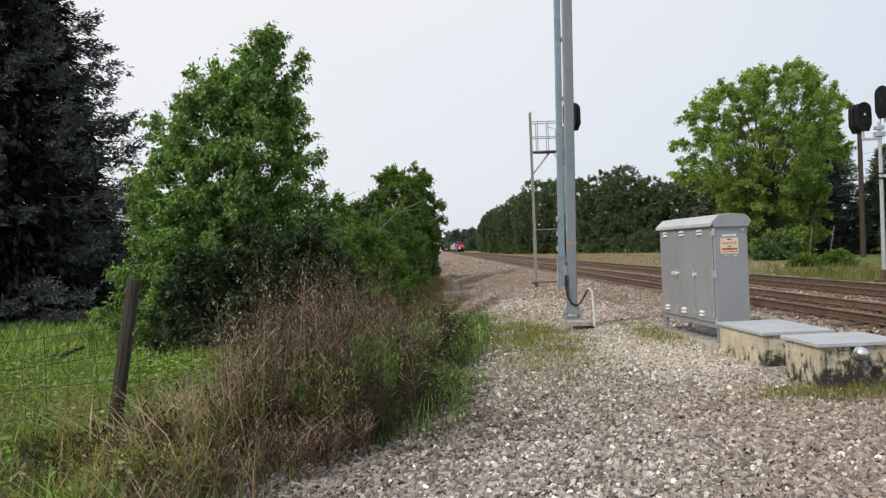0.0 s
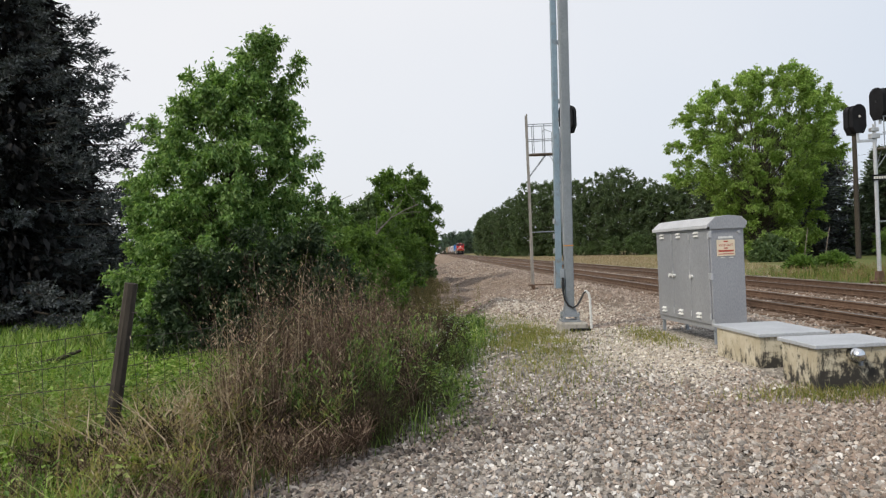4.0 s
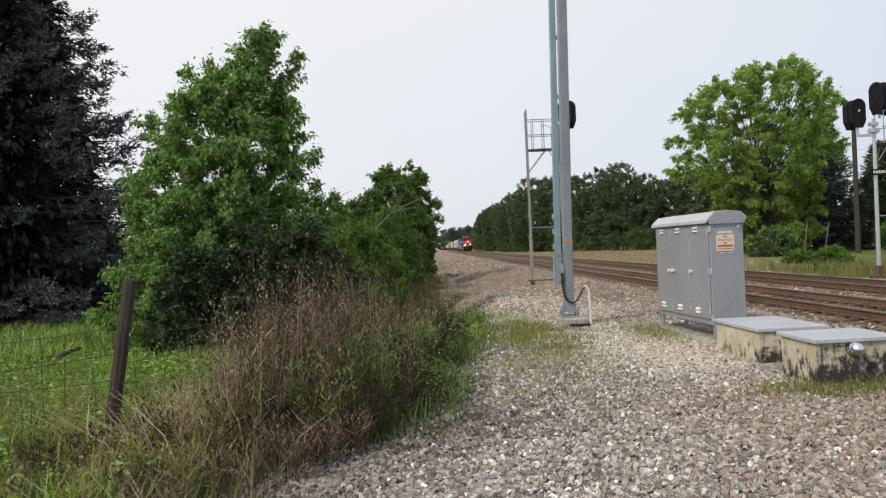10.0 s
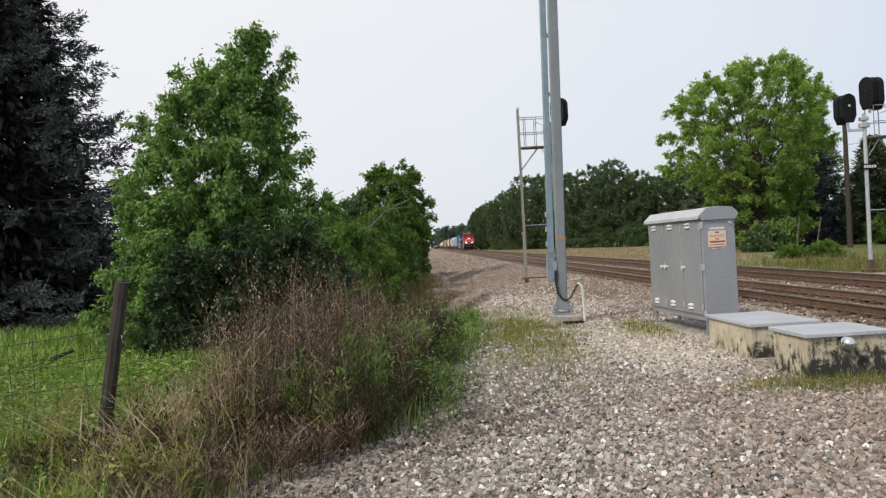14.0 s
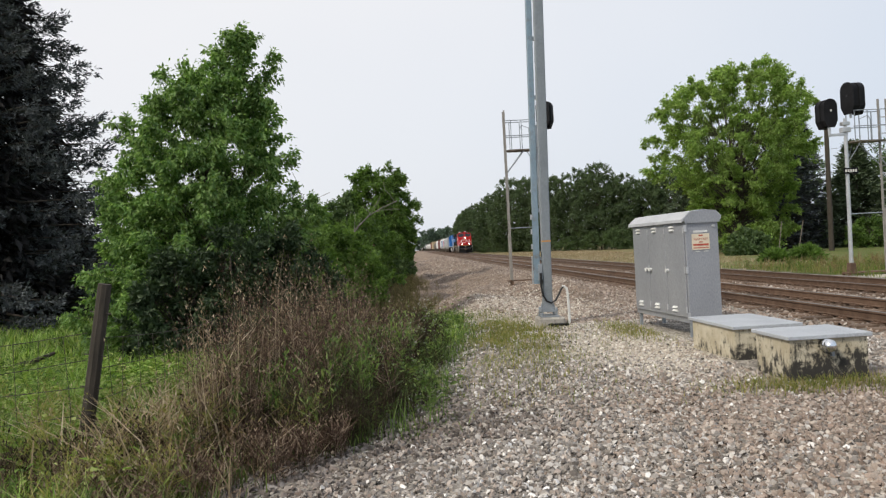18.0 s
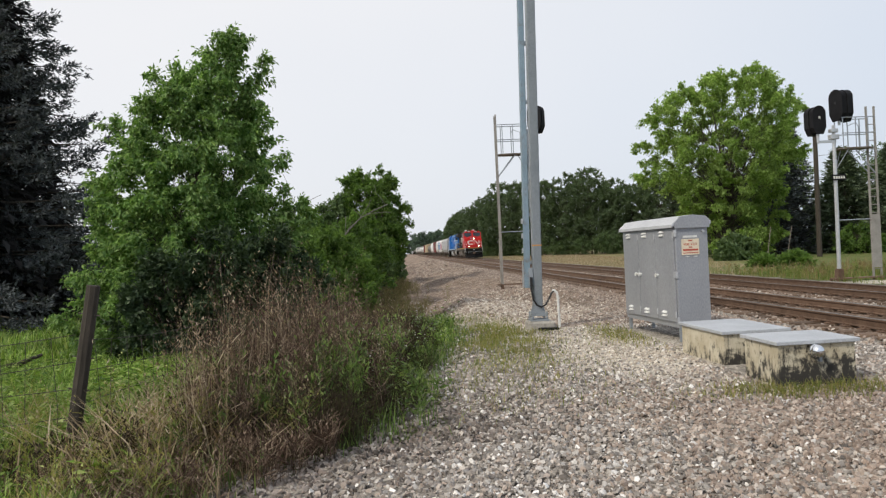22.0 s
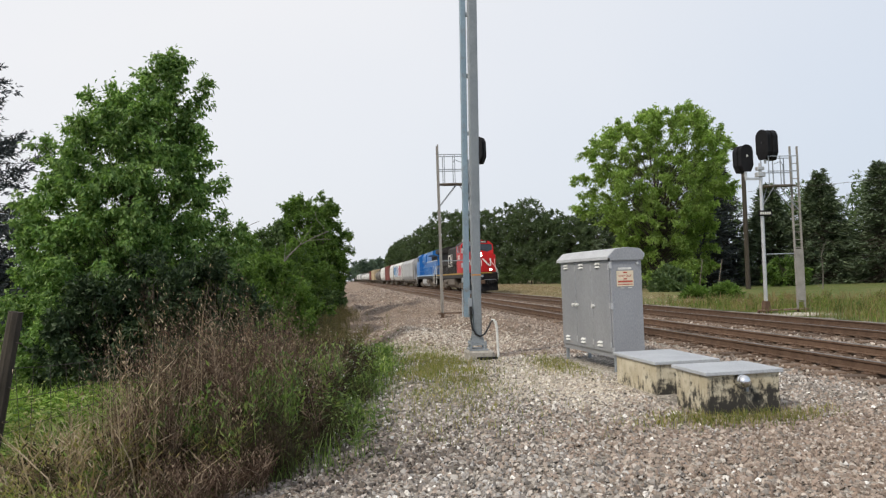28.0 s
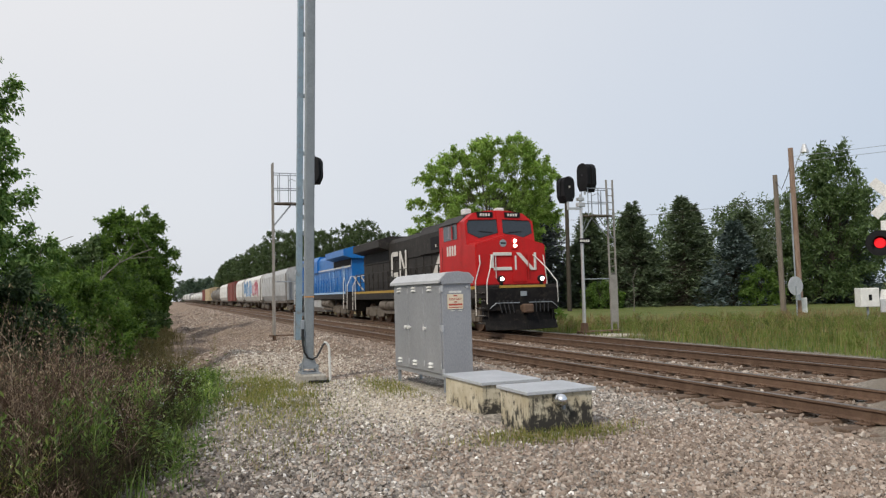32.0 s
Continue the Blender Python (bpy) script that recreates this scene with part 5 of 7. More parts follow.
for k, (x, y, h, w, m, lab) in enumerate((
        (58.5, 74.0, 11.5, 4.2, L_WOOD, "broad dark green yard tree"),
        (60.5, 65.0, 11.6, 3.6, L_SILVER, "silvery green yard tree"),
        (62.8, 60.8, 11.8, 3.8, L_SILVER, "silvery green yard tree"),
        (63.8, 56.0, 15.8, 4.8, L_WOOD, "tall dark green maple in the yard"),
        (52.0, 78.0, 11.0, 4.2, L_WOOD, "broad dark green yard tree"),
        (36.0, 80.0, 8.0, 3.6, L_WOOD, "broad dark green field-edge tree"),
        (66.0, 72.0, 12.0, 4.6, L_WOOD, "broad dark green yard tree"),
        (72.0, 62.0, 13.0, 4.6, L_WOOD, "broad dark green yard tree"),
        (58.0, 84.0, 12.0, 5.0, L_WOOD, "broad dark green yard tree"),
        (64.0, 80.0, 12.5, 5.0, L_WOOD, "broad dark green yard tree"),
        (48.0, 88.0, 12.0, 5.0, L_WOOD, "broad dark green yard tree"),
        (42.0, 92.0, 11.0, 5.0, L_WOOD, "broad dark green yard tree"),
        (70.0, 70.0, 12.5, 5.0, L_WOOD, "broad dark green yard tree"),
        (76.0, 56.0, 12.5, 5.0, L_WOOD, "broad dark green yard tree"),
        (56.5, 58.5, 4.0, 2.3, L_BUSH, "rounded green yard shrub"),
        (44.0, 68.0, 3.0, 2.3, L_BUSH, "rounded green yard shrub"),
        (29.0, 62.0, 2.3, 1.8, L_WOOD, "rounded green field shrub"),
        (21.8, 43.0, 0.9, 0.8, L_BUSH, "bright green low field shrub"),
        (23.4, 42.5, 1.0, 0.9, L_BUSH, "bright green low field shrub"),
        (27.5, 60.0, 1.5, 1.2, L_WOOD, "rounded green field shrub"))):
    broadleaf((x, y, -0.45), h, [(0.0, 0.7 * w, 0.7 * w, 0), (0.3, w, w, 0), (0.7, 0.8 * w, 0.8 * w, 0), (1.0, 0.2 * w, 0.2 * w, 0)], m, lab, 150 + k, 24000 if h > 15 else 3500 if h < 5 else 7000, 0.40, 240 if h > 15 else 110, group="yard trees", base=0.06, trunk=0.13, name="shrub" if h < 5 else "tree", category="shrub" if h < 5 else "tree", spread=0.46)


# ---- train ----
TRACK_X = 12.905
FRONT_Y, SPEED = 24.85, 10.338
TRAIN = []


def wheelset_truck(parent, y, axles, spacing, r, mat=None, name="truck"):
    mat = mat or M_TRUCK
    half = spacing * (axles - 1) / 2
    bm = bmesh.new()
    for s in (-1, 1):
        prism(bm, [(y - half - 0.55, r + 0.30), (y - half - 0.45, r - 0.12), (y - half * 0.45, r - 0.22), (y + half * 0.45, r - 0.22), (y + half + 0.45, r - 0.12), (y + half + 0.55, r + 0.30), (y, r + 0.42)], s * 0.98 - 0.07, s * 0.98 + 0.07, "x")
        for i in range(axles):
            box(bm, s * 1.06 - 0.09, y - half + i * spacing - 0.18, r - 0.16, s * 1.06 + 0.09, y - half + i * spacing + 0.18, r + 0.20, bev=0.03)
    box(bm, -0.95, y - 0.3, r - 0.1, 0.95, y + 0.3, r + 0.3)
    tr = part(name, bm, mat, parent)
    for i in range(axles):
        yy = y - half + i * spacing
        b = bmesh.new()
        for s in (-1, 1):
            rod(b, (s * 0.70, yy, r), (s * 0.83, yy, r), r, r, 24)
            rod(b, (s * 0.66, yy, r), (s * 0.70, yy, r), r + 0.025, r + 0.025, 24)
        rod(b, (-0.75, yy, r), (0.75, yy, r), 0.09, seg=10)
        part("wheelset", b, M_RUST, tr)
    return tr


def lettering(body, size, m, parent, mat=None, bold=0.0):
    cu = bpy.data.curves.new("lettering", "FONT")
    cu.body, cu.size, cu.align_x, cu.extrude, cu.offset = body, size, "CENTER", 0.004, bold
    tmp = bpy.data.objects.new("lettering", cu)
    me = bpy.data.meshes.new_from_object(tmp)
    bpy.data.objects.remove(tmp)
    me.materials.append(mat or M_LETTER)
    o = new("lettering", me)
    o.parent = parent
    o.matrix_basis = m
    return o


def locomotive(label, front, hood, sill, red):
    t = thing("locomotive", (TRACK_X, FRONT_Y, RAIL_Z), label, "locomotive", "freight train")
    L = 22.3
    dk = 1.84
    # frame, deck, fuel tank, trucks
    part("frame", boxed(-1.50, 0.55, 1.34, 1.50, L - 0.55, 1.735, bev=0.02), M_LBLACK, t)
    part("deck", boxed(-1.50, 0.55, 1.74, 1.50, L - 0.55, dk - 0.004, bev=0.01), M_LBLACK, t)
    for x in (-1.512, 1.512):
        part("deck_stripe", boxed(x - 0.010, 1.5, 1.70, x + 0.010, L - 0.9, 1.83), sill, t)
    part("fuel_tank", prismed([(-1.42, 0.72), (-1.1, 0.36), (1.1, 0.36), (1.42, 0.72), (1.42, 1.33), (-1.42, 1.33)], 8.0, 12.6), M_TRUCK if red else M_GREYCAR, t)
    for s in (-1, 1):
        for y0 in (12.9, 14.35):
            part("air_reservoir", rodded((s * 1.22, y0, 1.02), (s * 1.22, y0 + 1.3, 1.02), 0.27, seg=18), M_TRUCK, t)
        part("equipment_rack", boxed(s * 1.0 - 0.3, 12.8, 0.55, s * 1.0 + 0.3, 15.7, 0.72), M_TRUCK, t)
    wheelset_truck(t, 4.7, 3, 1.9, 0.54)
    wheelset_truck(t, L - 4.55, 3, 1.9, 0.54)
    # hood with its taller radiator end
    hd = part("long_hood", prismed([(-0.93, dk), (-0.93, 4.05), (-0.75, 4.36), (0.75, 4.36), (0.93, 4.05), (0.93, dk)], 5.35, L - 1.35), hood, t)
    up = part("upper_hood", prismed([(-1.10, 3.50), (-1.10, 4.45), (-0.86, 4.84), (0.86, 4.84), (1.10, 4.45), (1.10, 3.50)], 5.46, 9.4), hood, t)
    part("dynamic_grille", boxed(-1.125, 6.2, 3.62, -1.095, 7.7, 4.22), M_BLACK, up)
    part("exhaust_deck", prismed([(-0.94, 4.05), (-0.94, 4.45), (-0.78, 4.68), (0.78, 4.68), (0.94, 4.45), (0.94, 4.05)], 9.41, 15.2), hood, t)
    part("radiator", prismed([(-1.56, 4.30), (-1.56, 4.72), (-0.9, 4.92), (0.9, 4.92), (1.56, 4.72), (1.56, 4.30), (0.93, 4.12), (-0.93, 4.12)], L - 7.1, L - 1.1), hood, t, "overhanging winged radiator")
    for sd in (-1, 1):
        part("radiator_grille", boxed(min(sd * 0.96, sd * 0.935), L - 7.0, 3.56, max(sd * 0.96, sd * 0.935), L - 1.6, 4.18), M_BLACK, t)
    part("exhaust_stack", boxed(-0.35, 11.8, 4.66, 0.35, 12.8, 4.80), M_BLACK, t)
    for sd in (-1, 1):
        for i in range(12):
            y0 = 5.7 + i * 1.19
            part("hood_door", boxed(min(sd * 0.932, sd * 0.955), y0, 2.0, max(sd * 0.932, sd * 0.955), y0 + 1.02, 3.42, bev=0.004), hood, hd)
            part("latch", boxed(min(sd * 0.957, sd * 0.985), y0 + 0.05, 2.62, max(sd * 0.957, sd * 0.985), y0 + 0.12, 2.80), M_LBLACK if red else M_BLUE, hd)
        part("hood_ledge", boxed(min(sd * 0.93, sd * 1.0), 9.5, 3.47, max(sd * 0.93, sd * 1.0), L - 1.4, 3.53), hood, hd)
        for y0 in (5.9, 6.9):
            part("marker_dot", boxed(min(sd * 1.12, sd * 1.135), y0, 3.74, max(sd * 1.12, sd * 1.135), y0 + 0.14, 3.86), M_LETTER, up)
    # cab and nose
    prof = [(-1.54, dk), (-1.54, 4.48), (-1.12, 4.82), (-0.40, 4.93), (0.40, 4.93), (1.12, 4.82), (1.54, 4.48), (1.54, dk)]
    cab = part("cab", prismed(prof, 2.75, 5.38), front, t)
    ro = [(-1.57, 4.47), (-1.13, 4.85), (-0.40, 4.965), (0.40, 4.965), (1.13, 4.85), (1.57, 4.47)]
    ri = [(1.50, 4.46), (1.10, 4.80), (0.39, 4.91), (-0.39, 4.91), (-1.10, 4.80), (-1.50, 4.46)]
    part("cab_roof", prismed(ro + ri, 3.05, 5.45), M_LBLACK if red else front, t)
    nose = bmesh.new()
    lo = [(-1.54, dk), (1.54, dk), (1.54, 3.46), (0.16, 3.84), (-0.16, 3.84), (-1.54, 3.46)]
    f = [nose.verts.new((x, 1.35 if z < 3 else 1.40, z)) for x, z in lo]
    b = [nose.verts.new((x, 2.80, z + (0.10 if z > 2 else 0))) for x, z in lo]
    nose.faces.new(f)
    nose.faces.new(b[::-1])
    for i in range(6):
        nose.faces.new((f[i], b[i], b[(i + 1) % 6], f[(i + 1) % 6]))
    bmesh.ops.bevel(nose, geom=[e for e in nose.edges if abs(e.verts[0].co.y - e.verts[1].co.y) > 1 or (e.verts[0].co.y < 1.5 and e.verts[1].co.y < 1.5)], offset=0.04, segments=2, affect="EDGES")
    ns = part("nose", nose, front, t)

    def sy(z, o):
        return 2.26 + 0.24 * (z - 3.5) / 1.4 - o
    ws = bmesh.new()
    lo = [(-1.54, 3.50), (-0.16, 3.88), (0.16, 3.88), (1.54, 3.50), (1.54, 4.48), (1.12, 4.82), (0.40, 4.93), (-0.40, 4.93), (-1.12, 4.82), (-1.54, 4.48)]
    f = [ws.verts.new((x, sy(z, 0), z)) for x, z in lo]
    b = [ws.verts.new((x, 2.78, z)) for x, z in lo]
    ws.faces.new(f)
    ws.faces.new(b[::-1])
    for i in range(len(lo)):
        ws.faces.new((f[i], b[i], b[(i + 1) % len(lo)], f[(i + 1) % len(lo)]))
    part("windscreen_wall", ws, front, t)

    def pane(q, o0, o1):
        gl = bmesh.new()
        a = [gl.verts.new((x, sy(z, o0), z)) for x, z in q]
        c = [gl.verts.new((x, sy(z, o1), z)) for x, z in q]
        gl.faces.new(a)
        gl.faces.new(c[::-1])
        for i in range(len(q)):
            gl.faces.new((a[i], c[i], c[(i + 1) % len(q)], a[(i + 1) % len(q)]))
        return gl
    part("centre_post", pane([(-0.10, 3.9), (0.10, 3.9), (0.12, 4.93), (-0.12, 4.93)], 0.05, -0.02), front, t)
    for s in (-1, 1):
        q = [(s * 0.12, 4.02), (s * 0.95, 3.80), (s * 1.42, 4.00), (s * 1.42, 4.36), (s * 1.34, 4.48), (s * 0.13, 4.52)]
        g = [(s * 0.10, 3.99), (s * 0.96, 3.765), (s * 1.45, 3.98), (s * 1.45, 4.38), (s * 1.36, 4.51), (s * 0.11, 4.55)]
        part("window_gasket", pane(g, 0.008, -0.02), M_RUBBER, t)
        w = part("windscreen", pane(q, 0.014, -0.01), M_GLASS, t, "dark windscreen pane")
        part("wiper", rodded((s * 0.35, sy(4.0, 0.03), 4.0), (s * 0.95, sy(4.05, 0.03), 4.05), 0.014, seg=5), M_BLACK, w)
        part("window_brow", pane([(s * 0.10, 4.56), (s * 1.38, 4.53), (s * 1.38, 4.57), (s * 0.10, 4.60)], 0.06, -0.02), front, t)
        nb = part("number_board", boxed(s * 0.62 - 0.35, sy(4.75, 0.05), 4.63, s * 0.62 + 0.35, sy(4.75, -0.3), 4.86), M_BLACK, t, "black number board")
        for i in range(4):
            x0 = s * 0.62 - 0.23 + 0.12 * i
            part("number_bar", boxed(x0, sy(4.75, 0.058), 4.69, x0 + 0.085, sy(4.75, 0.052), 4.80), M_LETTER, nb)
        sw = part("side_window", boxed(s * 1.545 - 0.012, 3.25, 3.80, s * 1.545 + 0.012, 4.80, 4.43), M_GLASS, t, "dark cab side window")
        part("window_post", boxed(s * 1.56 - 0.012, 3.75, 3.80, s * 1.56 + 0.012, 3.83, 4.43), front, sw)
        part("wind_deflector", boxed(s * 1.63 - 0.06, 3.85, 3.86, s * 1.63 + 0.06, 3.88, 4.38), M_GALV, sw)
        part("window_awning", boxed(min(s * 1.55, s * 1.66), 3.2, 4.45, max(s * 1.55, s * 1.66), 4.85, 4.48), M_LBLACK if red else front, sw)
        part("ditch_light_case", rodded((s * 0.86, 0.62, 2.06), (s * 0.86, 0.47, 2.06), 0.14, seg=16), M_BLACK, t)
        part("ditch_light", rodded((s * 0.86, 0.475, 2.06), (s * 0.86, 0.45, 2.06), 0.07, seg=16), M_LAMP if red else M_REFL, t, "lit ditch light" if red else "")
        part("ditch_bracket", boxed(s * 0.86 - 0.05, 0.5, dk - 0.02, s * 0.86 + 0.05, 0.62, 1.94), M_BLACK, t)
    # headlights in the nose
    part("headlight_case", boxed(0.02, 1.345, 3.25, 0.31, 1.5, 3.74, bev=0.03), front, t)
    for z in (3.39, 3.59):
        part("headlight", rodded((0.165, 1.35, z), (0.165, 1.325, z), 0.062, seg=16), M_LAMP if red else M_REFL, t, "lit headlight" if red else "")
    part("round_badge", rodded((-0.34, 1.42, 3.50), (-0.34, 1.375, 3.50), 0.15, seg=20), M_GALV, t)
    part("badge_bar", boxed(-0.45, 1.37, 3.47, -0.23, 1.378, 3.53), M_BLACK, t)
    part("nose_door", boxed(0.03, 1.325, 1.95, 0.64, 1.36, 3.15, bev=0.01), front, ns)
    # pilot, plow, coupler
    part("pilot", boxed(-1.50, 0.42, 0.85, 1.50, 0.62, 1.72, bev=0.03), M_PLOW, t)
    part("pilot_stripe", boxed(-0.95, 0.405, 1.725, 0.95, 0.62, 1.82), sill if red else M_BLUE, t)
    pl = bmesh.new()
    prof = [(-1.52, 0.62), (-0.05, 0.10), (0.05, 0.10), (1.52, 0.62)]
    for (x0, y0), (x1, y1) in zip(prof, prof[1:]):
        for z0, z1, d0, d1 in ((0.12, 0.45, 0.0, 0.13), (0.45, 0.88, 0.13, 0.19)):
            pl.faces.new([pl.verts.new(p) for p in ((x0, y0 + d0, z0), (x1, y1 + d0, z0), (x1, y1 + d1, z1), (x0, y0 + d1, z1))])
    pw = part("snow_plow", pl, M_PLOW, t)
    pw.modifiers.new("thickness", "SOLIDIFY").thickness = 0.05
    cp = boxed(-0.16, 0.0, 0.80, 0.16, 0.45, 1.04, bev=0.03)
    box(cp, -0.24, -0.06, 0.76, 0.20, 0.20, 1.10, bev=0.05)
    part("coupler", cp, M_RUST, t)
    part("plate", boxed(-0.13, 0.395, 1.40, 0.13, 0.415, 1.58), M_GALV, t)
    for s in (-1, 1):
        for x in (0.50, 0.68, 0.86, 1.04):
            part("brake_hose", tube(bmesh.new(), [(s * x, 0.42, 1.25), (s * x * 0.98, 0.34, 1.0), (s * x * 0.94, 0.30, 0.78)], 0.025, 6), M_RUBBER, t)
        part("uncoupling_lever", tube(bmesh.new(), [(s * 0.2, 0.36, 1.15), (s * 1.2, 0.36, 1.15), (s * 1.45, 0.38, 0.95)], 0.016, 5), M_GALV, t)
        # steps and white grab rails at the front corners
        for k in range(5):
            part("step", boxed(s * 1.48 - 0.14, 0.66, 0.36 + 0.29 * k, s * 1.48 + 0.05, 1.30, 0.40 + 0.29 * k), M_LBLACK, t)
            part("step_edge", boxed(min(s * 1.532, s * 1.545), 0.66, 0.36 + 0.29 * k, max(s * 1.532, s * 1.545), 1.30, 0.405 + 0.29 * k), M_LETTER, t)
        part("step_panel", boxed(s * 1.36 - 0.01, 0.66, 0.34, s * 1.36 + 0.01, 1.34, 1.74), M_LBLACK, t)
        part("handrail", tube(bmesh.new(), [(s * 0.92, 1.34, 3.02), (s * 0.94, 1.2, 2.98), (s * 1.22, 0.75, 2.48), (s * 1.50, 0.46, 1.95), (s * 1.52, 0.46, 1.15), (s * 1.34, 0.46, 1.0)], 0.022, 7), M_LETTER, t, "white handrail")
        part("handrail", tube(bmesh.new(), [(s * 1.40, 1.34, 3.02), (s * 1.41, 1.26, 2.7), (s * 1.57, 1.40, 2.0), (s * 1.57, 1.40, 0.65)], 0.022, 7), M_LETTER, t, "white handrail")
        part("grab_bar", rodded((s * 0.72, 1.30, 2.1), (s * 0.72, 1.30, 3.0), 0.018, seg=6), M_LETTER if s < 0 else front, t)
        # walkway railing
        rl = M_LBLACK if red else M_BLUE
        for i in range(16):
            y = 5.8 + 1.0 * i
            part("stanchion", rodded((s * 1.46, y, dk), (s * 1.46, y, dk + 1.04), 0.03, seg=6), rl, t)
        part("mid_railing", tube(bmesh.new(), [(s * 1.46, 5.5, dk + 0.55), (s * 1.46, L - 1.2, dk + 0.55)], 0.014, 6), rl, t)
        part("railing", tube(bmesh.new(), [(s * 1.46, 5.5, dk + 1.04), (s * 1.46, L - 1.2, dk + 1.04)], 0.024, 6), rl, t)
        part("rear_handrail", tube(bmesh.new(), [(s * 0.9, L - 1.2, dk + 1.05), (s * 1.2, L - 0.6, dk + 1.0), (s * 1.48, L - 0.5, dk + 0.4), (s * 1.52, L - 0.5, 0.7)], 0.028, 6), M_LETTER, t, "white handrail")
        part("rear_handrail", tube(bmesh.new(), [(s * 1.46, L - 1.4, dk + 1.04), (s * 1.55, L - 1.35, dk + 0.6), (s * 1.55, L - 1.35, 0.7)], 0.028, 6), M_LETTER, t, "white handrail")
        for k in range(5):
            part("step", boxed(s * 1.48 - 0.14, L - 1.3, 0.36 + 0.29 * k, s * 1.48 + 0.05, L - 0.66, 0.40 + 0.29 * k), M_LBLACK, t)
    part("rear_pilot", boxed(-1.46, L - 0.62, 0.6, 1.46, L - 0.45, 1.72), M_LBLACK, t)
    part("rear_coupler", boxed(-0.16, L - 0.5, 0.80, 0.16, L + 0.45, 1.04), M_RUST, t)
    for x, y in ((-1.05, 3.2), (0.25, 2.75)):
        part("roof_box", boxed(x - 0.17, y, 4.82, x + 0.17, y + 0.4, 5.08, bev=0.04), M_WHITE, t)
    part("horn", tube(bmesh.new(), [(0.0, 6.2, 4.9), (0.0, 5.5, 4.92)], 0.06, 8), M_GALV, t)
    for y in (8.2, 9.9, 11.2):
        part("lifting_lug", boxed(-0.6, y, 4.6, -0.3, y + 0.25, 4.92 if y < 9 else 4.78), hood, t)
    TRAIN.append((t, 0.0))
    return t, hd, ns, cab


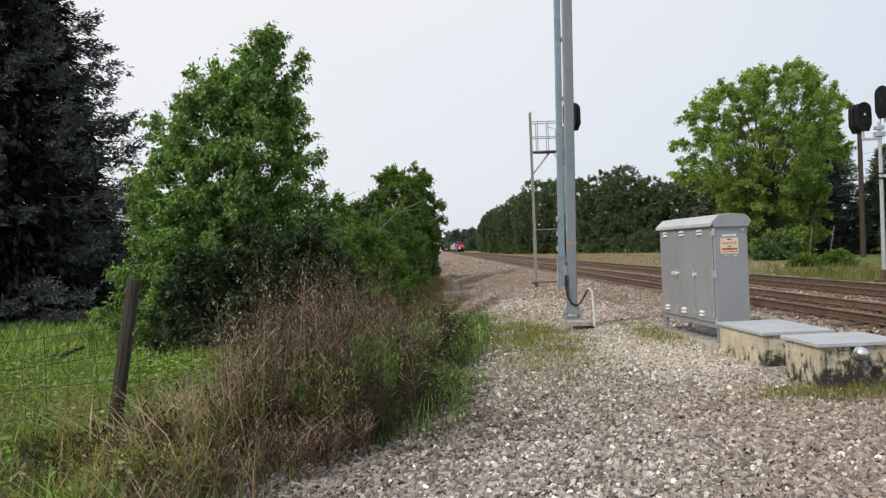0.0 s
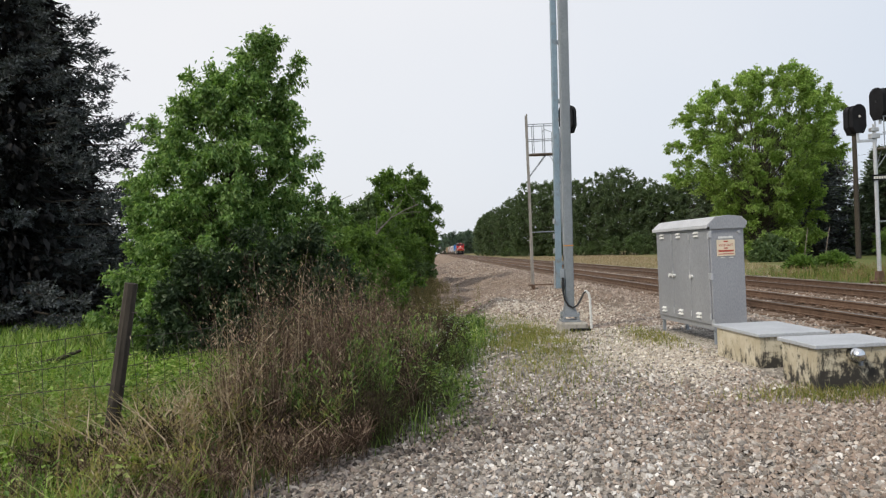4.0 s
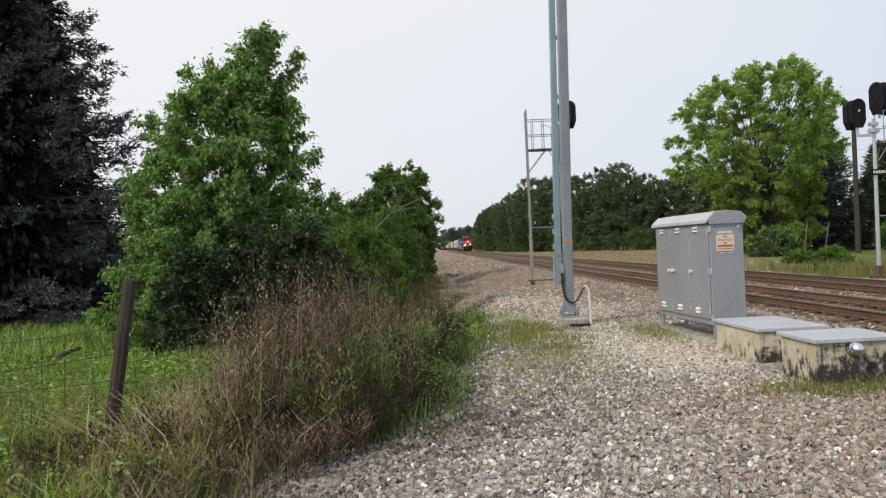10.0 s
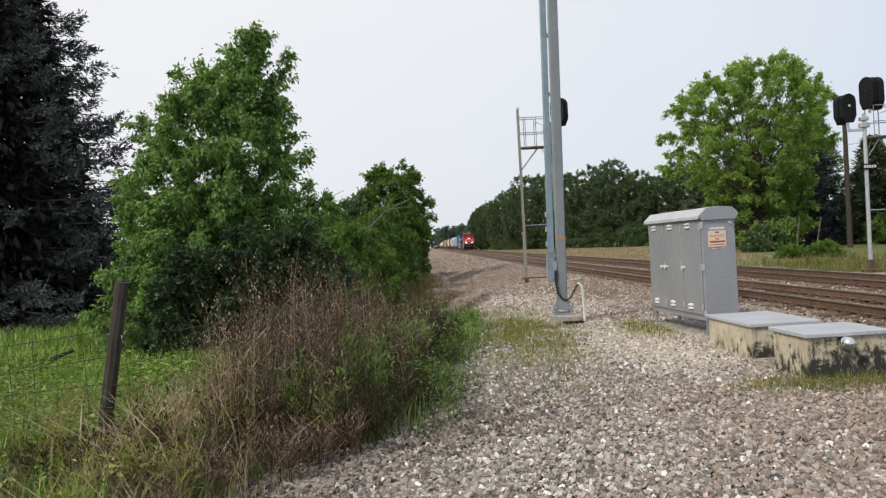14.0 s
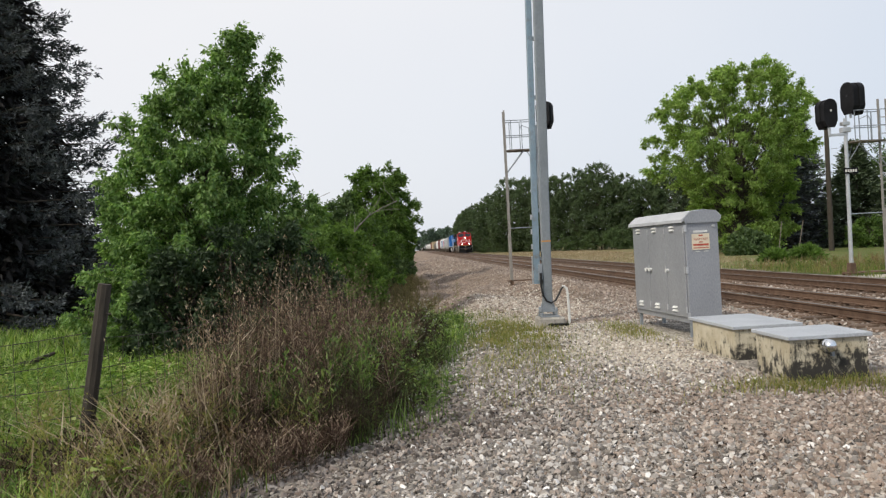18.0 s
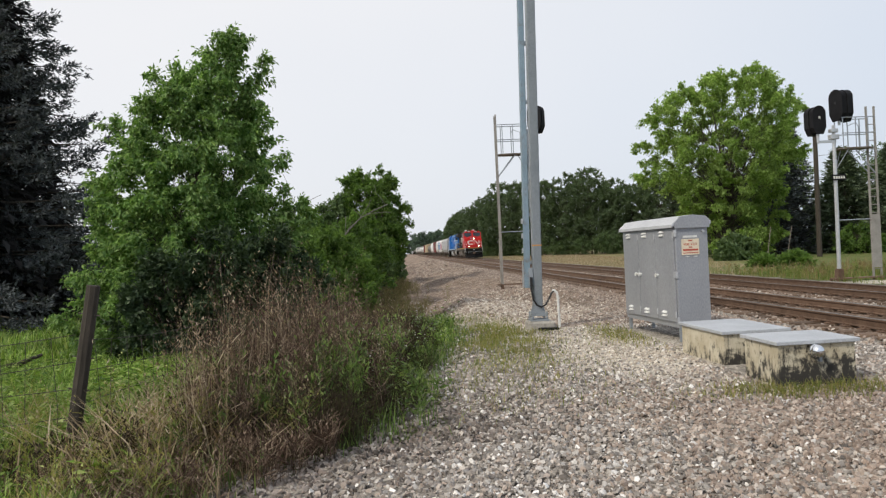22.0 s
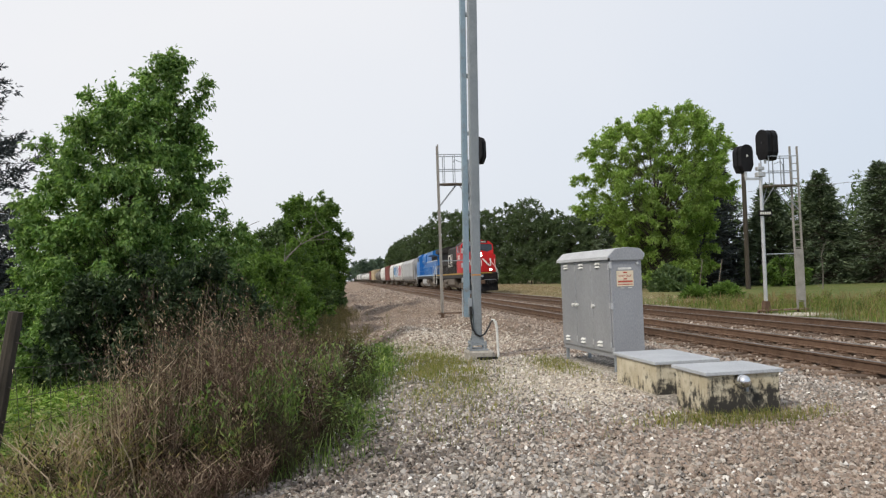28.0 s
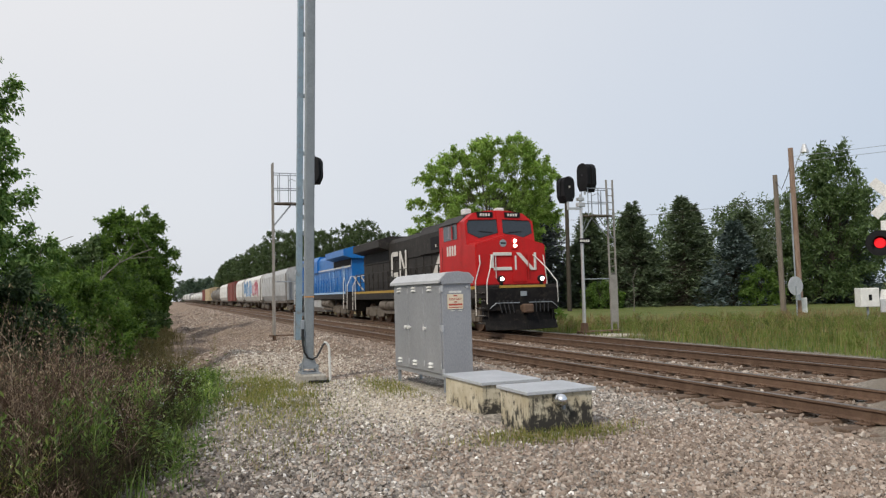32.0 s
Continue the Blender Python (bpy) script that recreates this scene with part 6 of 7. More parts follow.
def freight_car(kind, offset, L, mat, label, extra=None):
    t = thing("freight_car", (TRACK_X, FRONT_Y + offset, RAIL_Z), label, kind, "freight train")
    r = 0.46
    wheelset_truck(t, 2.0, 2, 1.75, r)
    wheelset_truck(t, L - 2.0, 2, 1.75, r)
    part("coupler", boxed(-0.12, 0.05, 0.78, 0.12, 0.9, 1.0), M_RUST, t)
    part("coupler", boxed(-0.12, L - 0.9, 0.78, 0.12, L - 0.05, 1.0), M_RUST, t)
    part("underframe", boxed(-1.35, 0.7, 0.98, 1.35, L - 0.7, 1.16), M_TRUCK, t)
    if kind == "hopper car":
        side = [(-1.25, 1.2), (-1.55, 1.75), (-1.60, 2.9), (-1.50, 4.0), (-1.15, 4.50), (-0.5, 4.68), (0.5, 4.68), (1.15, 4.50), (1.50, 4.0), (1.60, 2.9), (1.55, 1.75), (1.25, 1.2)]
        part("body", prismed(side, 1.6, L - 1.6), mat, t)
        for y0, y1, s in ((0.75, 1.6, 1), (L - 1.6, L - 0.75, -1)):
            part("end_platform", boxed(-1.4, y0, 1.16, 1.4, y1, 1.28), M_TRUCK, t)
            for x in (-1.3, -0.5, 0.5, 1.3):
                part("end_post", boxed(x - 0.05, min(y0 + 0.1, y1) if s > 0 else y1 - 0.2, 1.2, x + 0.05, (y0 + 0.2) if s > 0 else y1 - 0.1, 3.9), mat, t)
            part("end_ladder", boxed(-1.5, y0 + 0.3, 1.1, -1.45, y1 - 0.2, 4.0), M_TRUCK, t)
        n = 4
        for i in range(n):
            yc = 2.6 + (L - 5.2) * (i + 0.5) / n
            part("discharge_gate", prismed([(yc - 1.3, 1.2), (yc + 1.3, 1.2), (yc + 0.5, 0.5), (yc - 0.5, 0.5)], -0.8, 0.8, "x"), M_TRUCK, t)
        part("roof_walk", boxed(-0.35, 1.4, 4.70, 0.35, L - 1.4, 4.76), M_TRUCK, t)
        for i in range(1, 8):
            y = 1.6 + (L - 3.2) * i / 8
            part("side_rib", boxed(-1.615, y - 0.03, 1.8, -1.55, y + 0.03, 3.9), mat, t)
    elif kind == "tank car":
        bm = rodded((0, 1.4, 2.45), (0, L - 1.4, 2.45), 1.45, seg=32)
        for y, s in ((1.4, -1), (L - 1.4, 1)):
            bmesh.ops.create_uvsphere(bm, u_segments=28, v_segments=12, radius=1.448, matrix=Matrix.Translation((0, y, 2.45)) @ Matrix.Diagonal((1, 0.4, 1, 1)))
        part("tank", bm, mat, t, smooth=True)
        part("dome", rodded((0, L / 2, 3.8), (0, L / 2, 4.35), 0.45, seg=18), mat, t)
        part("platform", boxed(-1.1, L / 2 - 1.0, 3.85, 1.1, L / 2 + 1.0, 3.92), M_TRUCK, t)
        for s in (-1, 1):
            part("railing", tube(bmesh.new(), [(s * 1.1, L / 2 - 1, 3.9), (s * 1.1, L / 2 - 1, 4.7), (s * 1.1, L / 2 + 1, 4.7), (s * 1.1, L / 2 + 1, 3.9)], 0.03, 5), M_TRUCK, t)
            part("side_ladder", boxed(s * 1.48 - 0.03, L / 2 - 0.25, 1.1, s * 1.48 + 0.03, L / 2 + 0.25, 3.9), M_TRUCK, t)
        for y in (2.2, L - 2.2):
            part("saddle", boxed(-1.0, y - 0.4, 1.1, 1.0, y + 0.4, 1.7), M_TRUCK, t)
    else:
        top = 4.75
        part("body", prismed([(-1.52, 1.1), (-1.52, top - 0.25), (-0.6, top), (0.6, top), (1.52, top - 0.25), (1.52, 1.1)], 0.75, L - 0.75), mat, t)
        part("door", boxed(-1.56, L / 2 - 1.6, 1.2, -1.522, L / 2 + 1.6, top - 0.4), mat, t)
        n = 14
        for i in range(n + 1):
            y = 0.85 + (L - 1.7) * i / n
            if abs(y - L / 2) > 1.7:
                part("side_post", boxed(-1.565, y - 0.05, 1.15, -1.522, y + 0.05, top - 0.3), mat, t)
        for s in (-1,):
            part("ladder", boxed(-1.60, 0.9, 1.0, -1.567, 1.3, 4.2), M_TRUCK, t)
    TRAIN.append((t, offset))
    return t


loco, hood1, nose1, cab1 = locomotive("red and black freight locomotive with lit headlights", M_RED, M_LBLACK, M_YELLOW, True)
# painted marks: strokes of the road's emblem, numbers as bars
for x0, z0, x1, z1 in ((-0.80, 3.00, 0.0, 3.13), (-0.92, 2.52, -0.78, 3.05), (-0.80, 2.42, 0.0, 2.55)):
    part("nose_mark", boxed(x0, 1.32, z0, x1, 1.36, z1, bev=0.012), M_LETTER, nose1)
part("nose_mark", prismed([(0.18, 3.12), (0.36, 3.12), (1.02, 2.42), (0.84, 2.42)], 1.310, 1.36), M_LETTER, nose1)
part("nose_mark", boxed(0.12, 1.314, 2.44, 0.20, 1.36, 3.00, bev=0.01), M_LETTER, nose1)
part("nose_mark", boxed(0.98, 1.314, 2.42, 1.08, 1.36, 3.12, bev=0.01), M_LETTER, nose1)
for y0, y1 in ((3.42, 3.60), (3.71, 3.89), (4.00, 4.18), (4.29, 4.47)):
    part("cab_number_bar", boxed(-1.552, y0, 3.14, -1.542, y1, 3.56), M_LETTER, cab1)
part("cab_door_seam", boxed(-1.548, 5.0, 2.2, -1.541, 5.03, 3.6), M_LBLACK, cab1)
part("red_side_panel", prismed([(5.39, 1.86), (7.7, 1.86), (6.1, 3.46), (5.39, 3.46)], -0.972, -0.958, "x"), M_RED, hood1)
part("cream_wedge", prismed([(7.7, 1.86), (8.6, 1.86), (6.75, 3.60), (6.0, 3.60)], -0.975, -0.958, "x"), M_LETTER, hood1, "cream diagonal stripe")
hx0, hx1 = -1.005, -0.988
part("side_mark", boxed(hx0, 14.35, 2.62, hx1, 14.65, 3.85, bev=0.006), M_LETTER, hood1)
part("side_mark", boxed(hx0, 13.35, 2.55, hx1, 14.45, 2.80, bev=0.006), M_LETTER, hood1)
part("side_mark", boxed(hx0, 13.35, 3.68, hx1, 14.45, 3.93, bev=0.006), M_LETTER, hood1)
part("side_mark", boxed(hx0, 12.86, 2.55, hx1, 13.10, 3.93, bev=0.006), M_LETTER, hood1)
part("side_mark", boxed(hx0, 11.85, 2.55, hx1, 12.09, 3.93, bev=0.006), M_LETTER, hood1)
part("side_mark", prismed([(13.10, 3.93), (12.85, 3.93), (11.85, 2.55), (12.10, 2.55)], hx0 - 0.003, hx1, "x"), M_LETTER, hood1)

# the blue unit runs with its radiator end forward
blue, hood2, nose2, cab2 = locomotive("bright blue freight locomotive with pale stripes", M_BLUE, M_BLUE, M_LBLUE, False)
TRAIN[1] = (blue, 22.9)
for y0, w in ((19.2, 0.16), (18.8, 0.16), (15.6, 0.10), (14.2, 0.10), (10.5, 0.10), (8.4, 0.10)):
    part("pale_stripe", prismed([(y0, 1.9), (y0 + w, 1.9), (y0 + w - 0.5, 3.7), (y0 - 0.5, 3.7)], 0.99, 1.0, "x"), M_LBLUE, hood2)
part("pale_stripe", boxed(0.957, 9.4, 3.56, 0.975, 20.8, 3.66), M_LETTER, hood2)
for k in range(3):
    part("end_stripe", prismed([(-0.9 + 0.5 * k, 1.9), (-0.78 + 0.5 * k, 1.9), (-0.1 + 0.5 * k, 2.9), (-0.22 + 0.5 * k, 2.9)], 20.955, 20.965), M_LETTER, hood2)

CONSIST = (
    ("hopper car", 21.6, M_GREYCAR, "grey covered hopper car behind the locomotives"),
    ("hopper car", 23.0, M_WHITECAR, "dirty white covered hopper car sprayed with faded graffiti"),
    ("hopper car", 13.6, M_WHITECAR, "white covered hopper car with dirty ends"),
    ("box car", 17.6, M_REDCAR, "dark oxide red box car"),
    ("hopper car", 23.0, M_WHITECAR, "white covered hopper car with dirty ends"),
    ("tank car", 18.6, M_TANK, "dirty dark tank car"),
    ("tank car", 18.6, M_TANK, "dirty dark tank car"),
    ("box car", 27.0, M_TANCAR, "tall tan box car"),
    ("box car", 20.0, M_REDCAR, "dark oxide red box car"),
) + tuple(("tank car", 18.2, M_WHITECAR, "clean white tank car in the train") for _ in range(7)) + tuple(("hopper car", 18.4, M_WHITECAR if k % 3 else M_GREYCAR, "pale covered hopper car") for k in range(12))
off = 49.0
for k, (kind, L, mat, lab) in enumerate(CONSIST):
    c = freight_car(kind, off, L, mat, lab)
    if k == 1:
        rng = random.Random(4)
        g1, g2, g3 = plain("graffiti_blue", (0.06, 0.20, 0.40), 0.6), plain("graffiti_red", (0.42, 0.10, 0.14), 0.6), plain("graffiti_white", (0.68, 0.70, 0.72), 0.6)
        for i in range(40):
            y = 2.2 + 18.5 * i / 40
            z0, z1 = 1.75 + rng.random() * 0.6, 3.1 + rng.random() * 1.0
            w = 0.25 + 0.35 * rng.random()
            lean = rng.uniform(-0.7, 0.7)
            pmat = (g2 if y < 9 else g1) if i % 3 else g3
            part("graffiti_stroke", prismed([(y, z0), (y + w, z0), (y + w + lean, z1), (y + lean, z1)], -1.628 - 0.001 * i, -1.60, "x"), pmat, c)
    off += L


# ---- tracks ----
def rail_outline():
    return [(-0.070, 0.0), (0.070, 0.0), (0.070, 0.012), (0.012, 0.028), (0.010, 0.120), (0.036, 0.138), (0.036, 0.165), (0.028, 0.172), (-0.028, 0.172), (-0.036, 0.165), (-0.036, 0.138), (-0.010, 0.120), (-0.012, 0.028), (-0.070, 0.012)]


def railway_track(xa, xb, name_label, y_end=1040):
    xc = (xa + xb) / 2
    t = thing("railway_track", (xc, 0, 0), name_label, "railway track", "double track")
    ys = [-60, 25] + [25 + 20 * k for k in range(1, int((y_end - 25) / 20))]
    for x in (xa - xc, xb - xc):
        o = rail_outline()
        vs, fs = [], []
        for y in ys:
            z = RAIL_Z - 0.172 + float(rise(y))
            vs += [(x + u, y, z + v) for u, v in o]
        n = len(o)
        for k in range(len(ys) - 1):
            for i in range(n):
                j = (i + 1) % n
                fs.append((k * n + i, k * n + j, k * n + n + j, k * n + n + i))
        r = raw("rail", vs, fs, M_RUST, t, "rusty steel rail with a worn bright head")
        r.data.materials.append(M_RAILTOP)
        for p in r.data.polygons:
            i = p.index % n
            if 6 <= i <= 8:
                p.material_index = 1
    return t, xc


def tie_mesh():
    bm = boxed(-1.30, -0.115, -0.17, 1.30, 0.115, 0.0, bev=0.012)
    me = bpy.data.meshes.new("tie")
    bm.to_mesh(me)
    bm.free()
    me.materials.append(M_TIE)
    return me


def plate_mesh():
    bm = boxed(-0.18, -0.095, 0.0, 0.18, 0.095, 0.022, bev=0.004)
    for x in (-0.11, 0.11):
        for y in (-0.06, 0.06):
            box(bm, x - 0.02, y - 0.02, 0.02, x + 0.02, y + 0.02, 0.05)
    me = bpy.data.meshes.new("tie_plate")
    bm.to_mesh(me)
    bm.free()
    me.materials.append(M_RUST)
    return me


TIE, PLATE = tie_mesh(), plate_mesh()
rng = random.Random(77)
for xa, xb, lab in ((RAILS[0], RAILS[1], "near rusty railway track on weathered wooden ties"), (RAILS[2], RAILS[3], "far rusty railway track on weathered wooden ties")):
    trk, xc = railway_track(xa, xb, lab)
    zt = RAIL_Z - 0.172 - 0.022
    y, k = 3.0, 0
    far_v, far_f = [], []
    while y < 330:
        tilt = rng.uniform(-0.8, 0.8)
        if y < 150 and k < 290:
            o = new("tie", TIE)
            o.parent = trk
            o.matrix_basis = pose(rng.uniform(-0.05, 0.05), y, zt + float(rise(y)) + rng.uniform(-0.012, 0.0), 0, 0, tilt)
            if y < 42:
                for x in (xa - xc, xb - xc):
                    p = new("tie_plate", PLATE)
                    p.parent = trk
                    p.matrix_basis = pose(x, y, zt + float(rise(y)), 0, 0, 0)
        else:
            b = len(far_v)
            z = zt + float(rise(y))
            far_v += [(a, y + c, z + d) for d in (-0.15, 0.0) for a, c in ((-1.3, -0.11), (1.3, -0.11), (1.3, 0.11), (-1.3, 0.11))]
            far_f += [(b + 4, b + 5, b + 6, b + 7), (b, b + 1, b + 5, b + 4), (b + 1, b + 2, b + 6, b + 5), (b + 2, b + 3, b + 7, b + 6), (b + 3, b, b + 4, b + 7)]
        y += 0.53 + rng.uniform(-0.03, 0.03)
        k += 1
    far = raw("far_tie", far_v, far_f, M_TIE, trk)
    far["kind"] = "stuff"


# ---- stones, grass and weeds ----
def stones(name, label, x, y, size, mat, seed, sink=0.25):
    """Broken stones: squashed, twisted eight-faced shards, one joined mesh."""
    rng = np.random.RandomState(seed)
    V = np.array([(1, 0, -0.3), (-1, 0, -0.3), (0, 1, -0.3), (0, -1, -0.3), (0, 0, 1), (0.62, 0.62, 0.55), (-0.62, -0.62, 0.55)])
    F = np.array([(5, 4, 0), (5, 2, 4), (5, 0, 2), (6, 4, 1), (6, 3, 4), (6, 1, 3), (4, 2, 1), (4, 3, 0)])
    n = len(x)
    sc = size[:, None, None] * 0.5 * np.stack([0.8 + 0.6 * rng.rand(n), 0.7 + 0.5 * rng.rand(n), 0.65 + 0.5 * rng.rand(n)], 1)[:, None]
    P = (V[None] * (0.72 + 0.56 * rng.rand(n, 7, 1))) * sc
    a, b = rng.rand(n) * 6.283, rng.randn(n) * 0.6
    ca, sa, cb, sb = np.cos(a)[:, None], np.sin(a)[:, None], np.cos(b)[:, None], np.sin(b)[:, None]
    X, Z = P[..., 0] * cb - P[..., 2] * sb, P[..., 0] * sb + P[..., 2] * cb
    Y = P[..., 1]
    Q = np.stack([X * ca - Y * sa, X * sa + Y * ca, Z], 2)
    Q += np.stack([x, y, ground_z(x, y) + size * sink * 0.6], 1)[:, None]
    f = (F[None] + (np.arange(n) * 7)[:, None, None]).reshape(-1, 3)
    ob = raw(name, Q.reshape(-1, 3), f, mat)
    return tagged(ob, label, "stones", kind="stuff")


def stone_material(name, cols):
    m, nt, b = nodes_of(name)
    geo = nt.nodes.new("ShaderNodeNewGeometry")
    k = len(cols) - 1
    c = ramp(nt, geo.outputs["Random Per Island"], [(i / k, c) for i, c in enumerate(cols)])
    sp = tex(nt, 55.0, 4.0)
    c = mixc(nt, 1.0, c, ramp(nt, sp.outputs["Fac"], [(0.3, (0.72, 0.71, 0.70)), (0.7, (1.12, 1.12, 1.12))]), "MULTIPLY")
    nt.links.new(c, b.inputs["Base Color"])
    b.inputs["Roughness"].default_value = 0.85
    b.inputs["Specular IOR Level"].default_value = 0.3
    bump(nt, b, tex(nt, 120.0, 3.0).outputs["Fac"], 0.3, 0.006)
    return m


M_STONE = stone_material("crushed_stone", [(0.075, 0.066, 0.058), (0.44, 0.405, 0.37), (0.14, 0.122, 0.107), (0.58, 0.54, 0.50), (0.42, 0.34, 0.285), (0.24, 0.215, 0.19), (0.90, 0.87, 0.83)])
M_PALE = stone_material("pale_stone", [(0.34, 0.29, 0.235), (0.58, 0.525, 0.45), (0.46, 0.40, 0.325), (0.80, 0.75, 0.67)])
# dark set of stones: soil, plus the weeds' shade painted into the colour
M_SOILSHADE = stone_material("soiled_shaded_stone", [(0.06, 0.05, 0.043), (0.20, 0.17, 0.15), (0.10, 0.085, 0.072), (0.30, 0.265, 0.24), (0.22, 0.17, 0.14), (0.44, 0.41, 0.375)])
M_BALLAST = stone_material("brown_ballast", [(0.15, 0.115, 0.092), (0.33, 0.265, 0.22), (0.20, 0.155, 0.125), (0.43, 0.365, 0.31), (0.33, 0.25, 0.20), (0.58, 0.52, 0.46)])


def patchy(x, y, scale, seed):
    """Smooth random patches between 0 and 1."""
    return np.array([0.5 + 0.5 * noise.noise(Vector((p * scale, q * scale, seed))) for p, q in zip(x, y)])


def grass_edge(y):
    return np.interp(y, [0, 4, 5.45, 6.0, 6.4, 10.4, 13.4, 17, 24, 34], [-2.8, -1.9, -1.15, -0.8, 0.05, 0.55, 1.2, 1.2, -0.2, -0.2])


def scatter(n, x0, x1, y0, y1, keep, seed, power=1.0):
    """n places, closer together near y0, where keep(x, y) holds."""
    rng = np.random.RandomState(seed)
    y = y0 + (y1 - y0) * rng.rand(n) ** power
    x = x0 + (x1 - x0) * rng.rand(n)
    k = keep(x, y) > rng.rand(n)
    return x[k], y[k]


def clear_of_things(x, y):
    cab = (x > 4.2) & (x < 5.1) & (y > 11.6) & (y < 14.0)
    vault = (x > 4.05) & (x < 5.05) & (y > 7.75) & (y < 10.8)
    mast = (np.abs(x - 2.78) < 0.36) & (np.abs(y - 14.85) < 0.34)
    return ~(cab | vault | mast)


def pad_keep(x, y):
    return clear_of_things(x, y) * (x > grass_edge(y) - 0.5) * (x < 1.32 * y + 0.8) * (x < 7.4) * ((y - road_edge(x)) > -0.3 + 0.0 * x) * np.interp(y, [3, 6.5, 9, 13, 15, 18], [1.0, 1.0, 0.66, 0.5, 0.3, 0.15]) * (1 - 0.8 * np.exp(-(((x - 3.3) / 0.9) ** 2 + ((y - 11.5) / 2.4) ** 2))) * (1 - 0.7 * np.exp(-(((x - 1.7) / 0.7) ** 2 + ((y - 13.6) / 2.6) ** 2)))


rs = np.random.RandomState(9)
px_, py_ = scatter(125000, -2.2, 7.6, 3.2, 18.0, pad_keep, 301, 1.2)
sz_ = 0.020 + 0.036 * rs.rand(len(px_)) ** 1.4
# dark stones thicken towards the weeds, standing in for their shade and soil
dirty = smooth01(1.7, 0.1, px_ - grass_edge(py_) + 0.5 * (patchy(px_, py_, 1.2, 31.0) - 0.5)) * smooth01(9.5, 6.5, py_) > rs.rand(len(px_))
brown = ~dirty & (0.85 * smooth01(0.8, 3.6, px_ + 1.2 * (patchy(px_, py_, 0.8, 33.0) - 0.5)) * smooth01(9.6, 6.8, py_) > rs.rand(len(px_)))
stones("brown_stone", "brown road-stained crushed stones near the crossing", px_[brown], py_[brown], sz_[brown], M_BALLAST, 314)
dark_or_brown = dirty | brown
stones("crushed_stone", "loose crushed grey stones covering the pad", px_[~dark_or_brown], py_[~dark_or_brown], sz_[~dark_or_brown], M_STONE, 302)
stones("soiled_shaded_stone", "soiled crushed stones darkened in colour for weed shade", px_[dirty], py_[dirty], sz_[dirty], M_SOILSHADE, 313)
px_, py_ = scatter(16000, 1.6, 5.0, 7.2, 14.5, lambda x, y: clear_of_things(x, y) * np.exp(-(((x - 3.4) / 0.8) ** 2 + ((y - 10.6) / 1.8) ** 2)), 303)
stones("pale_stone", "pale limestone chips beside the vaults", px_, py_, 0.022 + 0.03 * rs.rand(len(px_)), M_PALE, 304)
px_, py_ = scatter(9000, 1.2, 6.2, 15.5, 31.0, lambda x, y: np.exp(-(((x - 3.2) / 1.4) ** 2 + ((y - 20.0) / 4.0) ** 2)), 305)
stones("pale_stone", "pale limestone chips heaped around the mast", px_, py_, 0.035 + 0.045 * rs.rand(len(px_)), M_PALE, 306)


px_, py_ = scatter(9000, 0.8, 5.4, 14.2, 22.0, lambda x, y: clear_of_things(x, y) * np.exp(-(((x - 2.5) / 1.3) ** 2 + ((y - 17.6) / 2.2) ** 2)), 315)
stones("pale_stone", "pale limestone chips on the slope above the mast", px_, py_, 0.03 + 0.035 * rs.rand(len(px_)), M_PALE, 316)


def bed_keep(x, y):
    off = np.minimum.reduce([np.abs(x - r) for r in RAILS])
    return (off > 0.09) * (y > road_edge(x) + 0.2) * np.interp(y, [4, 14, 30, 60], [1.0, 1.0, 0.6, 0.35])


px_, py_ = scatter(20000, 6.9, 15.3, 4.0, 70.0, bed_keep, 307, 1.6)
stones("track_ballast", "brown-grey ballast stones between and beside the ties", px_, py_, 0.05 + 0.035 * rs.rand(len(px_)), M_BALLAST, 308, 0.5)
px_, py_ = scatter(20000, 0.8, 7.2, 15.0, 70.0, lambda x, y: (x > np.interp(y, [15, 18, 30, 60], [3.2, 1.2, 0.8, 1.5])) * 1.0, 309, 1.5)
stones("bank_ballast", "brown-grey stones strewn down the ballast bank", px_, py_, 0.035 + 0.05 * rs.rand(len(px_)), M_BALLAST, 310)


px_, py_ = scatter(5000, 1.2, 7.4, 60.0, 150.0, lambda x, y: 1.0 + 0 * x, 311, 1.3)
stones("bank_ballast", "brown-grey stones strewn down the ballast bank", px_, py_, 0.10 + 0.10 * rs.rand(len(px_)), M_BALLAST, 312)


def blades(name, label, x, y, h, w, mat, seed, lean=0.35, category="grass"):
    """Bent tapering blades, three faces each, joined."""
    rng = np.random.RandomState(seed)
    n = len(x)
    a = rng.rand(n) * 6.283
    d = np.stack([np.cos(a), np.sin(a)], 1)
    s = np.stack([-np.sin(a), np.cos(a)], 1)
    k = lean * (0.3 + rng.rand(n)) * h
    z0 = ground_z(x, y) - 0.02
    def pt(u, side, z):
        return np.stack([x + d[:, 0] * u + s[:, 0] * side, y + d[:, 1] * u + s[:, 1] * side, z0 + z], 1)
    V = np.stack([pt(0 * k, -w / 2, 0 * h), pt(0 * k, w / 2, 0 * h), pt(k * 0.28, -w * 0.42, h * 0.55), pt(k * 0.28, w * 0.42, h * 0.55), pt(k, 0 * w, h)], 1).reshape(-1, 3)
    q = np.arange(n) * 5
    F = np.concatenate([np.stack([q, q + 1, q + 3], 1), np.stack([q, q + 3, q + 2], 1), np.stack([q + 2, q + 3, q + 4], 1)])
    ob = raw(name, V, F, mat)
    return tagged(ob, label, category, kind="stuff")


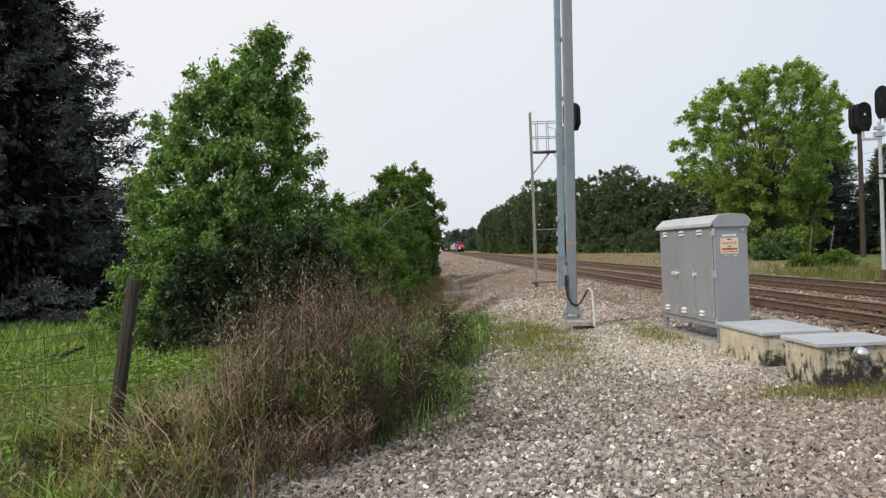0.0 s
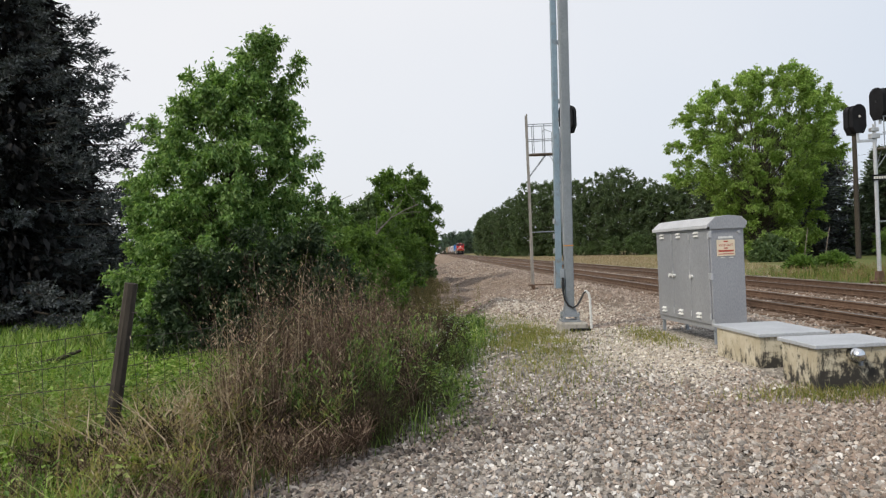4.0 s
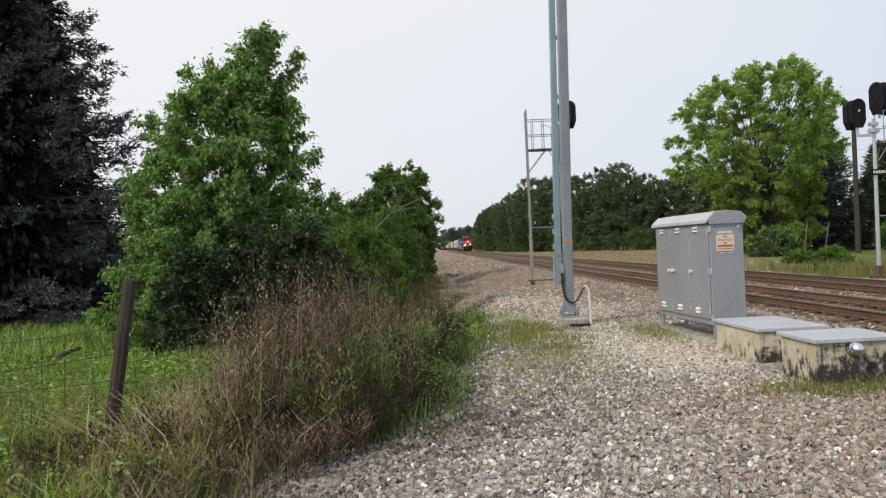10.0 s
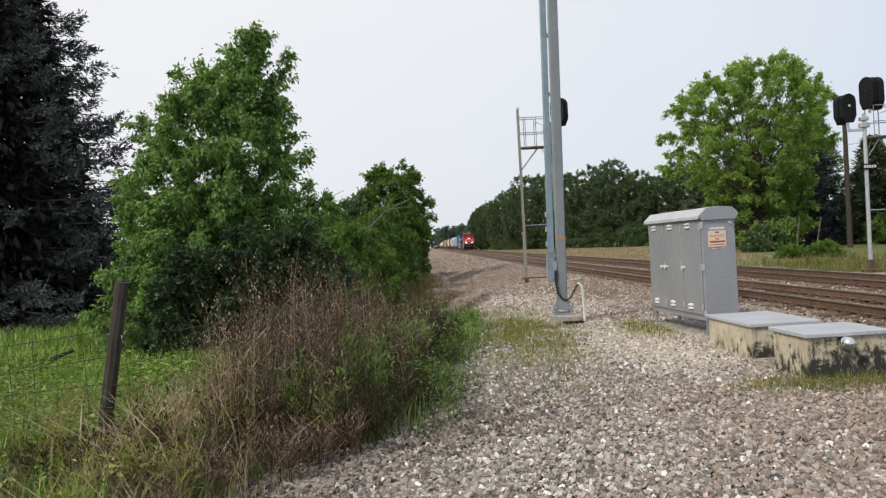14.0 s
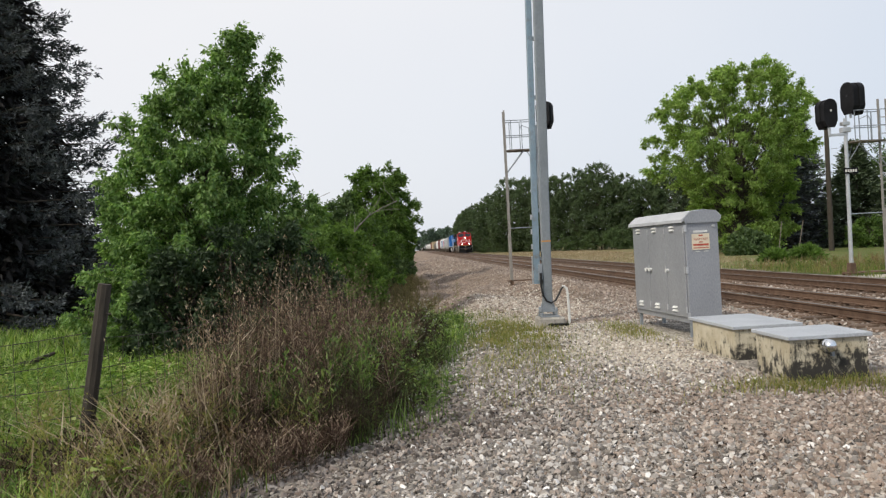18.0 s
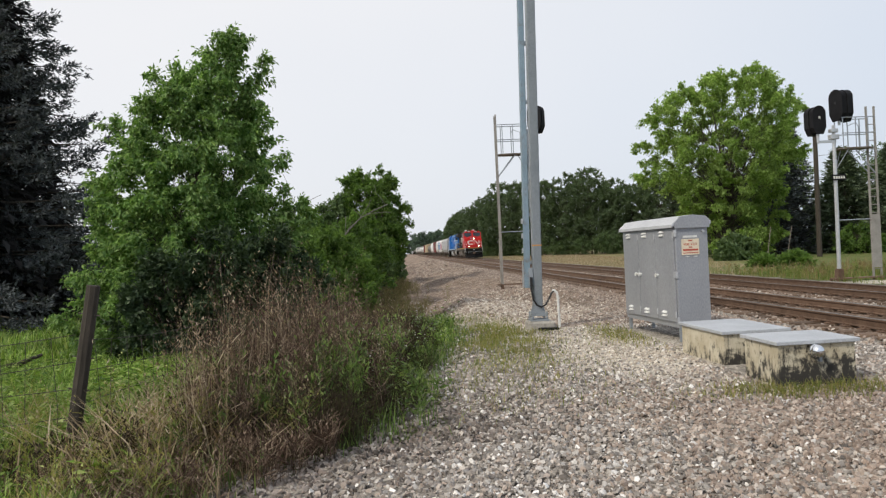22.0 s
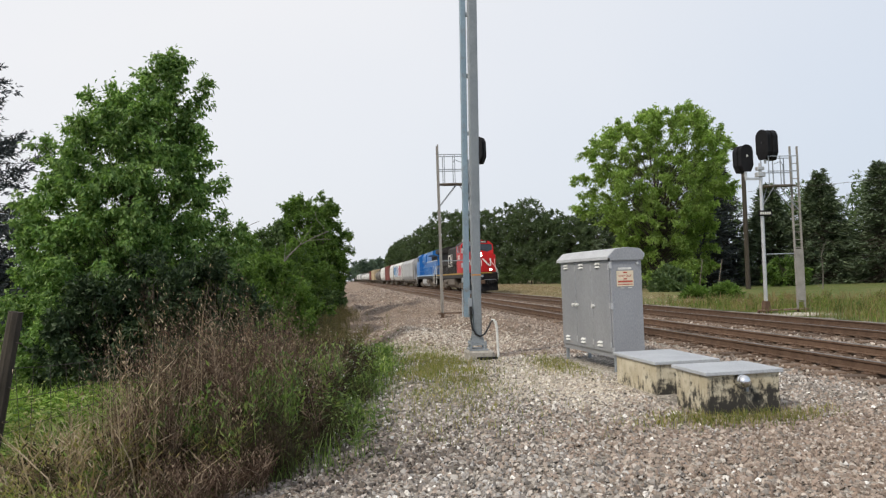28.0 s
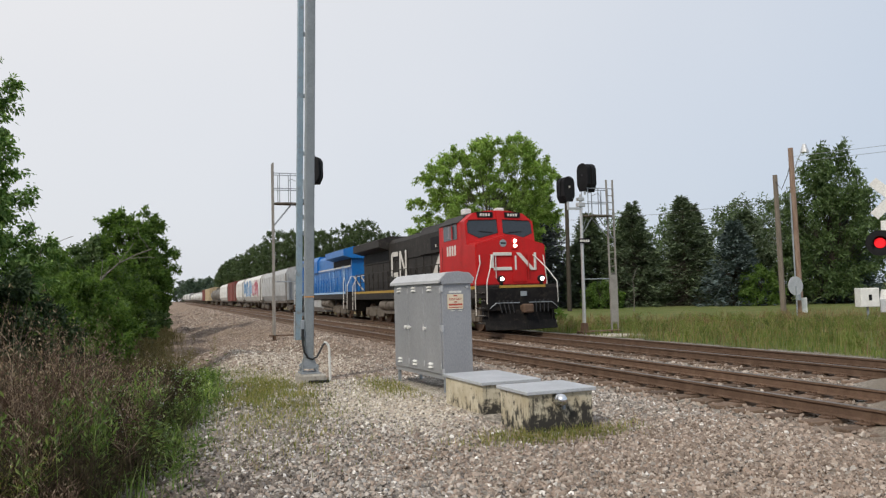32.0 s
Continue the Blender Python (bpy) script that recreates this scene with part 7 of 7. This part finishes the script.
G_GREEN = leafy("dark_green_weeds", [(0.036, 0.066, 0.016), (0.075, 0.13, 0.026), (0.14, 0.22, 0.045), (0.24, 0.29, 0.10)], 0.3, 0.5, 0.5)
G_LUSH = leafy("pasture_grass", [(0.045, 0.09, 0.014), (0.12, 0.21, 0.03), (0.22, 0.34, 0.06), (0.40, 0.44, 0.17)], 0.35, 0.5, 0.4)
G_WEED = leafy("dry_weeds", [(0.042, 0.027, 0.020), (0.086, 0.056, 0.040), (0.16, 0.11, 0.08), (0.38, 0.30, 0.22)], 0.22, 0.8, 0.25, 0.15, glow=(1.1, 1.0, 0.9))
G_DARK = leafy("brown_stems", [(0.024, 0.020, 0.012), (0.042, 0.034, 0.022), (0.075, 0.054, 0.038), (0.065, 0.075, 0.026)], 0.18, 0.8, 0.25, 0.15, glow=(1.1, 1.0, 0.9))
G_TAN = leafy("tan_ditch_weeds", [(0.10, 0.075, 0.045), (0.17, 0.13, 0.075), (0.13, 0.135, 0.05), (0.28, 0.22, 0.135)], 0.3, 0.8, 0.25, 0.15)
G_TUFT = leafy("yellow_green_tufts", [(0.11, 0.14, 0.032), (0.17, 0.205, 0.045), (0.27, 0.245, 0.08), (0.36, 0.29, 0.14)], 0.38, 0.6, 0.3)
G_FIELD = leafy("field_grass", [(0.075, 0.115, 0.025), (0.12, 0.17, 0.04), (0.18, 0.20, 0.06), (0.25, 0.20, 0.095)], 0.4, 0.6, 0.5)
G_RUSTY = leafy("rusty_field_weeds", [(0.13, 0.085, 0.05), (0.20, 0.14, 0.075), (0.28, 0.20, 0.11), (0.20, 0.19, 0.07)], 0.35, 0.7, 0.3)
G_STRAW = leafy("straw_grass", [(0.20, 0.145, 0.08), (0.32, 0.25, 0.145), (0.52, 0.44, 0.32)], 0.25, 0.7, 0.25, glow=(1.1, 1.0, 0.88))


def left_view(x, y):
    return (x > -0.68 * y - 0.8)


def weed_zone(x, y):
    """How thick the tall weeds stand: between the fence and the stone pad."""
    c = np.interp(y, [5.6, 6.5, 8, 11, 15, 20], [-1.45, -1.25, -1.1, -1.0, -0.9, -1.2])
    half = np.interp(y, [5.6, 6.4, 8, 11, 15, 20], [0.3, 0.75, 0.95, 1.15, 1.35, 1.3])
    return smooth01(1.15, 0.75, np.abs(x - c) / half) * smooth01(5.7, 6.3, y) * smooth01(21, 18, y)


gx, gy = scatter(95000, -12.0, 0.2, 4.2, 13.0, lambda x, y: left_view(x, y) * np.interp(y - 0.25 * x, [5.5, 7.0], [0.7, 1.0]) * (x < grass_edge(y) - 0.5) * (1 - 0.85 * weed_zone(x, y)) * (1 - 0.85 * np.exp(-(((x + 2.95) / 0.32) ** 2 + ((y - 6.55) / 0.5) ** 2))) * smooth01(-0.3, -1.3, x - np.interp(y, [4, 7, 9], [-1.3, -0.6, 0.6])), 401, 1.3)
pt = patchy(gx, gy, 1.1, 2.0)
blades("pasture_grass", "lush green pasture grass behind the fence", gx, gy, (0.06 + 0.46 * rs.rand(len(gx)) * np.clip(2.2 * pt - 0.6, 0.15, 1.2)), 0.007 + 0.012 * rs.rand(len(gx)), G_LUSH, 402, 0.75)
gx, gy = scatter(46000, -20.0, 0.9, 12.5, 27.0, lambda x, y: left_view(x, y) * (x < grass_edge(y) - 0.3) * (1 - 0.6 * weed_zone(x, y)), 403, 1.2)
pt = patchy(gx, gy, 0.7, 5.0)
blades("pasture_grass", "lush green pasture grass under the trees", gx, gy, 0.12 + 0.5 * rs.rand(len(gx)) * pt, 0.016 + 0.016 * rs.rand(len(gx)), G_LUSH, 404, 0.6)
# dry grass mixed in, thickest round the foot of the post
gx, gy = scatter(15000, -6.5, -0.6, 4.3, 9.5, lambda x, y: np.maximum(np.exp(-(((x + 2.35) / 0.6) ** 2 + ((y - 6.9) / 1.1) ** 2)), 0.10 * (x < -1.2)), 405)
blades("dry_grass", "matted dry tan grass round the fence post", gx, gy, 0.12 + 0.42 * rs.rand(len(gx)), 0.005 + 0.008 * rs.rand(len(gx)), G_STRAW, 406, 1.0)
# green fringe along the stone, in broken tufts
gx, gy = scatter(60000, -2.4, 1.8, 4.6, 19.0, lambda x, y: np.exp(-((x - grass_edge(y) + 0.42) / 0.36) ** 2) * np.clip(0.35 + 1.2 * np.sin(1.9 * y) * np.sin(1.1 * y + 2), 0.22, 1.0), 407, 1.2)
blades("verge_grass", "green verge grass creeping onto the stone", gx, gy, 0.05 + 0.34 * rs.rand(len(gx)) ** 1.7, 0.005 + 0.007 * rs.rand(len(gx)), G_GREEN, 408, 0.8)
# thin low tufts on the stone
gx, gy = scatter(115000, -0.2, 5.6, 6.8, 17.5, lambda x, y: clear_of_things(x, y) * (np.clip(2.6 * patchy(x, y, 1.3, 21.0) - 0.6, 0.08, 1) * np.exp(-(((x - 1.7) / 0.8) ** 2 + ((y - 13.6) / 2.8) ** 2)) + 1.6 * np.exp(-(((x - 4.3) / 0.75) ** 2 + ((y - 7.6) / 0.3) ** 2)) + 0.6 * np.exp(-(((x - 3.9) / 0.35) ** 2 + ((y - 13) / 1.2) ** 2)) + 0.12 * np.exp(-(((x - 1.2) / 0.7) ** 2 + ((y - 9) / 1.5) ** 2))), 409)
blades("stone_tufts", "thin yellow-green grass growing through the stones", gx, gy, 0.04 + 0.11 * rs.rand(len(gx)), 0.005 + 0.006 * rs.rand(len(gx)), G_TUFT, 410, 0.7)


def tall_weeds(name, label, clumps, zone, x0, x1, y0, y1, tall, mat, seed, stems=12, twigs=9, width=0.005, head=0.03, power=1.0, heads=None):
    """Clumps of thin stems fanning out, with side twigs, hanging leaves and loose seed heads."""
    rng = np.random.RandomState(seed)
    cx, cy = scatter(clumps, x0, x1, y0, y1, zone, seed + 7, power)
    hc = tall(cx, cy) * (0.62 + 0.5 * rng.rand(len(cx)))
    i = np.repeat(np.arange(len(cx)), stems)
    n = len(i)
    x, y = cx[i] + rng.randn(n) * 0.05, cy[i] + rng.randn(n) * 0.05
    h = hc[i] * (0.5 + 0.55 * rng.rand(n))
    a, k = rng.rand(n) * 6.283, (0.05 + 0.38 * rng.rand(n) ** 1.5) * h
    z0 = ground_z(x, y) - 0.02
    def along(u):
        return np.stack([x + np.cos(a) * k * u ** 1.6, y + np.sin(a) * k * u ** 1.6, z0 + h * u * (1 - 0.06 * u)], 1)
    side = np.stack([-np.sin(a), np.cos(a), 0 * a], 1) * width * 0.5
    us = (0.0, 0.35, 0.7)
    V = np.stack([p for u in us for p in (along(u) - side * (1 - 0.5 * u), along(u) + side * (1 - 0.5 * u))] + [along(1.0)], 1).reshape(-1, 3)
    q = np.arange(n) * 7
    F = np.concatenate([np.stack(t, 1) for t in ((q, q + 1, q + 3), (q, q + 3, q + 2), (q + 2, q + 3, q + 5), (q + 2, q + 5, q + 4), (q + 4, q + 5, q + 6))])
    tagged(raw("weed_stems", V, F, mat), label, "weeds", kind="stuff")
    m = n * twigs
    j = np.repeat(np.arange(n), twigs)
    u = 0.2 + 0.8 * rng.rand(m) ** 0.7
    c = np.stack([x[j] + np.cos(a[j]) * k[j] * u ** 1.6, y[j] + np.sin(a[j]) * k[j] * u ** 1.6, z0[j] + h[j] * u * (1 - 0.06 * u)], 1)
    b = rng.rand(m) * 6.283
    top = u > 0.74
    c += rng.randn(m, 3) * np.where(top, 0.022, 0.01)[:, None]
    d = np.stack([np.cos(b), np.sin(b), np.where(top, 0.9 + 0.9 * rng.rand(m), 0.25 + 1.3 * rng.rand(m))], 1)
    ln = np.where(top, head * (0.5 + rng.rand(m)), 0.06 + 0.16 * rng.rand(m))
    wd = np.where(top, head * 0.34, 0.004 + 0.005 * rng.rand(m))
    if heads:
        pick = (j % 4 < 1) & top
        tagged(leaf_mesh("seed_heads", c[pick], d[pick], rng.randn(m, 3)[pick], ln[pick] * 0.95, wd[pick] * 0.8, heads, None), "pale straw seed heads on the dry weeds", "weeds", kind="stuff")
        c, d, ln, wd, m = c[~pick], d[~pick], ln[~pick], wd[~pick], int((~pick).sum())
    return tagged(leaf_mesh(name, c, d, rng.randn(m, 3), ln, wd, mat, None), label, "weeds", kind="stuff")


tall_weeds("tall_weeds", "tall dry brown weeds with straw seed heads", 760, lambda x, y: weed_zone(x, y) * np.interp(x - grass_edge(y), [-1.9, -1.0, -0.3], [1.0, 0.36, 0.03]), -3.4, 0.4, 5.7, 11.5,
           lambda x, y: np.interp(y, [5.8, 6.8, 9.5, 12], [1.0, 1.95, 1.85, 1.4]) * np.interp(x - grass_edge(y), [-3.0, -2.5, -2.15, -1.75, -1.2, -0.6, -0.2], [0.2, 0.32, 0.62, 1.08, 0.9, 0.62, 0.4]), G_WEED, 412, 11, 9, 0.005, 0.034, heads=G_STRAW)
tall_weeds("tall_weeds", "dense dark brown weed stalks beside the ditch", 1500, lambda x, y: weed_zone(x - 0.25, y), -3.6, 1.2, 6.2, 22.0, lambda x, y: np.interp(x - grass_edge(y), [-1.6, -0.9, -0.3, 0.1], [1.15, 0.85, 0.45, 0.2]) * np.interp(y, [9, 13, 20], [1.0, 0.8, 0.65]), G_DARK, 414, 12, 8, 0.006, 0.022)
tall_weeds("straw_grass", "tall pale straw grass with drooping heads", 240, lambda x, y: np.exp(-(((x + 1.75) / 0.5) ** 2 + ((y - 6.9) / 0.9) ** 2)), -3.4, 0.0, 5.6, 10.0, lambda x, y: np.interp(x, [-2.6, -2.1, -1.7], [0.7, 1.2, 1.9]), G_STRAW, 446, 7, 9, 0.004, 0.036)
tall_weeds("green_weeds", "leafy green weeds at the edge of the stone", 420, lambda x, y: np.exp(-((x - grass_edge(y) + 0.5) / 0.45) ** 2) * np.clip(1.4 * np.sin(1.3 * y + 1) - 0.2, 0.03, 1), -1.8, 1.3, 6.3, 18.0, lambda x, y: 0.55 + 0 * x, G_GREEN, 416, 9, 16, 0.007, 0.06)
tall_weeds("green_weeds", "leafy green weeds among the dry stalks", 170, weed_zone, -3.0, 0.4, 5.8, 12.0, lambda x, y: 1.0 + 0 * x, G_GREEN, 436, 8, 14, 0.006, 0.06)
tall_weeds("ditch_weeds", "low brown weeds along the ditch", 1700, lambda x, y: np.exp(-((x - np.interp(y, [17, 30, 60], [-0.9, -0.5, -0.2])) / 0.95) ** 2), -3.0, 2.2, 17.0, 62.0, lambda x, y: 0.75 + 0 * x, G_TAN, 418, 8, 7, 0.012, 0.05, 1.4)
tall_weeds("brown_weeds", "matted rusty brown weeds below the fence", 150, lambda x, y: left_view(x, y) * smooth01(6.6, 5.6, y - 0.25 * x - 0.6) * (x < grass_edge(y) + 0.05), -3.4, -0.6, 4.3, 7.0, lambda x, y: 0.5 + 0 * x, G_WEED, 456, 9, 10, 0.005, 0.035)
tall_weeds("yellow_weeds", "yellow-green weeds with pale tips by the fence post", 60, lambda x, y: left_view(x, y) * (x < grass_edge(y) - 0.4), -4.6, -0.9, 4.6, 8.2, lambda x, y: 0.85 + 0 * x, G_TUFT, 466, 8, 14, 0.005, 0.035, heads=G_STRAW)


def broad_leaves(name, label, cx, cy, tall, leaf, mat, seed, per=12, category="weeds"):
    """Low leafy plants: leaves in loose tiers round a short stem."""
    rng = np.random.RandomState(seed)
    n = len(cx)
    i = np.repeat(np.arange(n), per)
    m = len(i)
    a = rng.rand(m) * 6.283
    up = rng.rand(m) ** 0.8
    h = tall[i] * up
    r = (0.02 + 0.10 * rng.rand(m)) * (0.5 + 2.2 * tall[i])
    c = np.stack([cx[i] + r * np.cos(a), cy[i] + r * np.sin(a), ground_z(cx[i], cy[i]) + 0.02 + h], 1)
    d = np.stack([np.cos(a), np.sin(a), 0.5 - 0.9 * rng.rand(m)], 1)
    ln = leaf * (0.6 + 0.8 * rng.rand(m))
    return tagged(leaf_mesh(name, c, d, rng.randn(m, 3) * 0.35 + (0, 0, 1), ln, ln * 0.42, mat, None), label, category, kind="stuff")


gx, gy = scatter(9000, -11.0, -0.9, 4.4, 14.0, lambda x, y: left_view(x, y) * (x < grass_edge(y) - 0.9) * (1 - 0.9 * weed_zone(x, y)) * np.clip(2.4 * patchy(x, y, 0.9, 14.0) - 0.75, 0.05, 1), 431, 1.2)
broad_leaves("pasture_weeds", "leafy green clover and dock in the pasture", gx, gy, 0.10 + 0.30 * rs.rand(len(gx)) ** 1.5, 0.085, G_LUSH, 432)
gx, gy = scatter(1300, -2.2, 1.3, 6.0, 17.0, lambda x, y: np.exp(-((x - grass_edge(y) + 0.55) / 0.42) ** 2) * np.clip(1.3 * np.sin(1.7 * y + 0.4) + 0.4, 0.1, 1), 433, 1.1)
broad_leaves("leafy_weeds", "green leafy weeds between the stone and the dry stalks", gx, gy, 0.12 + 0.55 * rs.rand(len(gx)) ** 1.6, 0.075, G_GREEN, 434)
gx, gy = scatter(420, -0.9, 0.9, 8.0, 15.0, lambda x, y: np.exp(-((x - grass_edge(y) + 0.75) / 0.4) ** 2), 435)
broad_leaves("white_flowers", "small white flower heads among the green weeds", gx, gy, 0.45 + 0.5 * rs.rand(len(gx)), 0.022, M_WHITE, 437, 5, "flowers")
gx, gy = scatter(2600, -3.2, -1.2, 5.2, 8.4, lambda x, y: np.exp(-(((x + 2.2) / 0.55) ** 2 + ((y - 6.7) / 0.9) ** 2)), 438)
blades("bent_straw", "bent pale straw leaves tangled below the fence post", gx, gy, 0.20 + 0.55 * rs.rand(len(gx)), 0.010 + 0.012 * rs.rand(len(gx)), G_STRAW, 439, 1.5)
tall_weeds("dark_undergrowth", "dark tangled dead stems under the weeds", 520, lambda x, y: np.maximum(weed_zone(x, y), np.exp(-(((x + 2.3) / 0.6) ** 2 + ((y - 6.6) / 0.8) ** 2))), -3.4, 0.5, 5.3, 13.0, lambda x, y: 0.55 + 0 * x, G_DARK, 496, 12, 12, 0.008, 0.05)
# the field beyond the tracks


def field_keep(x, y):
    return (x > 16.2) * (y > road_edge(x) + 0.6) * (x < 1.45 * y) * (1 - np.exp(-(((x - 17.3) / 0.9) ** 2 + ((y - 25.6) / 1.5) ** 2)))


gx, gy = scatter(90000, 16.0, 60.0, 12.5, 44.0, lambda x, y: field_keep(x, y) * smooth01(45, 36, y + 0.2 * (x - 20)), 421, 1.3)
tall = np.clip(2.0 * patchy(gx, gy, 0.32, 7.0) - 0.5, 0, 1)
blades("field_grass", "rough green field grass beyond the tracks", gx, gy, (0.08 + 0.32 * rs.rand(len(gx)) ** 1.5) * (0.45 + 1.1 * tall) * smooth01(46, 34, gy + 0.2 * gx), np.interp(gy, [14, 40, 80], [0.014, 0.026, 0.05]) * (0.7 + 0.6 * rs.rand(len(gx))), G_FIELD, 422, 0.4)
gx, gy = scatter(30000, 16.0, 50.0, 13.0, 48.0, lambda x, y: field_keep(x, y) * np.maximum(np.exp(-(((x - 35) / 3.5) ** 2 + ((y - 34) / 3) ** 2)), np.clip(patchy(x, y, 0.25, 9.0) * 4.0 - 1.75, 0.02, 0.7) * smooth01(46, 36, y)), 423)
blades("dry_field_weeds", "rusty dry weeds standing in the field", gx, gy, 0.15 + 0.4 * rs.rand(len(gx)), 0.012 + 0.014 * rs.rand(len(gx)), G_RUSTY, 424, 0.6)
gx, gy = scatter(40000, 15.6, 40.0, 30.0, 150.0, lambda x, y: (x > 15.6) * (x < 17.5 + 0.12 * y) * np.interp(y, [30, 80, 150], [0.4, 1.0, 0.8]), 425)
blades("dry_verge", "dry tan grass along the far track", gx, gy, 0.06 + 0.16 * rs.rand(len(gx)), 0.02 + 0.03 * rs.rand(len(gx)), G_STRAW, 426, 0.5)


tall_weeds("field_weeds", "leafy green weeds along the edge of the field", 520, lambda x, y: field_keep(x, y) * np.clip(patchy(x, y, 0.35, 3.0) * 4 - 1.5, 0.05, 1), 16.4, 34.0, 14.0, 36.0, lambda x, y: 0.62 + 0 * x, G_FIELD, 476, 9, 12, 0.012, 0.07)
tall_weeds("field_weeds", "rusty seeding weeds along the edge of the field", 260, lambda x, y: field_keep(x, y) * np.clip(patchy(x, y, 0.3, 9.0) * 4 - 1.7, 0.03, 1), 16.8, 38.0, 14.0, 38.0, lambda x, y: 0.72 + 0 * x, G_RUSTY, 486, 9, 10, 0.010, 0.06)


# ---- movement ----
def motions():
    """The train rolls towards the camera at a steady speed."""
    stops = [0.0, 0.1, 0.4] + [float(k) for k in range(1, 32)] + [31.6, 31.9, 32.0]
    for t, offset in TRAIN:
        rows = []
        for s in stops:
            y = FRONT_Y + offset + SPEED * (32.0 - s)
            turned = t is blue
            rows.append((s, pose(TRACK_X, y + (22.3 if turned else 0.0), RAIL_Z + float(rise(y + 9.0)), 0, 0, 180 if turned else 0)))
        walk(t, rows)


motions()
